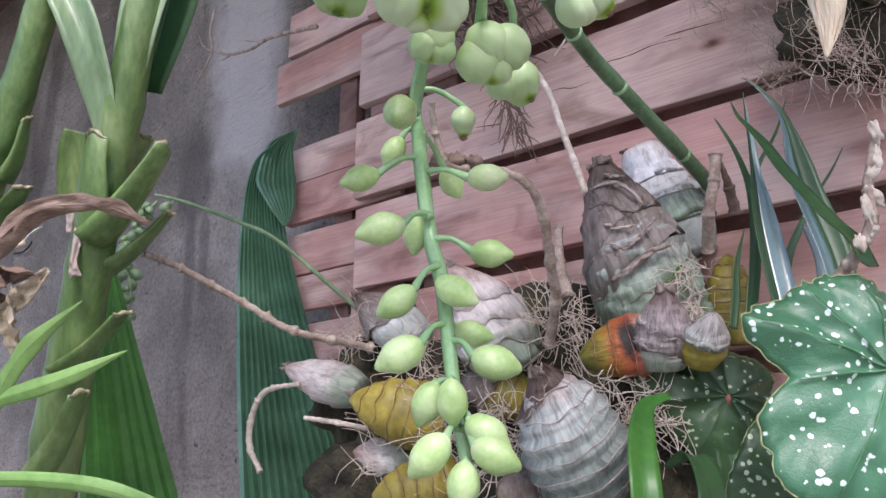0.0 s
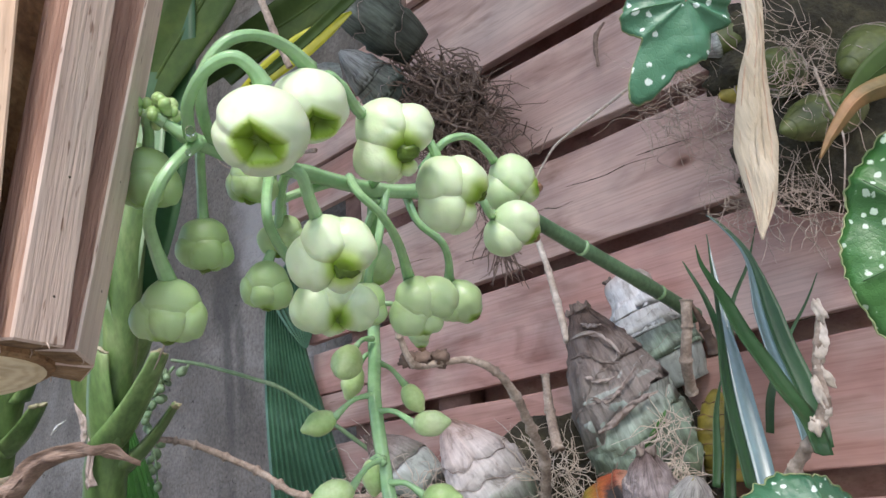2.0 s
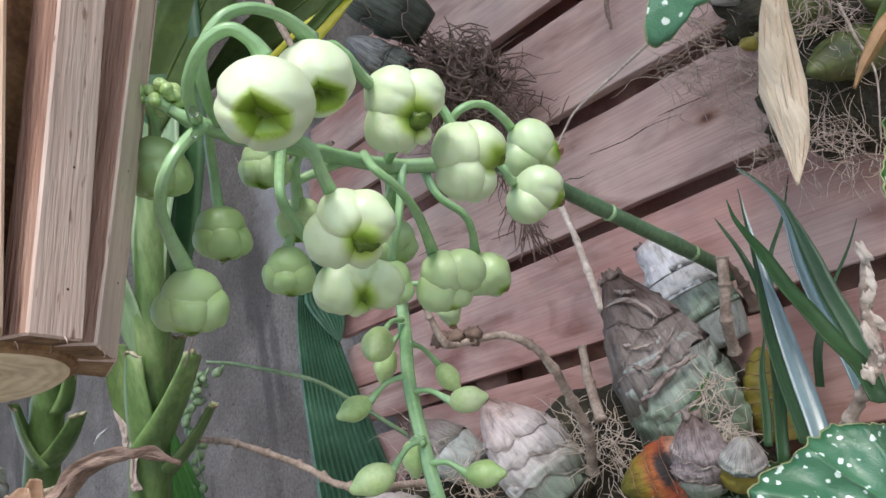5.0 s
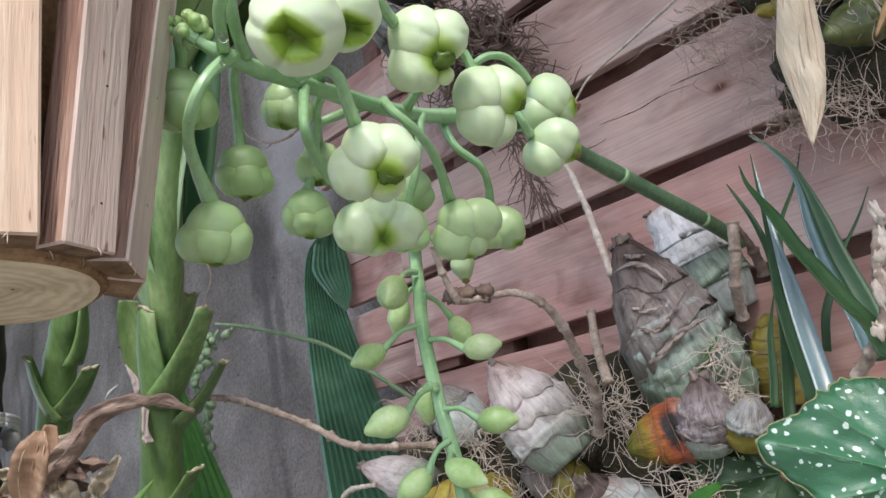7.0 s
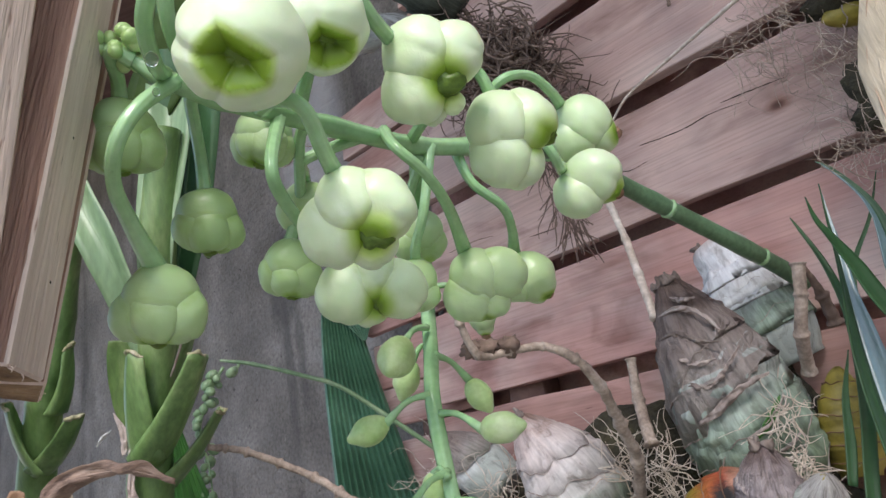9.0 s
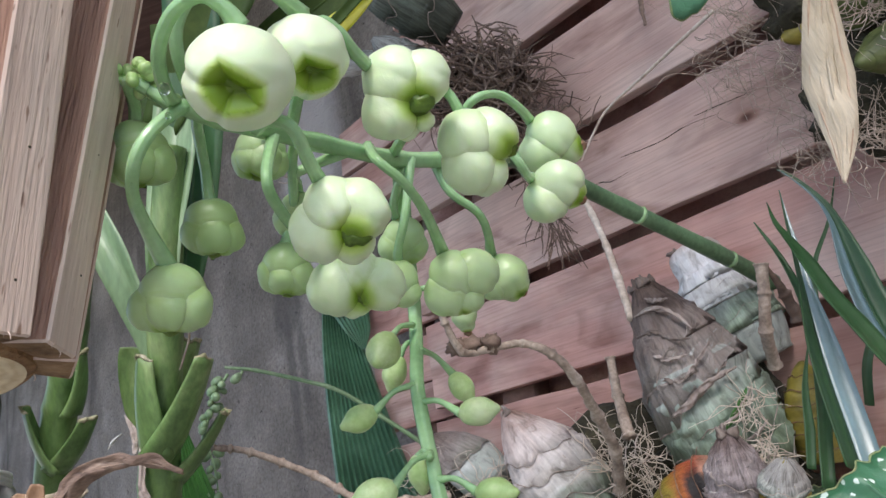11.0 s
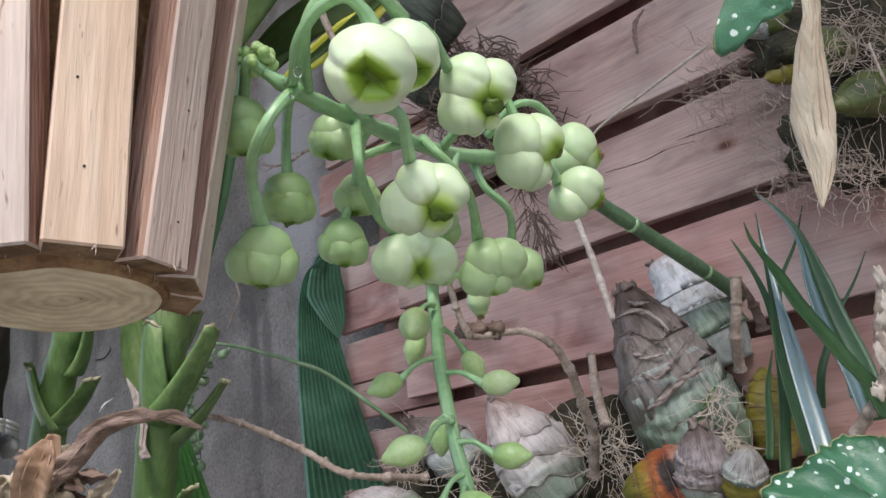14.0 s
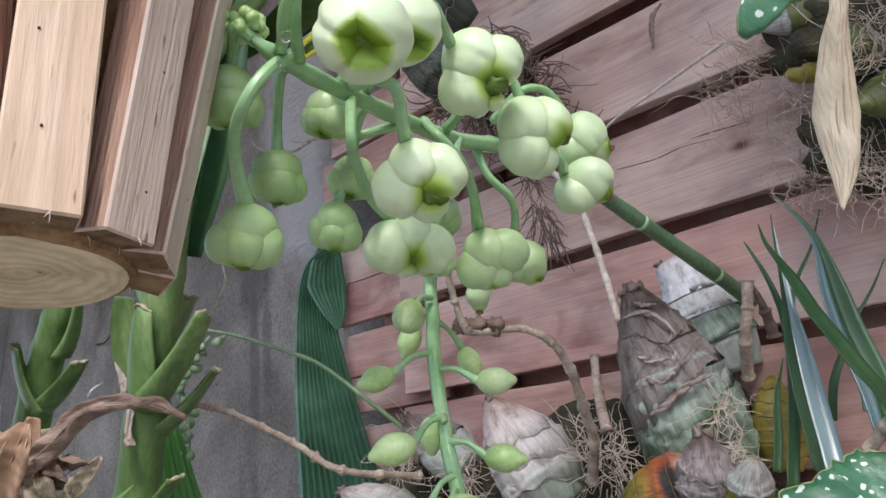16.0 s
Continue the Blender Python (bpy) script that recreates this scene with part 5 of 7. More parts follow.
cane([(-0.338, 0.535, 1.672), (-0.311, 0.509, 1.748), (-0.293, 0.494, 1.793), (-0.278, 0.484, 1.823), (-0.255, 0.465, 1.879), (-0.226, 0.439, 1.954)], (0.0135, 0.013, 0.0125, 0.012, 0.011, 0.01),
     [((-0.297, 0.492, 1.764), (-0.301, 0.469, 1.797), 0.0092), ((-0.287, 0.494, 1.762), (-0.256, 0.483, 1.782), 0.0086), ((-0.273, 0.482, 1.8), (-0.257, 0.474, 1.83), 0.01)],
     "green cane behind with cut leaf stubs")


# ---- slatted wooden hanging pot ----
def hanging_pot():
    c = Vector((-0.0635, 0.176, 1.7005))
    ob = thing("hanging_pot", c, "hanging wooden slat pot on a round log slice base", "plant pot")
    bm = bmesh.new()
    rows = [(0.0, 0.0036), (0.027, 0.0036), (0.0288, 0.0046), (0.0305, 0.008), (0.0305, 0.013), (0.027, 0.017), (0.0, 0.017)]
    grid = []
    for rr, z in rows:
        ring = []
        for j in range(40):
            a = 2 * math.pi * j / 40
            k = rr * (1 + 0.06 * noise.noise(Vector((math.cos(a) * 2.2, math.sin(a) * 2.2, z * 90))))
            ring.append(bm.verts.new(c + Vector((math.cos(a) * k - 0.0018, math.sin(a) * k + 0.0022, z))))
        grid.append(ring)
    for q, (a_, b_) in enumerate(zip(grid, grid[1:])):
        for j in range(40):
            fc = bm.faces.new((a_[j], a_[(j + 1) % 40], b_[(j + 1) % 40], b_[j]))
            fc.material_index = 0 if q in (0, 5) else 1
    part("log_slice", bm, [LOG_END, BARK], ob, "log slice with pale ringed cut face and brown bark", smooth=False)
    rng_ = random.Random(12)
    turns = (-48, -14.5, 18, 45, 72, 98, 129, 160, 190, 220, 250, 281)
    for k, deg in enumerate(turns):
        a = radians(deg)
        out = Vector((math.cos(a), math.sin(a), 0))
        side = Vector((-out.y, out.x, 0))
        lean = radians(8.5)
        up = (UP * math.cos(lean) + out * math.sin(lean)).normalized()
        nrm = out * math.cos(lean) - UP * math.sin(lean)
        low = rng_.uniform(0.0036, 0.0056) + (0.0075 if 60 < deg < 200 else 0.0)
        height = 0.21
        m = Matrix((side, up, nrm)).transposed().to_4x4()
        # grain along local x of the slat
        turn = m @ Matrix.Rotation(radians(90), 4, "Z")
        me_m = Matrix.Translation(c + out * 0.0331 + UP * low + up * height / 2) @ turn
        b2 = bmesh.new()
        box(b2, Matrix.Identity(4), (height, (0.0192 if k == 0 else 0.0164) + rng_.uniform(-0.001, 0.001), 0.012), 0.0007, 0.0006)
        me = bpy.data.meshes.new("slat")
        b2.to_mesh(me)
        b2.free()
        sl = new("slat", me)
        me.materials.append((SLAT_RED, SLAT_PINK, SLAT, SLAT_PINK, SLAT)[k % 5] if k < 10 else SLAT)
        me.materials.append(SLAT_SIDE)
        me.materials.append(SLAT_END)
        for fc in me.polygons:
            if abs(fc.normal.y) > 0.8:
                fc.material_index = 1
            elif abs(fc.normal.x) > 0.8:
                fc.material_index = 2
        sl.parent = ob
        sl.matrix_parent_inverse = Matrix.Translation(-c)
        sl.matrix_basis = me_m
        foot = me_m @ Vector((-height / 2, 0, 0))
        if (me_m @ Vector((height / 2, 0, 0))).z < foot.z:
            foot = me_m @ Vector((height / 2, 0, 0))
        for q in range(4):
            p0 = foot + side * rng_.uniform(-0.0078, 0.0078) + nrm * rng_.choice((0.0056, 0.0056, -0.004)) + up * rng_.uniform(0.0, 0.002)
            p1 = p0 - up * rng_.uniform(0.0005, 0.003) + side * rng_.uniform(-0.002, 0.002) + nrm * rng_.uniform(-0.0005, 0.002)
            fb = bmesh.new()
            tube(fb, [p0, p0.lerp(p1, 0.5) + nrm * 0.0005, p1], (0.00022, 0.00016, 0.00006), 4, 6)
            part("splinter", fb, SLAT, ob, "frayed pale wood fibres")
        for q in range(2):
            nb = bmesh.new()
            bmesh.ops.create_cone(nb, cap_ends=True, segments=8, radius1=0.00045, radius2=0.0004, depth=0.0012)
            bmesh.ops.transform(nb, matrix=Matrix.Translation(me_m @ Vector((height * (-0.42 + 0.17 * q + rng_.uniform(-0.04, 0.04)), rng_.uniform(-0.005, 0.005), 0.0058 * (1 if (me_m.to_3x3() @ Vector((0, 0, 1))).dot(out) > 0 else -1)))) @ me_m.to_3x3().to_4x4(), verts=nb.verts)
            part("nail_hole", nb, MOSS, ob, "dark nail hole")
    bm = bmesh.new()

    def lumps(u):
        return 1 + 0.12 * noise.noise(u * 5)
    ball(bm, c + UP * 0.105, (0.028, 0.028, 0.1), None, 24, 18, lumps)
    part("potting_fill", bm, BARK, ob, "brown fibrous potting fill between the slats")
    for deg in (20, 140, 260):
        o = Vector((math.cos(radians(deg)), math.sin(radians(deg)), 0))
        bm = bmesh.new()
        tube(bm, [c + o * 0.045 + UP * 0.2, c + o * 0.02 + UP * 0.55, (c.x, c.y, 3.004)], 0.0009, 6, 20)
        part("hanger_wire", bm, PAPER_DARK, ob, "thin wire up to the added overhang")
    return ob


def ring_material():
    m, n, l, b = material("log_end", 0.8, 0, 0.2)
    tc = n.new("ShaderNodeTexCoord")
    w = n.new("ShaderNodeTexWave")
    w.wave_type, w.rings_direction = "RINGS", "Z"
    w.inputs["Scale"].default_value, w.inputs["Distortion"].default_value, w.inputs["Detail"].default_value, w.inputs["Detail Scale"].default_value = 75, 9.0, 4, 1.2
    l.new(tc.outputs["Object"], w.inputs["Vector"])
    r = ramp(n, [(0.1, (0.72, 0.59, 0.38)), (0.5, (0.78, 0.66, 0.45)), (0.95, (0.82, 0.71, 0.5))])
    l.new(w.outputs["Fac"], r.inputs["Fac"])
    g = noise_tex(n, l, 60, 5)
    r2 = ramp(n, [(0.3, (0.68, 0.62, 0.56)), (0.6, (1.0, 1.0, 1.0)), (0.75, (1.1, 1.1, 1.1))])
    l.new(g.outputs["Fac"], r2.inputs["Fac"])
    l.new(mix(n, l, 1.0, r.outputs["Color"], r2.outputs["Color"], "MULTIPLY"), b.inputs["Base Color"])
    bump(n, l, b, g.outputs["Fac"], 0.4, 0.0008)
    return m


LOG_END = ring_material()
BARK = mottled("log_bark", [(0.3, (0.18, 0.09, 0.04)), (0.55, (0.33, 0.19, 0.09)), (0.75, (0.5, 0.33, 0.17))], 70, 0.85, fine=5, bump_s=0.9, bump_d=0.002, var=0.35)
hanging_pot()


# ---- leaves, twigs and roots ----
def pleated(bm, pts, widths, across, pleats=12, depth=0.05, only=0, n=40):
    """A palm leaf folded lengthwise into narrow pleats."""
    cs, ws = glide(pts, n), glide_r(widths, n)
    across = Vector(across)
    rows = []
    for i, c in enumerate(cs):
        way = (cs[min(i + 1, n - 1)] - cs[max(i - 1, 0)]).normalized()
        x = (across - way * across.dot(way)).normalized()
        z = x.cross(way)
        row = []
        for j in range(only * 2, only * 2 + 3):
            s = j / (pleats * 2) - 0.5
            row.append(bm.verts.new(c + x * s * ws[i] + z * ws[i] * depth * (0.5 if j % 2 else -0.5) + z * ws[i] * 0.25 * abs(s)))
        rows.append(row)
    for a, b in zip(rows, rows[1:]):
        for j in range(2):
            bm.faces.new((a[j], a[j + 1], b[j + 1], b[j]))
    return bm


def palm_leaf(pts, widths, label, pleats, across=RIGHT, depth=0.06, mat=None):
    ob = thing("palm_leaf", pts[0], label, "leaf")
    for q in range(pleats):
        bm = bmesh.new()
        pleated(bm, pts, widths, across, pleats, depth, q)
        lf = part("leaflet", bm, mat or PALM, ob, smooth=False)
        so = lf.modifiers.new("thick", "SOLIDIFY")
        so.thickness = 0.0006
    foot = Vector(pts[0])
    bm = bmesh.new()
    tube(bm, [(foot.x - 0.03, foot.y - 0.05, 0), (foot.x - 0.012, foot.y - 0.02, foot.z * 0.6), foot], (0.007, 0.005, 0.003), 8, 24)
    if foot.z < 1.6:
        part("petiole", bm, PALM, ob, "long green leaf stalk")
    else:
        bm.free()
    if mat is None:
        n = 40
        cs, ws = glide(pts, n), glide_r(widths, n)
        for q in range(pleats):
            line = []
            for i, c in enumerate(cs):
                way = (cs[min(i + 1, n - 1)] - cs[max(i - 1, 0)]).normalized()
                x = (Vector(across) - way * Vector(across).dot(way)).normalized()
                s = (q + 0.5) / pleats - 0.5
                z = x.cross(way)
                line.append(c + x * s * ws[i] + z * ws[i] * depth * 0.5 + z * ws[i] * 0.25 * abs(s))
            bm = bmesh.new()
            tube(bm, line, (0.0006, 0.0005, 0.0003), 5, n, rough=0.6, seed=q)
            part("rib", bm, PALM_RIB, ob, "pale rib between folds")
    return ob


palm_leaf([(-0.137, 0.831, 1.517), (-0.156, 0.845, 1.582), (-0.184, 0.865, 1.726), (-0.205, 0.879, 1.878), (-0.207, 0.879, 1.98), (-0.183, 0.86, 2.012)], (0.132, 0.116, 0.088, 0.058, 0.032, 0.006), "dark green pleated palm leaf standing against the wall", 13)
palm_leaf([(-0.176, 0.868, 1.9), (-0.18, 0.871, 1.925), (-0.19, 0.878, 1.966), (-0.183, 0.873, 2.009), (-0.159, 0.857, 2.026)], (0.004, 0.03, 0.05, 0.034, 0.003), "dark green pleated palm leaflets fanning behind", 8)
palm_leaf([(-0.253, 0.702, 1.531), (-0.258, 0.682, 1.585), (-0.263, 0.652, 1.667), (-0.265, 0.622, 1.747), (-0.264, 0.602, 1.801)], (0.085, 0.078, 0.056, 0.028, 0.005), "broad green leaf with a few folds behind the cane", 7, depth=0.05, mat=GRASS)


def keeled_leaf(pts, widths, waxy):
    """A strap leaf folded to a keel; waxy: the half (-1 or 1) coloured bluish like reflected sky."""
    ob = thing("strap_leaf", pts[0], "narrow keeled strap leaf with a sky sheen coloured in", "leaf", "strap leaves")
    n = 30
    cs, ws = glide(pts, n), glide_r(widths, n)
    for half in (-1, 1):
        bm = bmesh.new()
        rows = []
        for i, c in enumerate(cs):
            way = (cs[min(i + 1, n - 1)] - cs[max(i - 1, 0)]).normalized()
            x = (RIGHT - way * RIGHT.dot(way)).normalized()
            z = x.cross(way)
            row = []
            for j in range(5):
                q = j / 4
                lift = (0.22 if half == waxy else 0.75) * q - 0.12 * math.sin(math.pi * q)
                row.append(bm.verts.new(c + x * half * q * ws[i] / 2 + z * lift * ws[i] / 2))
            rows.append(row)
        for r0, r1 in zip(rows, rows[1:]):
            for j in range(4):
                bm.faces.new((r0[j], r0[j + 1], r1[j + 1], r1[j]) if half > 0 else (r1[j], r1[j + 1], r0[j + 1], r0[j]))
        lf = part("upper_face" if half == waxy else "blade", bm, BLADE_SHEEN if half == waxy else BLADE, ob, "leaf half coloured bluish for sky sheen" if half == waxy else "")
        so = lf.modifiers.new("thick", "SOLIDIFY")
        so.thickness = 0.0006
    bm = bmesh.new()
    tube(bm, [c - NEAR * 0.0002 for c in cs], [max(0.0003, w * 0.03) for w in ws], 6, n)
    part("midrib", bm, BLADE, ob)
    return ob


# strap-leaved orchid beside the bulbs
G = "strap leaves"
LB = "narrow dark green strap leaf with a pale sheen"
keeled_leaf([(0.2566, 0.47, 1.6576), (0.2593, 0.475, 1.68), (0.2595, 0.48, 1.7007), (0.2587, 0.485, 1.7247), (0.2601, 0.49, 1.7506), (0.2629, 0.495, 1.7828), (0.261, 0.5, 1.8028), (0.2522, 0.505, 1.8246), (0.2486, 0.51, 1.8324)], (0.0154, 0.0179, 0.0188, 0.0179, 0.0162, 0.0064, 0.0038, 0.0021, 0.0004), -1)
blade([(0.2367, 0.4, 1.6511), (0.2394, 0.4125, 1.6697), (0.2371, 0.425, 1.686), (0.2343, 0.4375, 1.7074), (0.2313, 0.45, 1.7285), (0.2302, 0.4625, 1.7529), (0.229, 0.475, 1.7727), (0.2288, 0.4875, 1.7895), (0.2321, 0.5, 1.808)], (0.0094, 0.0111, 0.0115, 0.0115, 0.0107, 0.009, 0.0055, 0.003, 0.0004), BLADE, LB, group=G, fold=0.3)
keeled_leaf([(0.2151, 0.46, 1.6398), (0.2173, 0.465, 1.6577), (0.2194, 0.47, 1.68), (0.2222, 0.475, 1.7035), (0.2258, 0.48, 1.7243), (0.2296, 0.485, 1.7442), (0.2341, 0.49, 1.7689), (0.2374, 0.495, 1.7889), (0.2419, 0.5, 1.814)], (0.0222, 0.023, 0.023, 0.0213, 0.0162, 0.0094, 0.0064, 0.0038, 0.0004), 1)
blade([(0.201, 0.48, 1.635), (0.2072, 0.4838, 1.654), (0.2173, 0.4875, 1.6839), (0.2247, 0.4912, 1.7125), (0.2286, 0.495, 1.7378), (0.2288, 0.4987, 1.7563), (0.2274, 0.5025, 1.7735), (0.224, 0.5062, 1.7911), (0.2227, 0.51, 1.801)], (0.0073, 0.0077, 0.0077, 0.0073, 0.006, 0.0047, 0.0034, 0.0021, 0.0004), BLADE, LB, group=G, fold=0.3)
blade([(0.237, 0.52, 1.7166), (0.2449, 0.5225, 1.7524), (0.2532, 0.525, 1.7713), (0.2709, 0.5275, 1.7952), (0.2863, 0.53, 1.8242)], (0.0038, 0.0034, 0.003, 0.0021, 0.0004), BLADE, LB, group=G, fold=0.3)
blade([(0.2471, 0.52, 1.6753), (0.2546, 0.522, 1.6969), (0.2653, 0.524, 1.7144), (0.2822, 0.526, 1.738), (0.3017, 0.528, 1.76), (0.3163, 0.53, 1.7794)], (0.0055, 0.006, 0.0051, 0.0026, 0.0017, 0.0004), BLADE, LB, group=G, fold=0.3)
# this short leaf takes the sheen-coloured material all over
blade([(0.2624, 0.5, 1.6753), (0.2645, 0.5, 1.6895), (0.2627, 0.5, 1.7012), (0.2589, 0.5, 1.7117)], (0.0068, 0.0085, 0.0077, 0.0026), BLADE_SHEEN, LB, group=G, fold=0.15)
blade([(0.2001, 0.5, 1.6471), (0.2071, 0.5033, 1.6672), (0.2143, 0.5067, 1.692), (0.2258, 0.51, 1.717)], (0.0051, 0.006, 0.0038, 0.0004), BLADE, LB, group=G, fold=0.3)
blade([(0.12, 0.459, 1.529), (0.121, 0.458, 1.557), (0.128, 0.478, 1.585), (0.138, 0.495, 1.603), (0.156, 0.507, 1.61)], (0.018, 0.018, 0.016, 0.01, 0.004), GRASS, "short bright green curved leaf among the roots", group=G)
blade([(0.153, 0.473, 1.527), (0.162, 0.479, 1.549), (0.163, 0.503, 1.572), (0.151, 0.523, 1.568)], (0.02, 0.02, 0.016, 0.006), BLADE, "dark green leaf in the shade below", group=G)
blade([(0.182, 0.49, 1.524), (0.184, 0.5, 1.548), (0.186, 0.511, 1.574)], (0.03, 0.03, 0.02), BLADE, "dark green leaf in the shade below", group=G)

# grasses in front of the cane
G2 = "grassy leaves"
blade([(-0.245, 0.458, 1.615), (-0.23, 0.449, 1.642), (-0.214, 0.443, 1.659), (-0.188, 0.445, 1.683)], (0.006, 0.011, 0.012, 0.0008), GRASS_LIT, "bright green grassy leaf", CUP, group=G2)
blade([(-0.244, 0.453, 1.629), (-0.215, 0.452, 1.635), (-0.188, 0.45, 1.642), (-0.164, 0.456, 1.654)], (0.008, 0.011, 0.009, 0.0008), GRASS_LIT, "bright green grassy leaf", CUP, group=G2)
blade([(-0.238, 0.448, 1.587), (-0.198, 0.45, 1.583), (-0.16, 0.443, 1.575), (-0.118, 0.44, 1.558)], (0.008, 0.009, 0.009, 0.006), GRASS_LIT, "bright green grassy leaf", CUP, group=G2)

# tall leaves of the cane
blade([(-0.201, 0.484, 1.807), (-0.204, 0.47, 1.844), (-0.212, 0.456, 1.881), (-0.23, 0.451, 1.923), (-0.252, 0.448, 1.989)], (0.012, 0.022, 0.026, 0.026, 0.02), JADE, "upright green leaf sheath of the cane", group="cane leaves", fold=0.7)
blade([(-0.191, 0.481, 1.845), (-0.176, 0.464, 1.893), (-0.163, 0.461, 1.959), (-0.163, 0.469, 2.051)], (0.02, 0.028, 0.036, 0.03), JADE, "upright green leaf sheath of the cane", group="cane leaves", fold=0.5)
blade([(-0.186, 0.494, 1.856), (-0.168, 0.483, 1.918), (-0.147, 0.466, 1.996), (-0.134, 0.449, 2.097), (-0.134, 0.44, 2.175)], (0.03, 0.046, 0.05, 0.046, 0.03), BLADE, "broad dark green leaf rising behind the flowers", group="cane leaves", fold=0.3)

# leaves high up against the light
G3 = "high leaves"
blade([(-0.176, 0.462, 1.987), (-0.141, 0.456, 2.039), (-0.107, 0.452, 2.085), (-0.076, 0.447, 2.132)], (0.03, 0.05, 0.06, 0.05), LEAF_OLIVE, "olive green broad leaf seen from below", group=G3)
blade([(-0.149, 0.508, 2.042), (-0.096, 0.502, 2.071), (-0.044, 0.5, 2.091), (0.008, 0.496, 2.115)], (0.008, 0.03, 0.04, 0.03), LEAF_OLIVE, "olive green broad leaf seen from below", group=G3)
blade([(-0.1, 0.492, 2.012), (-0.068, 0.488, 2.028), (-0.035, 0.486, 2.045), (-0.008, 0.484, 2.058), (0.012, 0.484, 2.068)], (0.006, 0.018, 0.022, 0.014, 0.002), LEAF_LIT, "yellow-green leaf with backlight put into its colour", group=G3)
blade([(-0.149, 0.471, 2.053), (-0.14, 0.468, 2.063), (-0.133, 0.463, 2.078)], (0.008, 0.014, 0.004), LEAF_LIT, "yellow-green leaf with backlight put into its colour", group=G3)
blade([(-0.08, 0.483, 2.016), (-0.036, 0.478, 2.04), (0.01, 0.472, 2.068), (0.055, 0.466, 2.096)], (0.006, 0.009, 0.01, 0.008), LEAF_OLIVE, "olive green narrow leaf", group=G3)
blade([(-0.127, 0.54, 2.075), (-0.072, 0.532, 2.112), (-0.022, 0.527, 2.139)], (0.02, 0.036, 0.03), LEAF_OLIVE, "olive green leaf high against the light", group=G3)
blade([(-0.203, 0.493, 1.957), (-0.18, 0.477, 2.002), (-0.161, 0.473, 2.046), (-0.165, 0.463, 2.094)], (0.03, 0.05, 0.05, 0.03), LEAF_OLIVE, "broad olive green leaf rising behind the flowers", group=G3)


def stick(name, pts, r, mat, label, category="twig", nodes=0, sides=8, rough=0.15, node_size=1.35, n=None):
    bm = bmesh.new()
    tube(bm, pts, r, sides, n or 22 * len(pts), nodes, node_size, rough, node_w=0.06)
    return solo(name, bm, mat, pts[0], label, category)


stick("green_stem", [(-0.063, 0.682, 1.734), (-0.094, 0.673, 1.764), (-0.134, 0.661, 1.801), (-0.164, 0.656, 1.817), (-0.19, 0.652, 1.829), (-0.216, 0.649, 1.84), (-0.241, 0.647, 1.848)], (0.0022, 0.0021, 0.002, 0.002, 0.0019, 0.0018, 0.0013), JADE, "thin green flower stem reaching from a bulb", "stem", 5, rough=0.03, node_size=1.15)
stick("dry_twig", [(-0.047, 0.646, 1.688), (-0.1, 0.597, 1.695), (-0.142, 0.601, 1.723), (-0.187, 0.583, 1.75), (-0.207, 0.56, 1.756)], (0.0031, 0.003, 0.0029, 0.0027, 0.0025), TWIG, "long dry grey-brown jointed twig", nodes=8, node_size=1.8, rough=0.25)
stick("dry_twig", [(-0.116, 0.68, 1.669), (-0.149, 0.702, 1.67), (-0.165, 0.713, 1.655), (-0.17, 0.717, 1.626), (-0.157, 0.708, 1.6)], (0.002, 0.0026, 0.003, 0.003, 0.0024), ROOT, "curled pale dry root tip", nodes=5, rough=0.3)
stick("dry_twig", [(-0.113, 0.69, 1.641), (-0.079, 0.667, 1.631), (-0.055, 0.663, 1.624)], (0.002, 0.0024, 0.002), ROOT, "short pale dry root", rough=0.3)
stick("old_flower_stem", [(0.025, 0.415, 1.777), (0.026, 0.426, 1.762), (0.031, 0.435, 1.745), (0.047, 0.442, 1.745), (0.064, 0.449, 1.745), (0.079, 0.451, 1.735), (0.088, 0.469, 1.721), (0.093, 0.502, 1.703), (0.097, 0.535, 1.684), (0.092, 0.563, 1.66)], (0.002, 0.0021, 0.0023, 0.0023, 0.0024, 0.0027, 0.003, 0.0033, 0.0036, 0.004), TWIG, "dry brown bent flower stem of an earlier bloom", "stem", 9, rough=0.3)
for k, (x, y) in enumerate(((0.0, 0.0), (0.9, 0.4), (2.0, 0.1))):
    c = Vector((0.027, 0.438, 1.748)).lerp(Vector((0.047, 0.442, 1.746)), x / 2)
    bm = bmesh.new()

    def crumple(u):
        return 1 + 0.7 * noise.noise(u * 2.4 + Vector((x * 5, 0, 0)))
    ball(bm, c + UP * 0.002, (0.006, 0.006, 0.005), None, 14, 10, crumple)
    solo("withered_flower", bm, ROOT_BROWN, c, "shrivelled brown withered flower on the old stem", "flower", "withered flowers")
stick("dry_stalk", [(0.132, 0.548, 1.769), (0.132, 0.584, 1.819), (0.131, 0.609, 1.86), (0.124, 0.614, 1.903), (0.109, 0.624, 1.939), (0.081, 0.643, 1.966)], (0.003, 0.003, 0.0028, 0.0028, 0.0026, 0.0016), ROOT, "pale dry flower stalk bent at the top", "stem", 6, rough=0.2, node_size=1.2)
stick("dry_stub", [(0.108, 0.552, 1.692), (0.108, 0.564, 1.722), (0.11, 0.563, 1.75)], (0.0042, 0.0036, 0.003), TWIG, "dry brown broken stub", nodes=2)
stick("dry_stub", [(0.21, 0.543, 1.714), (0.208, 0.521, 1.733), (0.213, 0.511, 1.754), (0.217, 0.508, 1.772)], (0.0042, 0.004, 0.0038, 0.0042), TWIG, "dry brown jointed stump of an old stalk", nodes=3, rough=0.1, node_size=1.3)
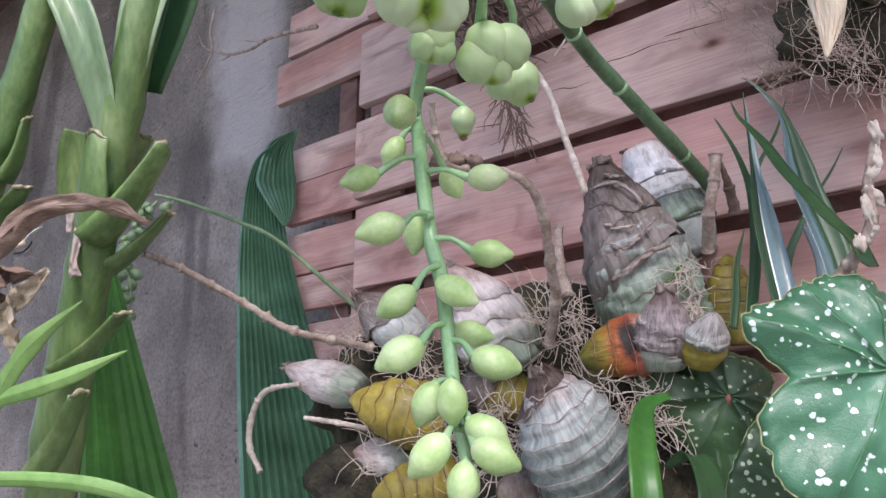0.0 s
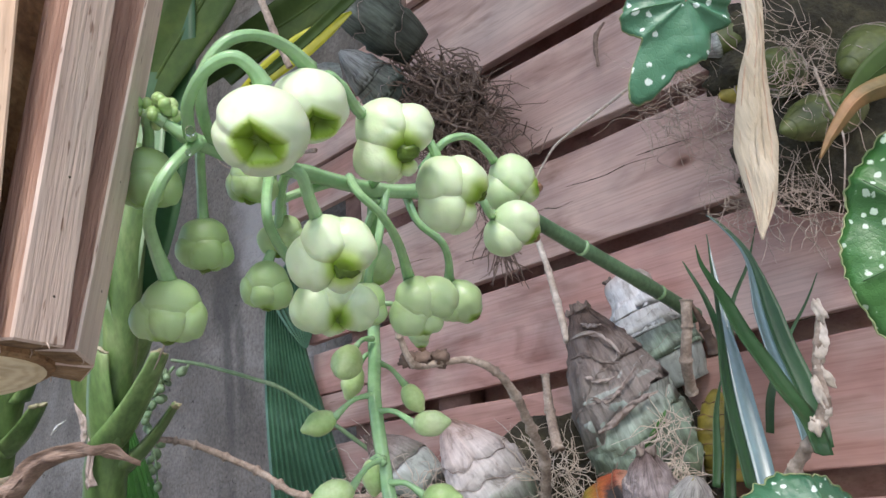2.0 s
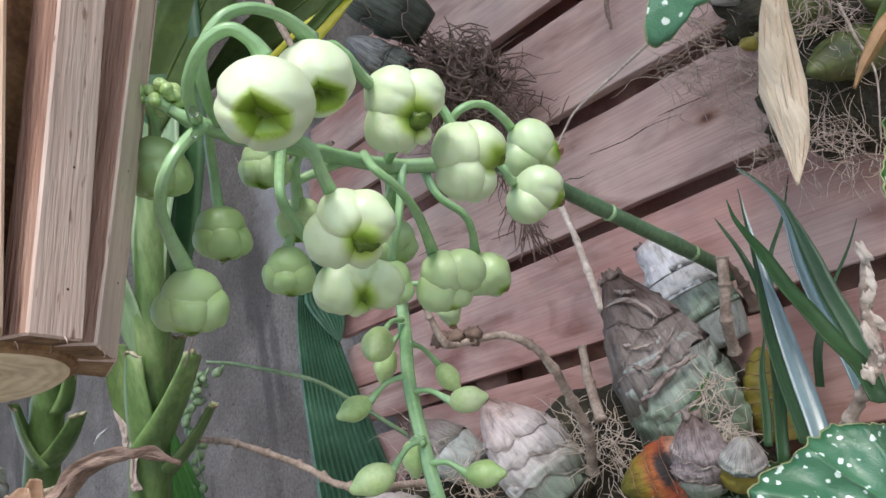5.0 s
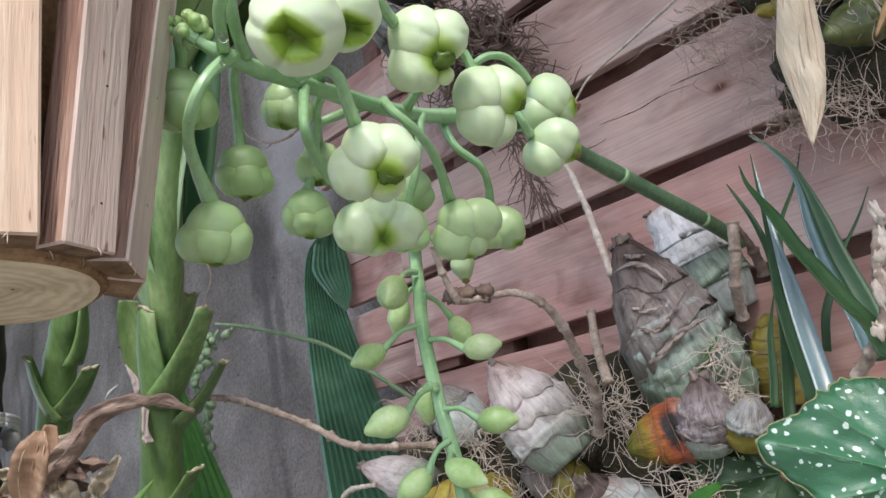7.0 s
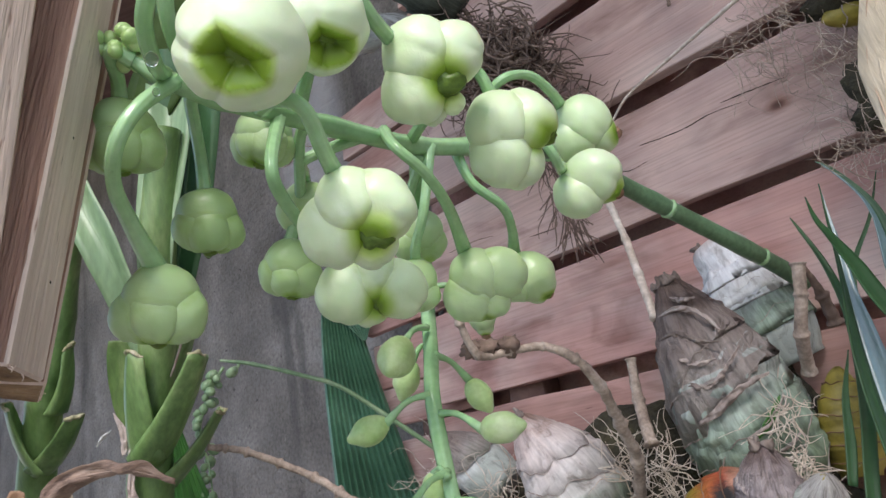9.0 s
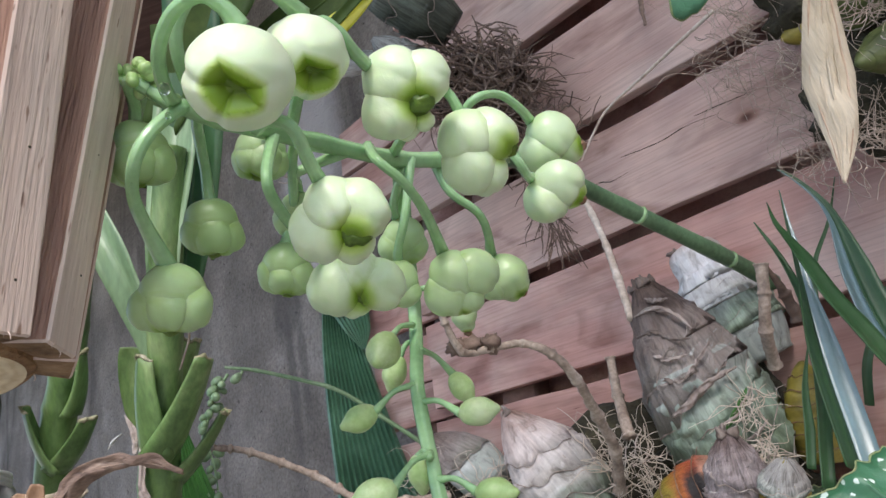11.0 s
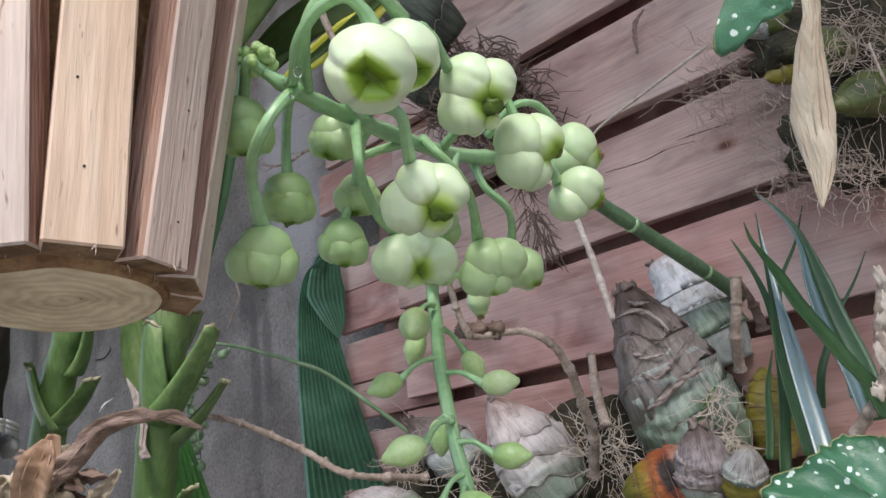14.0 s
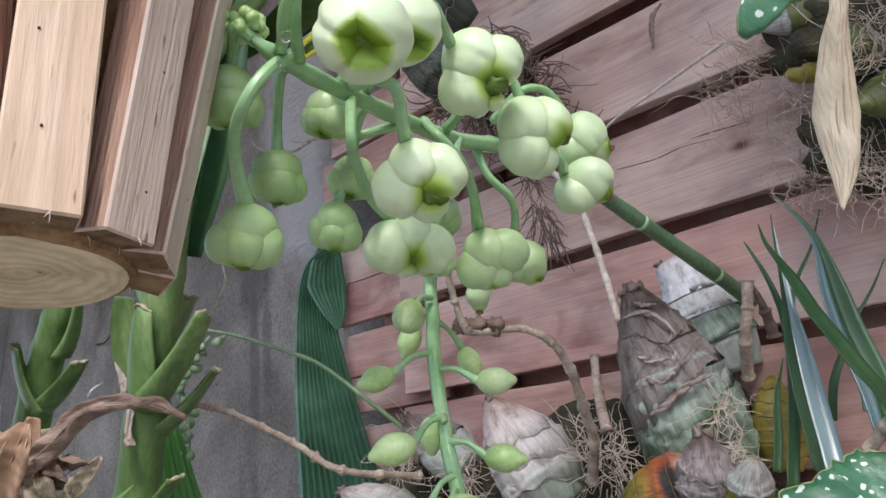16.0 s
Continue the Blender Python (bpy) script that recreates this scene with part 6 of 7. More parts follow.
stick("dry_stub", [(0.2318, 0.535, 1.7377), (0.2277, 0.525, 1.7537), (0.2201, 0.512, 1.771)], (0.0042, 0.0032, 0.0012), ROOT_BROWN, "dark dry torn sheath beside the stalk", nodes=2, rough=0.4)
old = thing("dried_flower_stalk", (0.222, 0.439, 1.639), "pale grey dried knotty flower stalk with shrivelled bracts", "stem")
way_ = [(0.222, 0.439, 1.639), (0.234, 0.418, 1.655), (0.246, 0.405, 1.673), (0.25, 0.403, 1.696), (0.259, 0.397, 1.723)]
bm = bmesh.new()
tube(bm, way_, (0.0036, 0.0034, 0.003, 0.0026, 0.002), 8, 90, 7, 1.35, 0.3, node_w=0.06)
part("stem", bm, TWIG, old)
rng_b = random.Random(3)
for q, c in enumerate(glide(way_, 11)[4:]):
    bm = bmesh.new()

    def shrivel(u, q=q):
        return 1 + 0.75 * noise.noise(u * 1.7 + Vector((q * 4.1, 0, 0)))
    o = RIGHT * rng_b.uniform(-0.004, 0.004) + NEAR * 0.001
    ball(bm, c + o, (rng_b.uniform(0.0022, 0.004), 0.0028, rng_b.uniform(0.004, 0.008)), basis(RIGHT * rng_b.uniform(-0.7, 0.7) + UP), 16, 12, shrivel)
    part("dry_bract", bm, ROOT, old, "shrivelled pale bract")
stick("hanging_root", [(0.248, 0.499, 1.96), (0.227, 0.517, 1.958), (0.2, 0.55, 1.96), (0.165, 0.574, 1.953), (0.149, 0.585, 1.942), (0.132, 0.596, 1.924)], (0.0016, 0.0015, 0.0013, 0.0012, 0.001, 0.0006), ROOT, "thin pale hanging root", "root")
stick("dark_twig", [(0.234, 0.587, 2.076), (0.223, 0.592, 2.063), (0.219, 0.596, 2.035)], (0.001, 0.0026, 0.0012), ROOT_BROWN, "small dark twig caught on the boards", rough=0.6)
stick("dark_twig", [(0.046, 0.619, 2.211), (0.04, 0.623, 2.146), (0.034, 0.626, 2.106)], (0.003, 0.003, 0.0026), ROOT_BROWN, "thin brown stem crossing the boards", rough=0.2)
stick("dark_twig", [(-0.055, 0.438, 2.079), (-0.048, 0.454, 2.043), (-0.041, 0.467, 2.013)], (0.003, 0.003, 0.0026), TWIG, "thin brown stem among the leaves", rough=0.2)
twig = thing("dead_twig", (-0.124, 0.818, 2.151), "bare grey forked dead twig reaching over the wall", "twig")
for way_, rad in (([(-0.379, 1.076, 2.357), (-0.361, 1.058, 2.317), (-0.304, 1.001, 2.257), (-0.254, 0.955, 2.227), (-0.208, 0.912, 2.213), (-0.124, 0.818, 2.151)], (0.0007, 0.0013, 0.0019, 0.0024, 0.0028, 0.0034)),
                  ([(-0.339, 1.037, 2.277), (-0.316, 1.015, 2.257), (-0.29, 0.992, 2.25)], (0.0006, 0.001, 0.0013)),
                  ([(-0.328, 1.029, 2.299), (-0.319, 1.017, 2.277), (-0.302, 0.999, 2.256)], (0.0005, 0.0008, 0.0012)),
                  ([(-0.265, 0.963, 2.251), (-0.241, 0.946, 2.234), (-0.212, 0.914, 2.213)], (0.0006, 0.001, 0.0014))):
    bm = bmesh.new()
    tube(bm, way_, rad, 7, 30, rough=0.35)
    part("branch", bm, TWIG, twig)
stick("string", [(-0.086, 0.137, 1.702), (-0.084, 0.148, 1.679), (-0.084, 0.156, 1.662), (-0.08, 0.167, 1.639), (-0.077, 0.173, 1.628)], 0.0011, ROOT, "pale string dangling beside the pot", "string", rough=0.1)


def tassel(line, count, spread, label):
    """Tiny buds on a drooping thread."""
    ob = thing("bud_tassel", line[0], label, "flower stalk")
    rng_ = random.Random(4)
    bm = bmesh.new()
    tube(bm, line, (0.0016, 0.0014, 0.0012, 0.0008), 6, 40)
    part("thread", bm, JADE, ob)
    cs = glide(line, count)
    for k, c in enumerate(cs):
        if k < 2:
            continue
        away = Vector((rng_.uniform(-1, 1), rng_.uniform(-1, 1), rng_.uniform(-0.6, 0.3)))
        q = c + away * spread
        size = rng_.uniform(0.75, 1.25)
        bm = bmesh.new()
        ball(bm, q, (0.0042 * size, 0.004 * size, 0.0058 * size), basis(away + Vector((0, 0, -0.8))), 10, 8, lambda u: 1 - 0.25 * max(0.0, u.z) + 0.12 * noise.noise(u * 2 + Vector((k, 0, 0))))
        bud_ = part("tiny_bud", bm, JADE, ob)
        bm = bmesh.new()
        tube(bm, [c, c.lerp(q, 0.6) + UP * 0.001, q], (0.0006, 0.0005), 5, 8)
        part("tiny_stalk", bm, JADE, bud_)
    return ob


tassel([(-0.2378, 0.646, 1.8407), (-0.2483, 0.643, 1.8257), (-0.2555, 0.64, 1.8064), (-0.2602, 0.638, 1.7848), (-0.2524, 0.636, 1.7586), (-0.2483, 0.634, 1.7317)], 30, 0.0065, "drooping thread of tiny pale green buds")
tassel([(-0.2241, 0.65, 1.8426), (-0.2253, 0.648, 1.8373), (-0.2271, 0.646, 1.8327)], 4, 0.0035, "few tiny green buds at the end of a stem")


def begonia(at, right, up, reach, turn, label, droop=0.25, mat=None, seed=0, cup=0.15, stalk=-1):
    """A lobed begonia leaf round its stalk. reach: radius in metres at even steps of angle, from the right, anticlockwise."""
    at, right, up = Vector(at), Vector(right).normalized(), Vector(up).normalized()
    out = right.cross(up)
    ob = thing("begonia_leaf", at, label, "leaf", "begonia leaves")
    bm = bmesh.new()
    seg, rings = 144, 14
    nr = len(reach)
    big = max(reach)

    def surf(j, t, edge=0.0):
        """The point at step j of the way round and t of the way out."""
        s = j / seg * nr
        k = int(s) % nr
        f_ = s - int(s)
        f_ = f_ * f_ * (3 - 2 * f_)
        rad = (reach[k] * (1 - f_) + reach[(k + 1) % nr] * f_) * (1 + edge)
        a = 2 * math.pi * j / seg + turn
        x, y = math.cos(a) * rad * t, math.sin(a) * rad * t
        vein = abs(math.sin((a + 0.28 * math.sin(2 * a + 1 + seed)) * 4.5)) ** 0.6
        z = cup * big * t * (0.35 - 0.75 * vein) + big * 0.07 * noise.noise(Vector((x * 55, y * 55, seed))) + big * 0.02 * noise.noise(Vector((x * 170, y * 170, seed))) - droop * big * t ** 3 * 0.5
        return at + right * x + up * y + out * z
    mid = bm.verts.new(surf(0, 0))
    prev = None
    for q in range(1, rings + 1):
        ring = []
        for j in range(seg):
            edge = 0.05 * noise.noise(Vector((j * 0.5, seed, 0))) + 0.02 * noise.noise(Vector((j * 1.3, seed, 4))) if q > rings - 2 else 0
            ring.append(bm.verts.new(surf(j, q / rings, edge)))
        for j in range(seg):
            if prev is None:
                bm.faces.new((mid, ring[j], ring[(j + 1) % seg]))
            else:
                bm.faces.new((prev[j], ring[j], ring[(j + 1) % seg], prev[(j + 1) % seg]))
        prev = ring
    for q in range(9):
        ang = 2 * math.pi * q / 9
        for _ in range(30):
            ang = 2 * math.pi * q / 9 - 0.28 * math.sin(2 * ang + 1 + seed)
        j = ((ang - turn) / (2 * math.pi) * seg) % seg
        vb = bmesh.new()
        tube(vb, [surf(j, t) + out * 0.0001 for t in (0.03, 0.15, 0.3, 0.45, 0.6, 0.75, 0.9)], (0.0005, 0.0003, 0.0002), 6, 20)
        part("vein", vb, BEGONIA_VEIN if mat is None else BLADE, ob)
    vb = bmesh.new()
    ball(vb, surf(0, 0), (0.0015, 0.0015, 0.0007), basis(out), 12, 6)
    part("leaf_eye", vb, RED_STALK, ob, "reddish eye over the leaf stalk")
    rim = [v_.co.copy() for v_ in prev]
    lf = part("blade", bm, mat or BEGONIA, ob)
    vb = bmesh.new()
    tube(vb, [*rim, rim[0]], 0.00042, 5, 3 * seg, rough=1.0, seed=seed)
    part("leaf_margin", vb, MARGIN, ob, "pale downy leaf edge")
    so = lf.modifiers.new("thick", "SOLIDIFY")
    so.thickness = 0.0007
    bm = bmesh.new()
    tube(bm, [at - out * 0.0005, at - out * 0.012 + up * 0.02 * stalk, at - out * 0.03 + up * 0.06 * stalk], (0.0022, 0.0022, 0.0024), 8, 14)
    part("petiole", bm, RED_STALK, ob, "reddish hairy leaf stalk")
    return ob


k = 0.00029
begonia((0.2235, 0.3798, 1.5965), (0.988, 0.147, -0.056), (0.087, 0.021, 0.996), [0.93 * k * v for v in (110, 70, 110, 150, 172, 190, 200, 252, 165, 240, 270, 255, 235, 215, 190, 150)], 0.0, "large green begonia leaf with silvery spots")
begonia((0.197, 0.522, 1.609), (0.993, -0.044, -0.106), (0.075, -0.06, 0.995), [0.03, 0.034, 0.034, 0.03, 0.03, 0.038, 0.05, 0.066, 0.056, 0.046, 0.042, 0.046, 0.05, 0.046, 0.042, 0.034], 0.0, "begonia leaf with pale spots, its green darkened for shade", mat=BEGONIA_SHADED)
begonia((0.209, 0.471, 1.551), (0.996, 0.05, -0.072), (0.079, -0.154, 0.985), [0.036, 0.04, 0.04, 0.036, 0.04, 0.036, 0.04, 0.036], 0.3, "begonia leaf with pale spots, its green darkened for shade", seed=3, mat=BEGONIA_SHADED)
begonia((0.1845, 0.2187, 1.805), RIGHT, CUP, [0.016, 0.02, 0.024, 0.026, 0.028, 0.028, 0.026, 0.024, 0.02, 0.024, 0.021, 0.041, 0.025, 0.022, 0.015, 0.018], 0.0, "green begonia leaf tip with silvery spots hanging in front", droop=0.1, seed=5, cup=0.12, stalk=1)
begonia((0.2755, 0.283, 1.717), (0.938, -0.173, -0.299), (0.202, -0.158, 0.967), [0.04, 0.045, 0.05, 0.055, 0.05, 0.044, 0.039, 0.042, 0.046, 0.052, 0.055, 0.048, 0.042], 0.0, "green begonia leaf with silvery spots at the edge of the plant", seed=8, mat=BEGONIA_MID)
blade([(0.234, 0.277, 1.758), (0.243, 0.274, 1.768), (0.257, 0.271, 1.779), (0.281, 0.272, 1.783)], (0.001, 0.005, 0.008, 0.011), RUST, "rusty brown curled leaf edge", CUP, name="curled_leaf", fold=0.6)
blade([(0.258, 0.291, 1.785), (0.274, 0.288, 1.797), (0.295, 0.287, 1.805)], (0.006, 0.014, 0.022), LEAF_OLIVE, "green begonia leaf with a rusty edge", CUP, name="curled_leaf", fold=0.2)
DRY_LEAF = mottled("brown_dry_leaf", [(0.3, (0.16, 0.1, 0.075)), (0.55, (0.31, 0.215, 0.165)), (0.75, (0.5, 0.4, 0.33))], 60, 0.7, fine=5, bump_s=0.7, bump_d=0.0015, stretch=(0.5, 1.5, 2.5), var=0.3)
DRIED = mottled("dried_leaf", [(0.3, (0.45, 0.37, 0.255)), (0.55, (0.59, 0.505, 0.375)), (0.75, (0.68, 0.6, 0.475))], 26, 0.7, 0.0, fine=5, bump_s=0.6, bump_d=0.0015, stretch=(5, 5, 0.4), var=0.16)
blade([(0.274, 0.367, 1.909), (0.268, 0.371, 1.88), (0.261, 0.376, 1.858), (0.253, 0.384, 1.822), (0.247, 0.386, 1.791), (0.239, 0.387, 1.765)], (0.012, 0.010, 0.016, 0.0245, 0.015, 0.0012), DRIED, "long papery tan dried leaf hanging down", name="dried_leaf", fold=0.55, wave=0.16, n=60, twist=0.6, veins=5)
blade([(0.26, 0.389, 1.834), (0.255, 0.392, 1.803), (0.245, 0.393, 1.777)], (0.012, 0.012, 0.003), DRIED, "long papery tan dried leaf hanging down", name="dried_leaf", fold=0.5, wave=0.12)

# dry leaves at the foot of the cane
blade([(-0.236, 0.397, 1.673), (-0.227, 0.385, 1.69), (-0.217, 0.377, 1.702), (-0.213, 0.377, 1.714)], (0.012, 0.018, 0.021, 0.021, 0.017, 0.006), DRY_TAN, "tan dry leaf petal standing with a rounded tip", name="dry_leaf", fold=0.5, group="dry leaves", wave=0.1, n=40, veins=3)
blade([(-0.243, 0.41, 1.694), (-0.223, 0.408, 1.705), (-0.199, 0.4, 1.719), (-0.174, 0.397, 1.722), (-0.152, 0.4, 1.719), (-0.134, 0.406, 1.71)], (0.014, 0.015, 0.013, 0.011, 0.010, 0.004), DRY_LEAF, "brown dry leaf arching over the cane", CUP, name="dry_leaf", fold=0.5, wave=0.45, n=60, group="dry leaves", twist=0.7)
blade([(-0.245, 0.42, 1.694), (-0.239, 0.415, 1.709), (-0.232, 0.409, 1.725)], (0.016, 0.02, 0.008), DRY_TAN, "tan dry leaf stub with a rounded tip", name="dry_leaf", fold=0.5, group="dry leaves")
rng = random.Random(21)
for q in range(16):
    x, y = rng.uniform(-60, 150), rng.uniform(835, 960)
    c = Vector((-0.271, 0.433, 1.706)) + RIGHT * (x * 0.00035) + CUP * ((880 - y) * 0.00035)
    ang = rng.uniform(-0.6, 2.6)
    way = RIGHT * math.cos(ang) + CUP * math.sin(ang)
    blade([c - way * 0.02, c + NEAR * rng.uniform(-0.004, 0.008), c + way * 0.021 + NEAR * rng.uniform(-0.01, 0.01)], (0.006, rng.uniform(0.011, 0.018), 0.004), DRY_LEAF if q % 3 else DRIED, "curled brown dry leaf scrap", way.cross(NEAR), name="dry_leaf", fold=0.7, wave=0.5, seed=q, group="dry leaves", twist=rng.uniform(-1.5, 1.5))

# dark post with a wire tie
bm = bmesh.new()
foot, head = Vector((-0.368, 0.545, 1.579)), Vector((-0.316, 0.425, 1.854))
tube(bm, [Vector((foot.x, foot.y, 0)), Vector((foot.x, foot.y, 1.2)), Vector((head.x, head.y, 1.6)), head], (0.03, 0.03, 0.029, 0.027), 14, 60, rough=0.12)
post = solo("wooden_post", bm, wood("weathered_post", [(0.3, (0.03, 0.024, 0.022)), (0.6, (0.08, 0.065, 0.06)), (0.8, (0.2, 0.17, 0.16))], (60, 60, 6)), (foot.x, foot.y, 0), "dark weathered wooden post standing on the ground", "post")
c = Vector((-0.337, 0.474, 1.741))
lean = min(1.0, max(0.0, (c.z - 1.2) / 0.4))
c.x, c.y = foot.x + (head.x - foot.x) * lean, foot.y + (head.y - foot.y) * lean
bm = bmesh.new()
for z in (-0.003, 0.0, 0.003):
    tube(bm, [c + Vector((math.cos(a * math.pi / 8) * 0.0345, math.sin(a * math.pi / 8) * 0.0345, z)) for a in range(17)], 0.0018, 6, 40)
ball(bm, Vector((-0.297, 0.45, 1.733)), (0.008, 0.006, 0.007), None, 12, 8, lambda u: 1 + 0.5 * noise.noise(u * 3))
solo("wire_tie", bm, PAPER_WHITE, c, "pale string tied round the post", "tie")

# grey mounted orchid high on the boards
BULB_DARK = mottled("bulb_dark_green", [(0.3, (0.05, 0.07, 0.02)), (0.55, (0.11, 0.14, 0.04)), (0.75, (0.22, 0.24, 0.09))], 40, 0.5, fine=6, bump_s=0.3, bump_d=0.001, var=0.25)
SHEATH_GREY = sheath_material("dark_grey_sheath", [(0.1, (0.05, 0.06, 0.045)), (0.35, (0.12, 0.15, 0.125)), (0.55, (0.2, 0.225, 0.2)), (0.8, (0.4, 0.42, 0.41))], 0.5, crumple=0.5)
bulb((-0.05, 0.549, 2.212), (0.05, 0.618, 2.118), 0.03, SHEATH_GREY, 4, 31, "grey-green orchid bulb in silvery sheaths high on the boards", sheath=[(0.5, 1.0), (0.25, 0.7)], sheath_mat=[SHEATH_GREY, SHEATH_GREY], depth=0.1)
bulb((-0.026, 0.592, 2.118), (0.03, 0.651, 2.066), 0.026, SHEATH_GREY, 4, 32, "grey-green orchid bulb in silvery sheaths high on the boards", sheath=[(0.55, 1.0), (0.3, 0.75)], sheath_mat=[SHEATH_GREY, SHEATH_GREY], depth=0.1)
bulb((-0.0847, 0.58, 2.088), (-0.028, 0.595, 2.096), 0.012, SHEATH_WHITE, 4, 33, "dry white striped sheath of an old bulb", depth=0.1)

# clump at the top of the boards
bm = bmesh.new()


def lumpy(u):
    return 1 + 0.25 * noise.noise(u * 2.5) + 0.1 * noise.noise(u * 8)


mount = thing("mossy_mount", (0.35, 0.521, 1.885), "dark mossy fibre clump fixed to the boards", "orchid mount")
bm.free()
for c, rr in (((0.339, 0.492, 1.856), (0.06, 0.03, 0.045)), ((0.355, 0.494, 1.943), (0.075, 0.03, 0.05)), ((0.321, 0.523, 1.994), (0.03, 0.015, 0.02))):
    bm = bmesh.new()
    ball(bm, Vector(c), rr, None, 40, 26, lumpy)
    part("moss", bm, MOSS, mount)
bulb((0.271, 0.49, 1.959), (0.313, 0.485, 1.964), 0.014, BULB_DARK, 3, 41, "green orchid bulb with torn grey sheaths on the mount", sheath=[(0.55, 1.0)], sheath_mat=[SHEATH_GREEN], scar=PAPER)
bulb((0.301, 0.445, 1.913), (0.326, 0.477, 1.909), 0.018, BULB_DARK, 4, 42, "round green orchid bulb on the mount", depth=0.1, scar=PAPER)
bulb((0.28, 0.496, 1.918), (0.311, 0.499, 1.924), 0.012, BULB_YELLOW, 3, 43, "yellowish orchid bulb on the mossy mount", scar=PAPER)
bulb((0.287, 0.431, 1.848), (0.35, 0.46, 1.871), 0.017, BULB_DARK, 4, 44, "green orchid bulb with torn grey sheaths on the mount", sheath=[(0.5, 0.9)], sheath_mat=[BULB_DARK], scar=PAPER)
bulb((0.334, 0.423, 1.877), (0.378, 0.442, 1.9), 0.02, BULB_DARK, 4, 45, "green orchid bulb with torn grey sheaths on the mount", sheath=[(0.5, 0.9)], sheath_mat=[BULB_DARK], scar=PAPER)
stick("wire", [(0.308, 0.404, 1.872), (0.308, 0.405, 1.847), (0.308, 0.404, 1.822), (0.298, 0.411, 1.786)], (0.0008, 0.0009, 0.0006, 0.0005), TWIG, "pale twisted wire hanging from the mount", "wire")


def strands(name, anchors, count, length, spread, r, mat, label, pull, seed, wander=0.5, flat=0.35):
    """A tangle of thin roots that start near the anchors. pull: the way they tend."""
    rng_ = random.Random(seed)
    bm = bmesh.new()
    out = Vector((-0.5615, -0.8275, 0))
    for q in range(count):
        a = Vector(anchors[q % len(anchors)]) + RIGHT * rng_.gauss(0, spread) + UP * rng_.gauss(0, spread) + out * rng_.uniform(-0.3, 1) * spread
        way = Vector(pull) + RIGHT * rng_.gauss(0, wander) + UP * rng_.gauss(0, wander) + out * rng_.gauss(0, wander * flat)
        way.normalize()
        pts = [a]
        for _ in range(4):
            way = (way + RIGHT * rng_.gauss(0, wander) + UP * rng_.gauss(0, wander) + out * rng_.gauss(0, wander * flat)).normalized()
            pts.append(pts[-1] + way * length * rng_.uniform(0.12, 0.38))
        rr = r * rng_.uniform(0.6, 1.3)
        tube(bm, pts, (rr, rr, rr * 0.5), 5, 13, cap=False)
    return solo(name, bm, mat, anchors[0], label, "roots", kind="stuff")


anch = [(-0.059, 0.677, 1.709), (-0.002, 0.639, 1.681), (0.014, 0.616, 1.63), (-0.03, 0.646, 1.602), (0.055, 0.576, 1.613), (0.096, 0.572, 1.675), (0.11, 0.563, 1.676), (0.055, 0.564, 1.581), (0.138, 0.532, 1.608), (0.156, 0.532, 1.607), (0.016, 0.602, 1.595), (0.051, 0.615, 1.653)]
strands("white_roots", anch, 600, 0.034, 0.010, 0.00034, ROOT, "tangle of thin white orchid roots", (0, 0, -0.3), 3, 0.7)
strands("white_roots", [(0.183, 0.513, 1.691), (0.184, 0.513, 1.668), (0.18, 0.515, 1.653)], 80, 0.026, 0.004, 0.00034, ROOT, "tangle of thin white orchid roots beside the bulbs", (0, 0, -0.4), 8, 0.6)
strands("brown_roots", [(0.058, 0.635, 2.083), (0.067, 0.64, 2.041), (0.094, 0.622, 2.042), (0.037, 0.649, 2.049), (0.098, 0.632, 2.007), (0.065, 0.654, 2.009), (0.03, 0.654, 2.09)], 420, 0.055, 0.015, 0.0006, ROOT_BROWN, "dense tangle of dry brown roots on the boards", (0.1, 0, -0.1), 11, 0.9)
strands("brown_roots", [(0.058, 0.628, 2.083), (0.067, 0.633, 2.041), (0.094, 0.615, 2.042), (0.037, 0.642, 2.049), (0.092, 0.625, 2.012), (0.075, 0.628, 2.065)], 300, 0.055, 0.011, 0.0011, ROOT_OLD, "thick knotted old roots twisting over the boards", (0.3, -0.2, -0.25), 29, 1.2, 0.8)
strands("brown_roots", [(0.093, 0.647, 1.916), (0.095, 0.646, 1.891), (0.088, 0.638, 1.95)], 70, 0.032, 0.004, 0.0006, ROOT_BROWN, "brown withered roots hanging on the boards", (0, 0, -1.0), 17, 0.3)
strands("grey_roots", [(0.267, 0.504, 1.947), (0.254, 0.538, 1.935), (0.287, 0.503, 1.898), (0.276, 0.511, 1.846), (0.292, 0.464, 1.818), (0.323, 0.442, 1.881), (0.326, 0.441, 1.911), (0.313, 0.473, 1.809)], 420, 0.04, 0.012, 0.00028, TWIG, "pale grey roots hanging from the mossy mount", (-0.2, 0, -0.2), 23, 0.8)
mount = thing("fibre_mount", (0.065, 0.714, 1.63), "dark fibrous mount under the orchid bulbs", "orchid mount")
for c, rr in (((-0.037, 0.735, 1.662), (0.08, 0.035, 0.055)), ((0.063, 0.667, 1.624), (0.09, 0.04, 0.07)), ((0.156, 0.616, 1.619), (0.085, 0.035, 0.06)), ((0.115, 0.644, 1.682), (0.08, 0.025, 0.045)), ((0.19, 0.605, 1.684), (0.04, 0.025, 0.05)), ((0.011, 0.69, 1.575), (0.12, 0.05, 0.06)), ((0.154, 0.606, 1.546), (0.14, 0.05, 0.07))):
    bm = bmesh.new()
    ball(bm, Vector(c), rr, None, 36, 24, lumpy)
    part("fibre", bm, MOSS, mount)

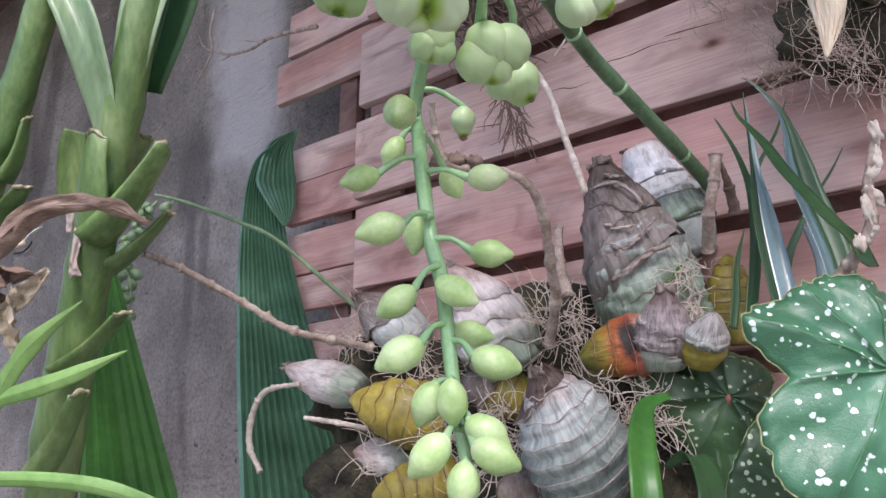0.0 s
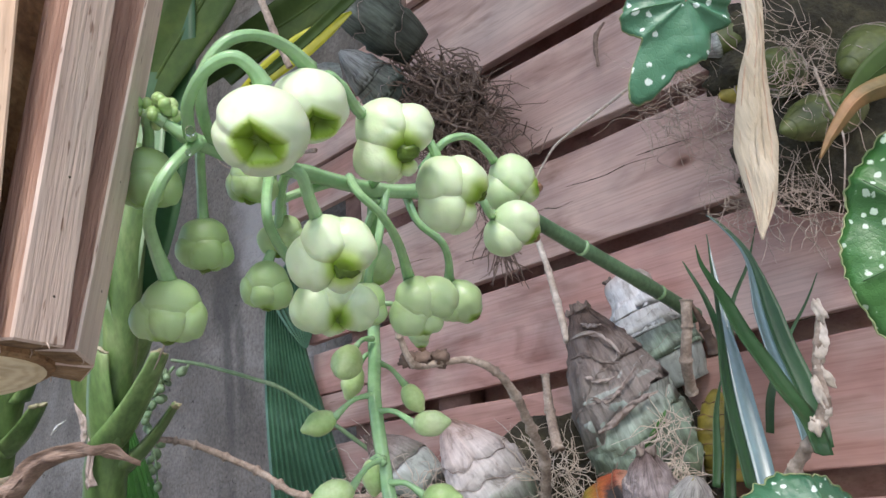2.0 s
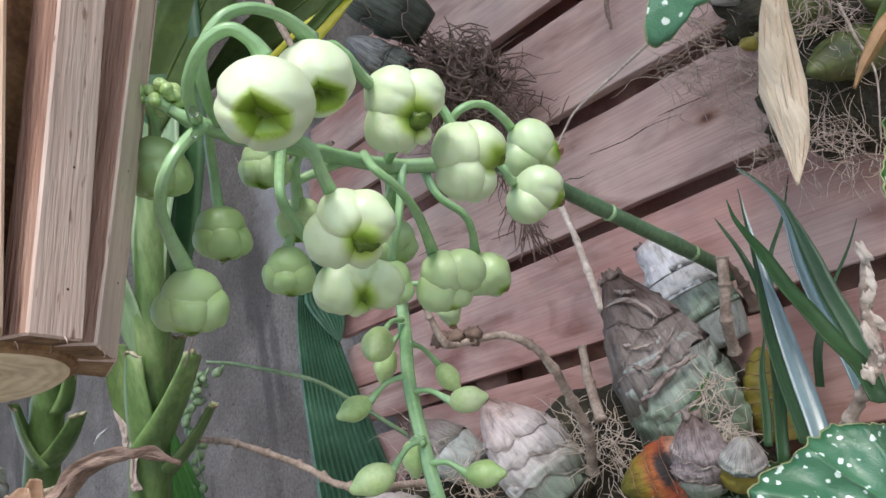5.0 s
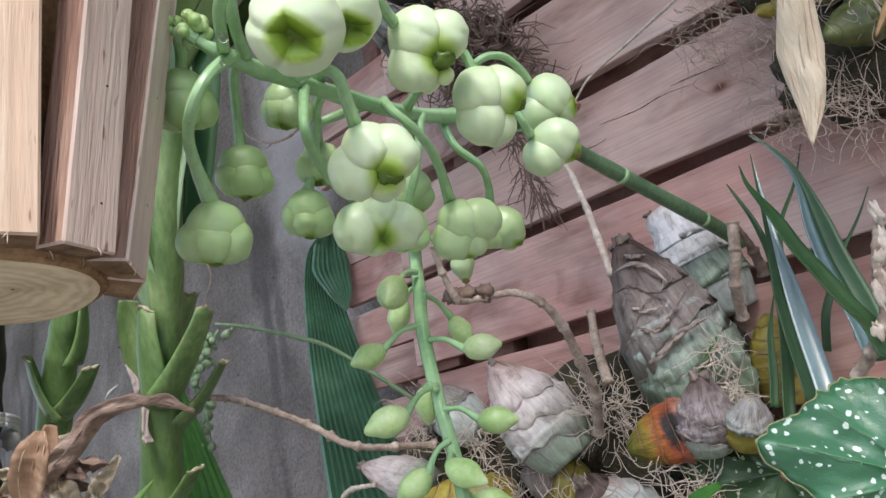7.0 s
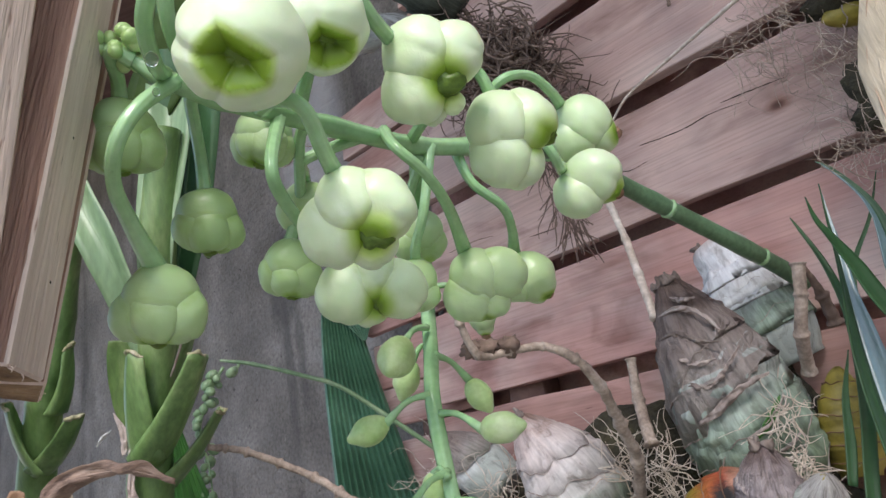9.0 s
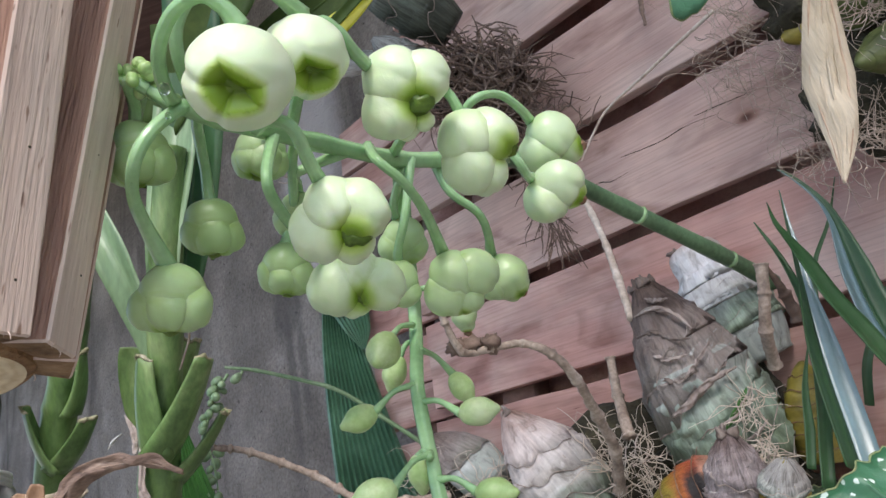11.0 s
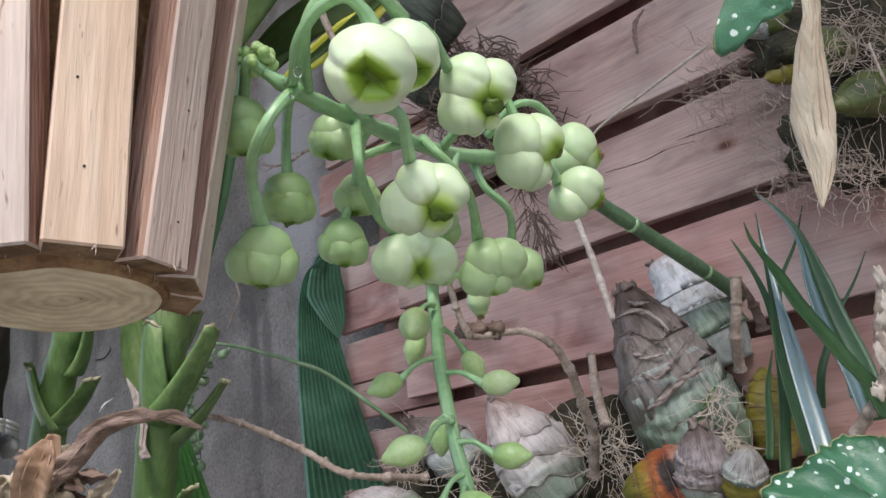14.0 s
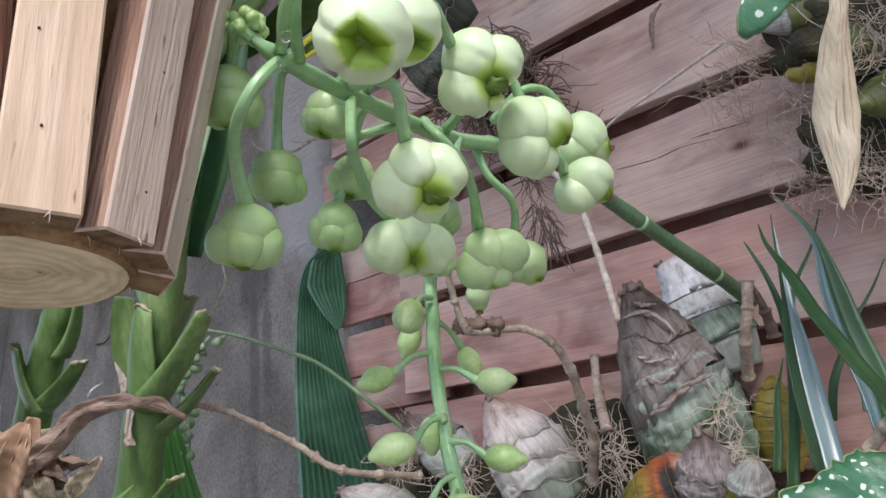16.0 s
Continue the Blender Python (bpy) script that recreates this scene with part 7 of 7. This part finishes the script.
# a root below the pot, a bent wire on the wall and cracks in the boards
stick("hanging_root", [(-0.066, 0.309, 1.769), (-0.069, 0.313, 1.76), (-0.069, 0.316, 1.752), (-0.074, 0.319, 1.744), (-0.078, 0.321, 1.739)], (0.0006, 0.0006, 0.0005, 0.0005, 0.0003), TWIG, "thin pale curled root hanging in the air", "root", rough=0.3)
stick("bent_wire", [(-0.953, 1.533, 2.174), (-0.909, 1.496, 2.162), (-0.883, 1.476, 2.167), (-0.882, 1.478, 2.177)], (0.0018, 0.0018, 0.0016, 0.0012), MOSS, "small dark bent wire stuck in the wall", "wire")
for way_ in ([(0.13, 0.67, 1.932), (0.145, 0.66, 1.93), (0.155, 0.653, 1.925), (0.17, 0.642, 1.924)], [(0.168, 0.644, 1.941), (0.199, 0.623, 1.934), (0.224, 0.606, 1.933), (0.247, 0.59, 1.927)],
             [(-0.038, 0.783, 1.947), (-0.006, 0.762, 1.944), (0.016, 0.747, 1.938)], [(0.231, 0.601, 1.937), (0.252, 0.587, 1.933), (0.276, 0.57, 1.927)], [(0.291, 0.56, 1.753), (0.31, 0.547, 1.752), (0.326, 0.537, 1.749)]):
    bm = bmesh.new()
    tube(bm, way_, (0.0002, 0.00045, 0.00035, 0.0001), 5, 40, rough=1.2)
    part("crack", bm, MOSS, crate, "thin dark crack along the grain")
for at_, rr in (((0.059, 0.676, 2.084), (0.03, 0.016, 0.032)), ((0.083, 0.666, 2.035), (0.022, 0.012, 0.026))):
    bm = bmesh.new()
    ball(bm, Vector(at_), rr, None, 40, 28, lambda u: 1 + 0.3 * noise.noise(u * 4) + 0.15 * noise.noise(u * 11))
    solo("root_clump", bm, ROOT_BROWN, at_, "dark brown matted clump of old roots on the boards", "roots", "root clumps")

# drops of water under the flowers and stalks
def water():
    m, n, l, b = material("water", 0.02, 0, 0.5)
    b.inputs["Transmission Weight"].default_value, b.inputs["IOR"].default_value = 1.0, 1.33
    return m


WATER = water()
for at_, rr in (((0.0125, 0.1805, 1.7702), 0.0016), ((-0.0228, 0.2612, 1.758), 0.0012), ((-0.0258, 0.2378, 1.7228), 0.001), ((0.0063, 0.1912, 1.7698), 0.001), ((-0.0085, 0.1938, 1.7535), 0.0008)):
    bm = bmesh.new()
    ball(bm, at_, (rr, rr, rr * 1.2), None, 16, 12)
    solo("water_drop", bm, WATER, at_, "clear water drop clinging to the green stalk", "water drop", "water drops")

# papery remains of leaf sheaths on the cane
for q, (way_, wid, skin_) in enumerate((([(-0.2414, 0.5, 1.7815), (-0.233, 0.498, 1.7663), (-0.2307, 0.496, 1.7499)], (0.0008, 0.006, 0.003), PAPER), ([(-0.2265, 0.497, 1.7627), (-0.2233, 0.494, 1.7443), (-0.2234, 0.492, 1.7272), (-0.2208, 0.492, 1.7165)], (0.001, 0.006, 0.005, 0.008), PAPER), ([(-0.2892, 0.56, 1.7858), (-0.2979, 0.56, 1.7811), (-0.3024, 0.56, 1.7755)], (0.0005, 0.0035, 0.0006), PAPER_WHITE))):
    blade(way_, wid, skin_, "torn whitish papery leaf sheath on the cane", name="torn_sheath", fold=0.6, wave=0.5, n=30, group="torn sheaths", seed=q)
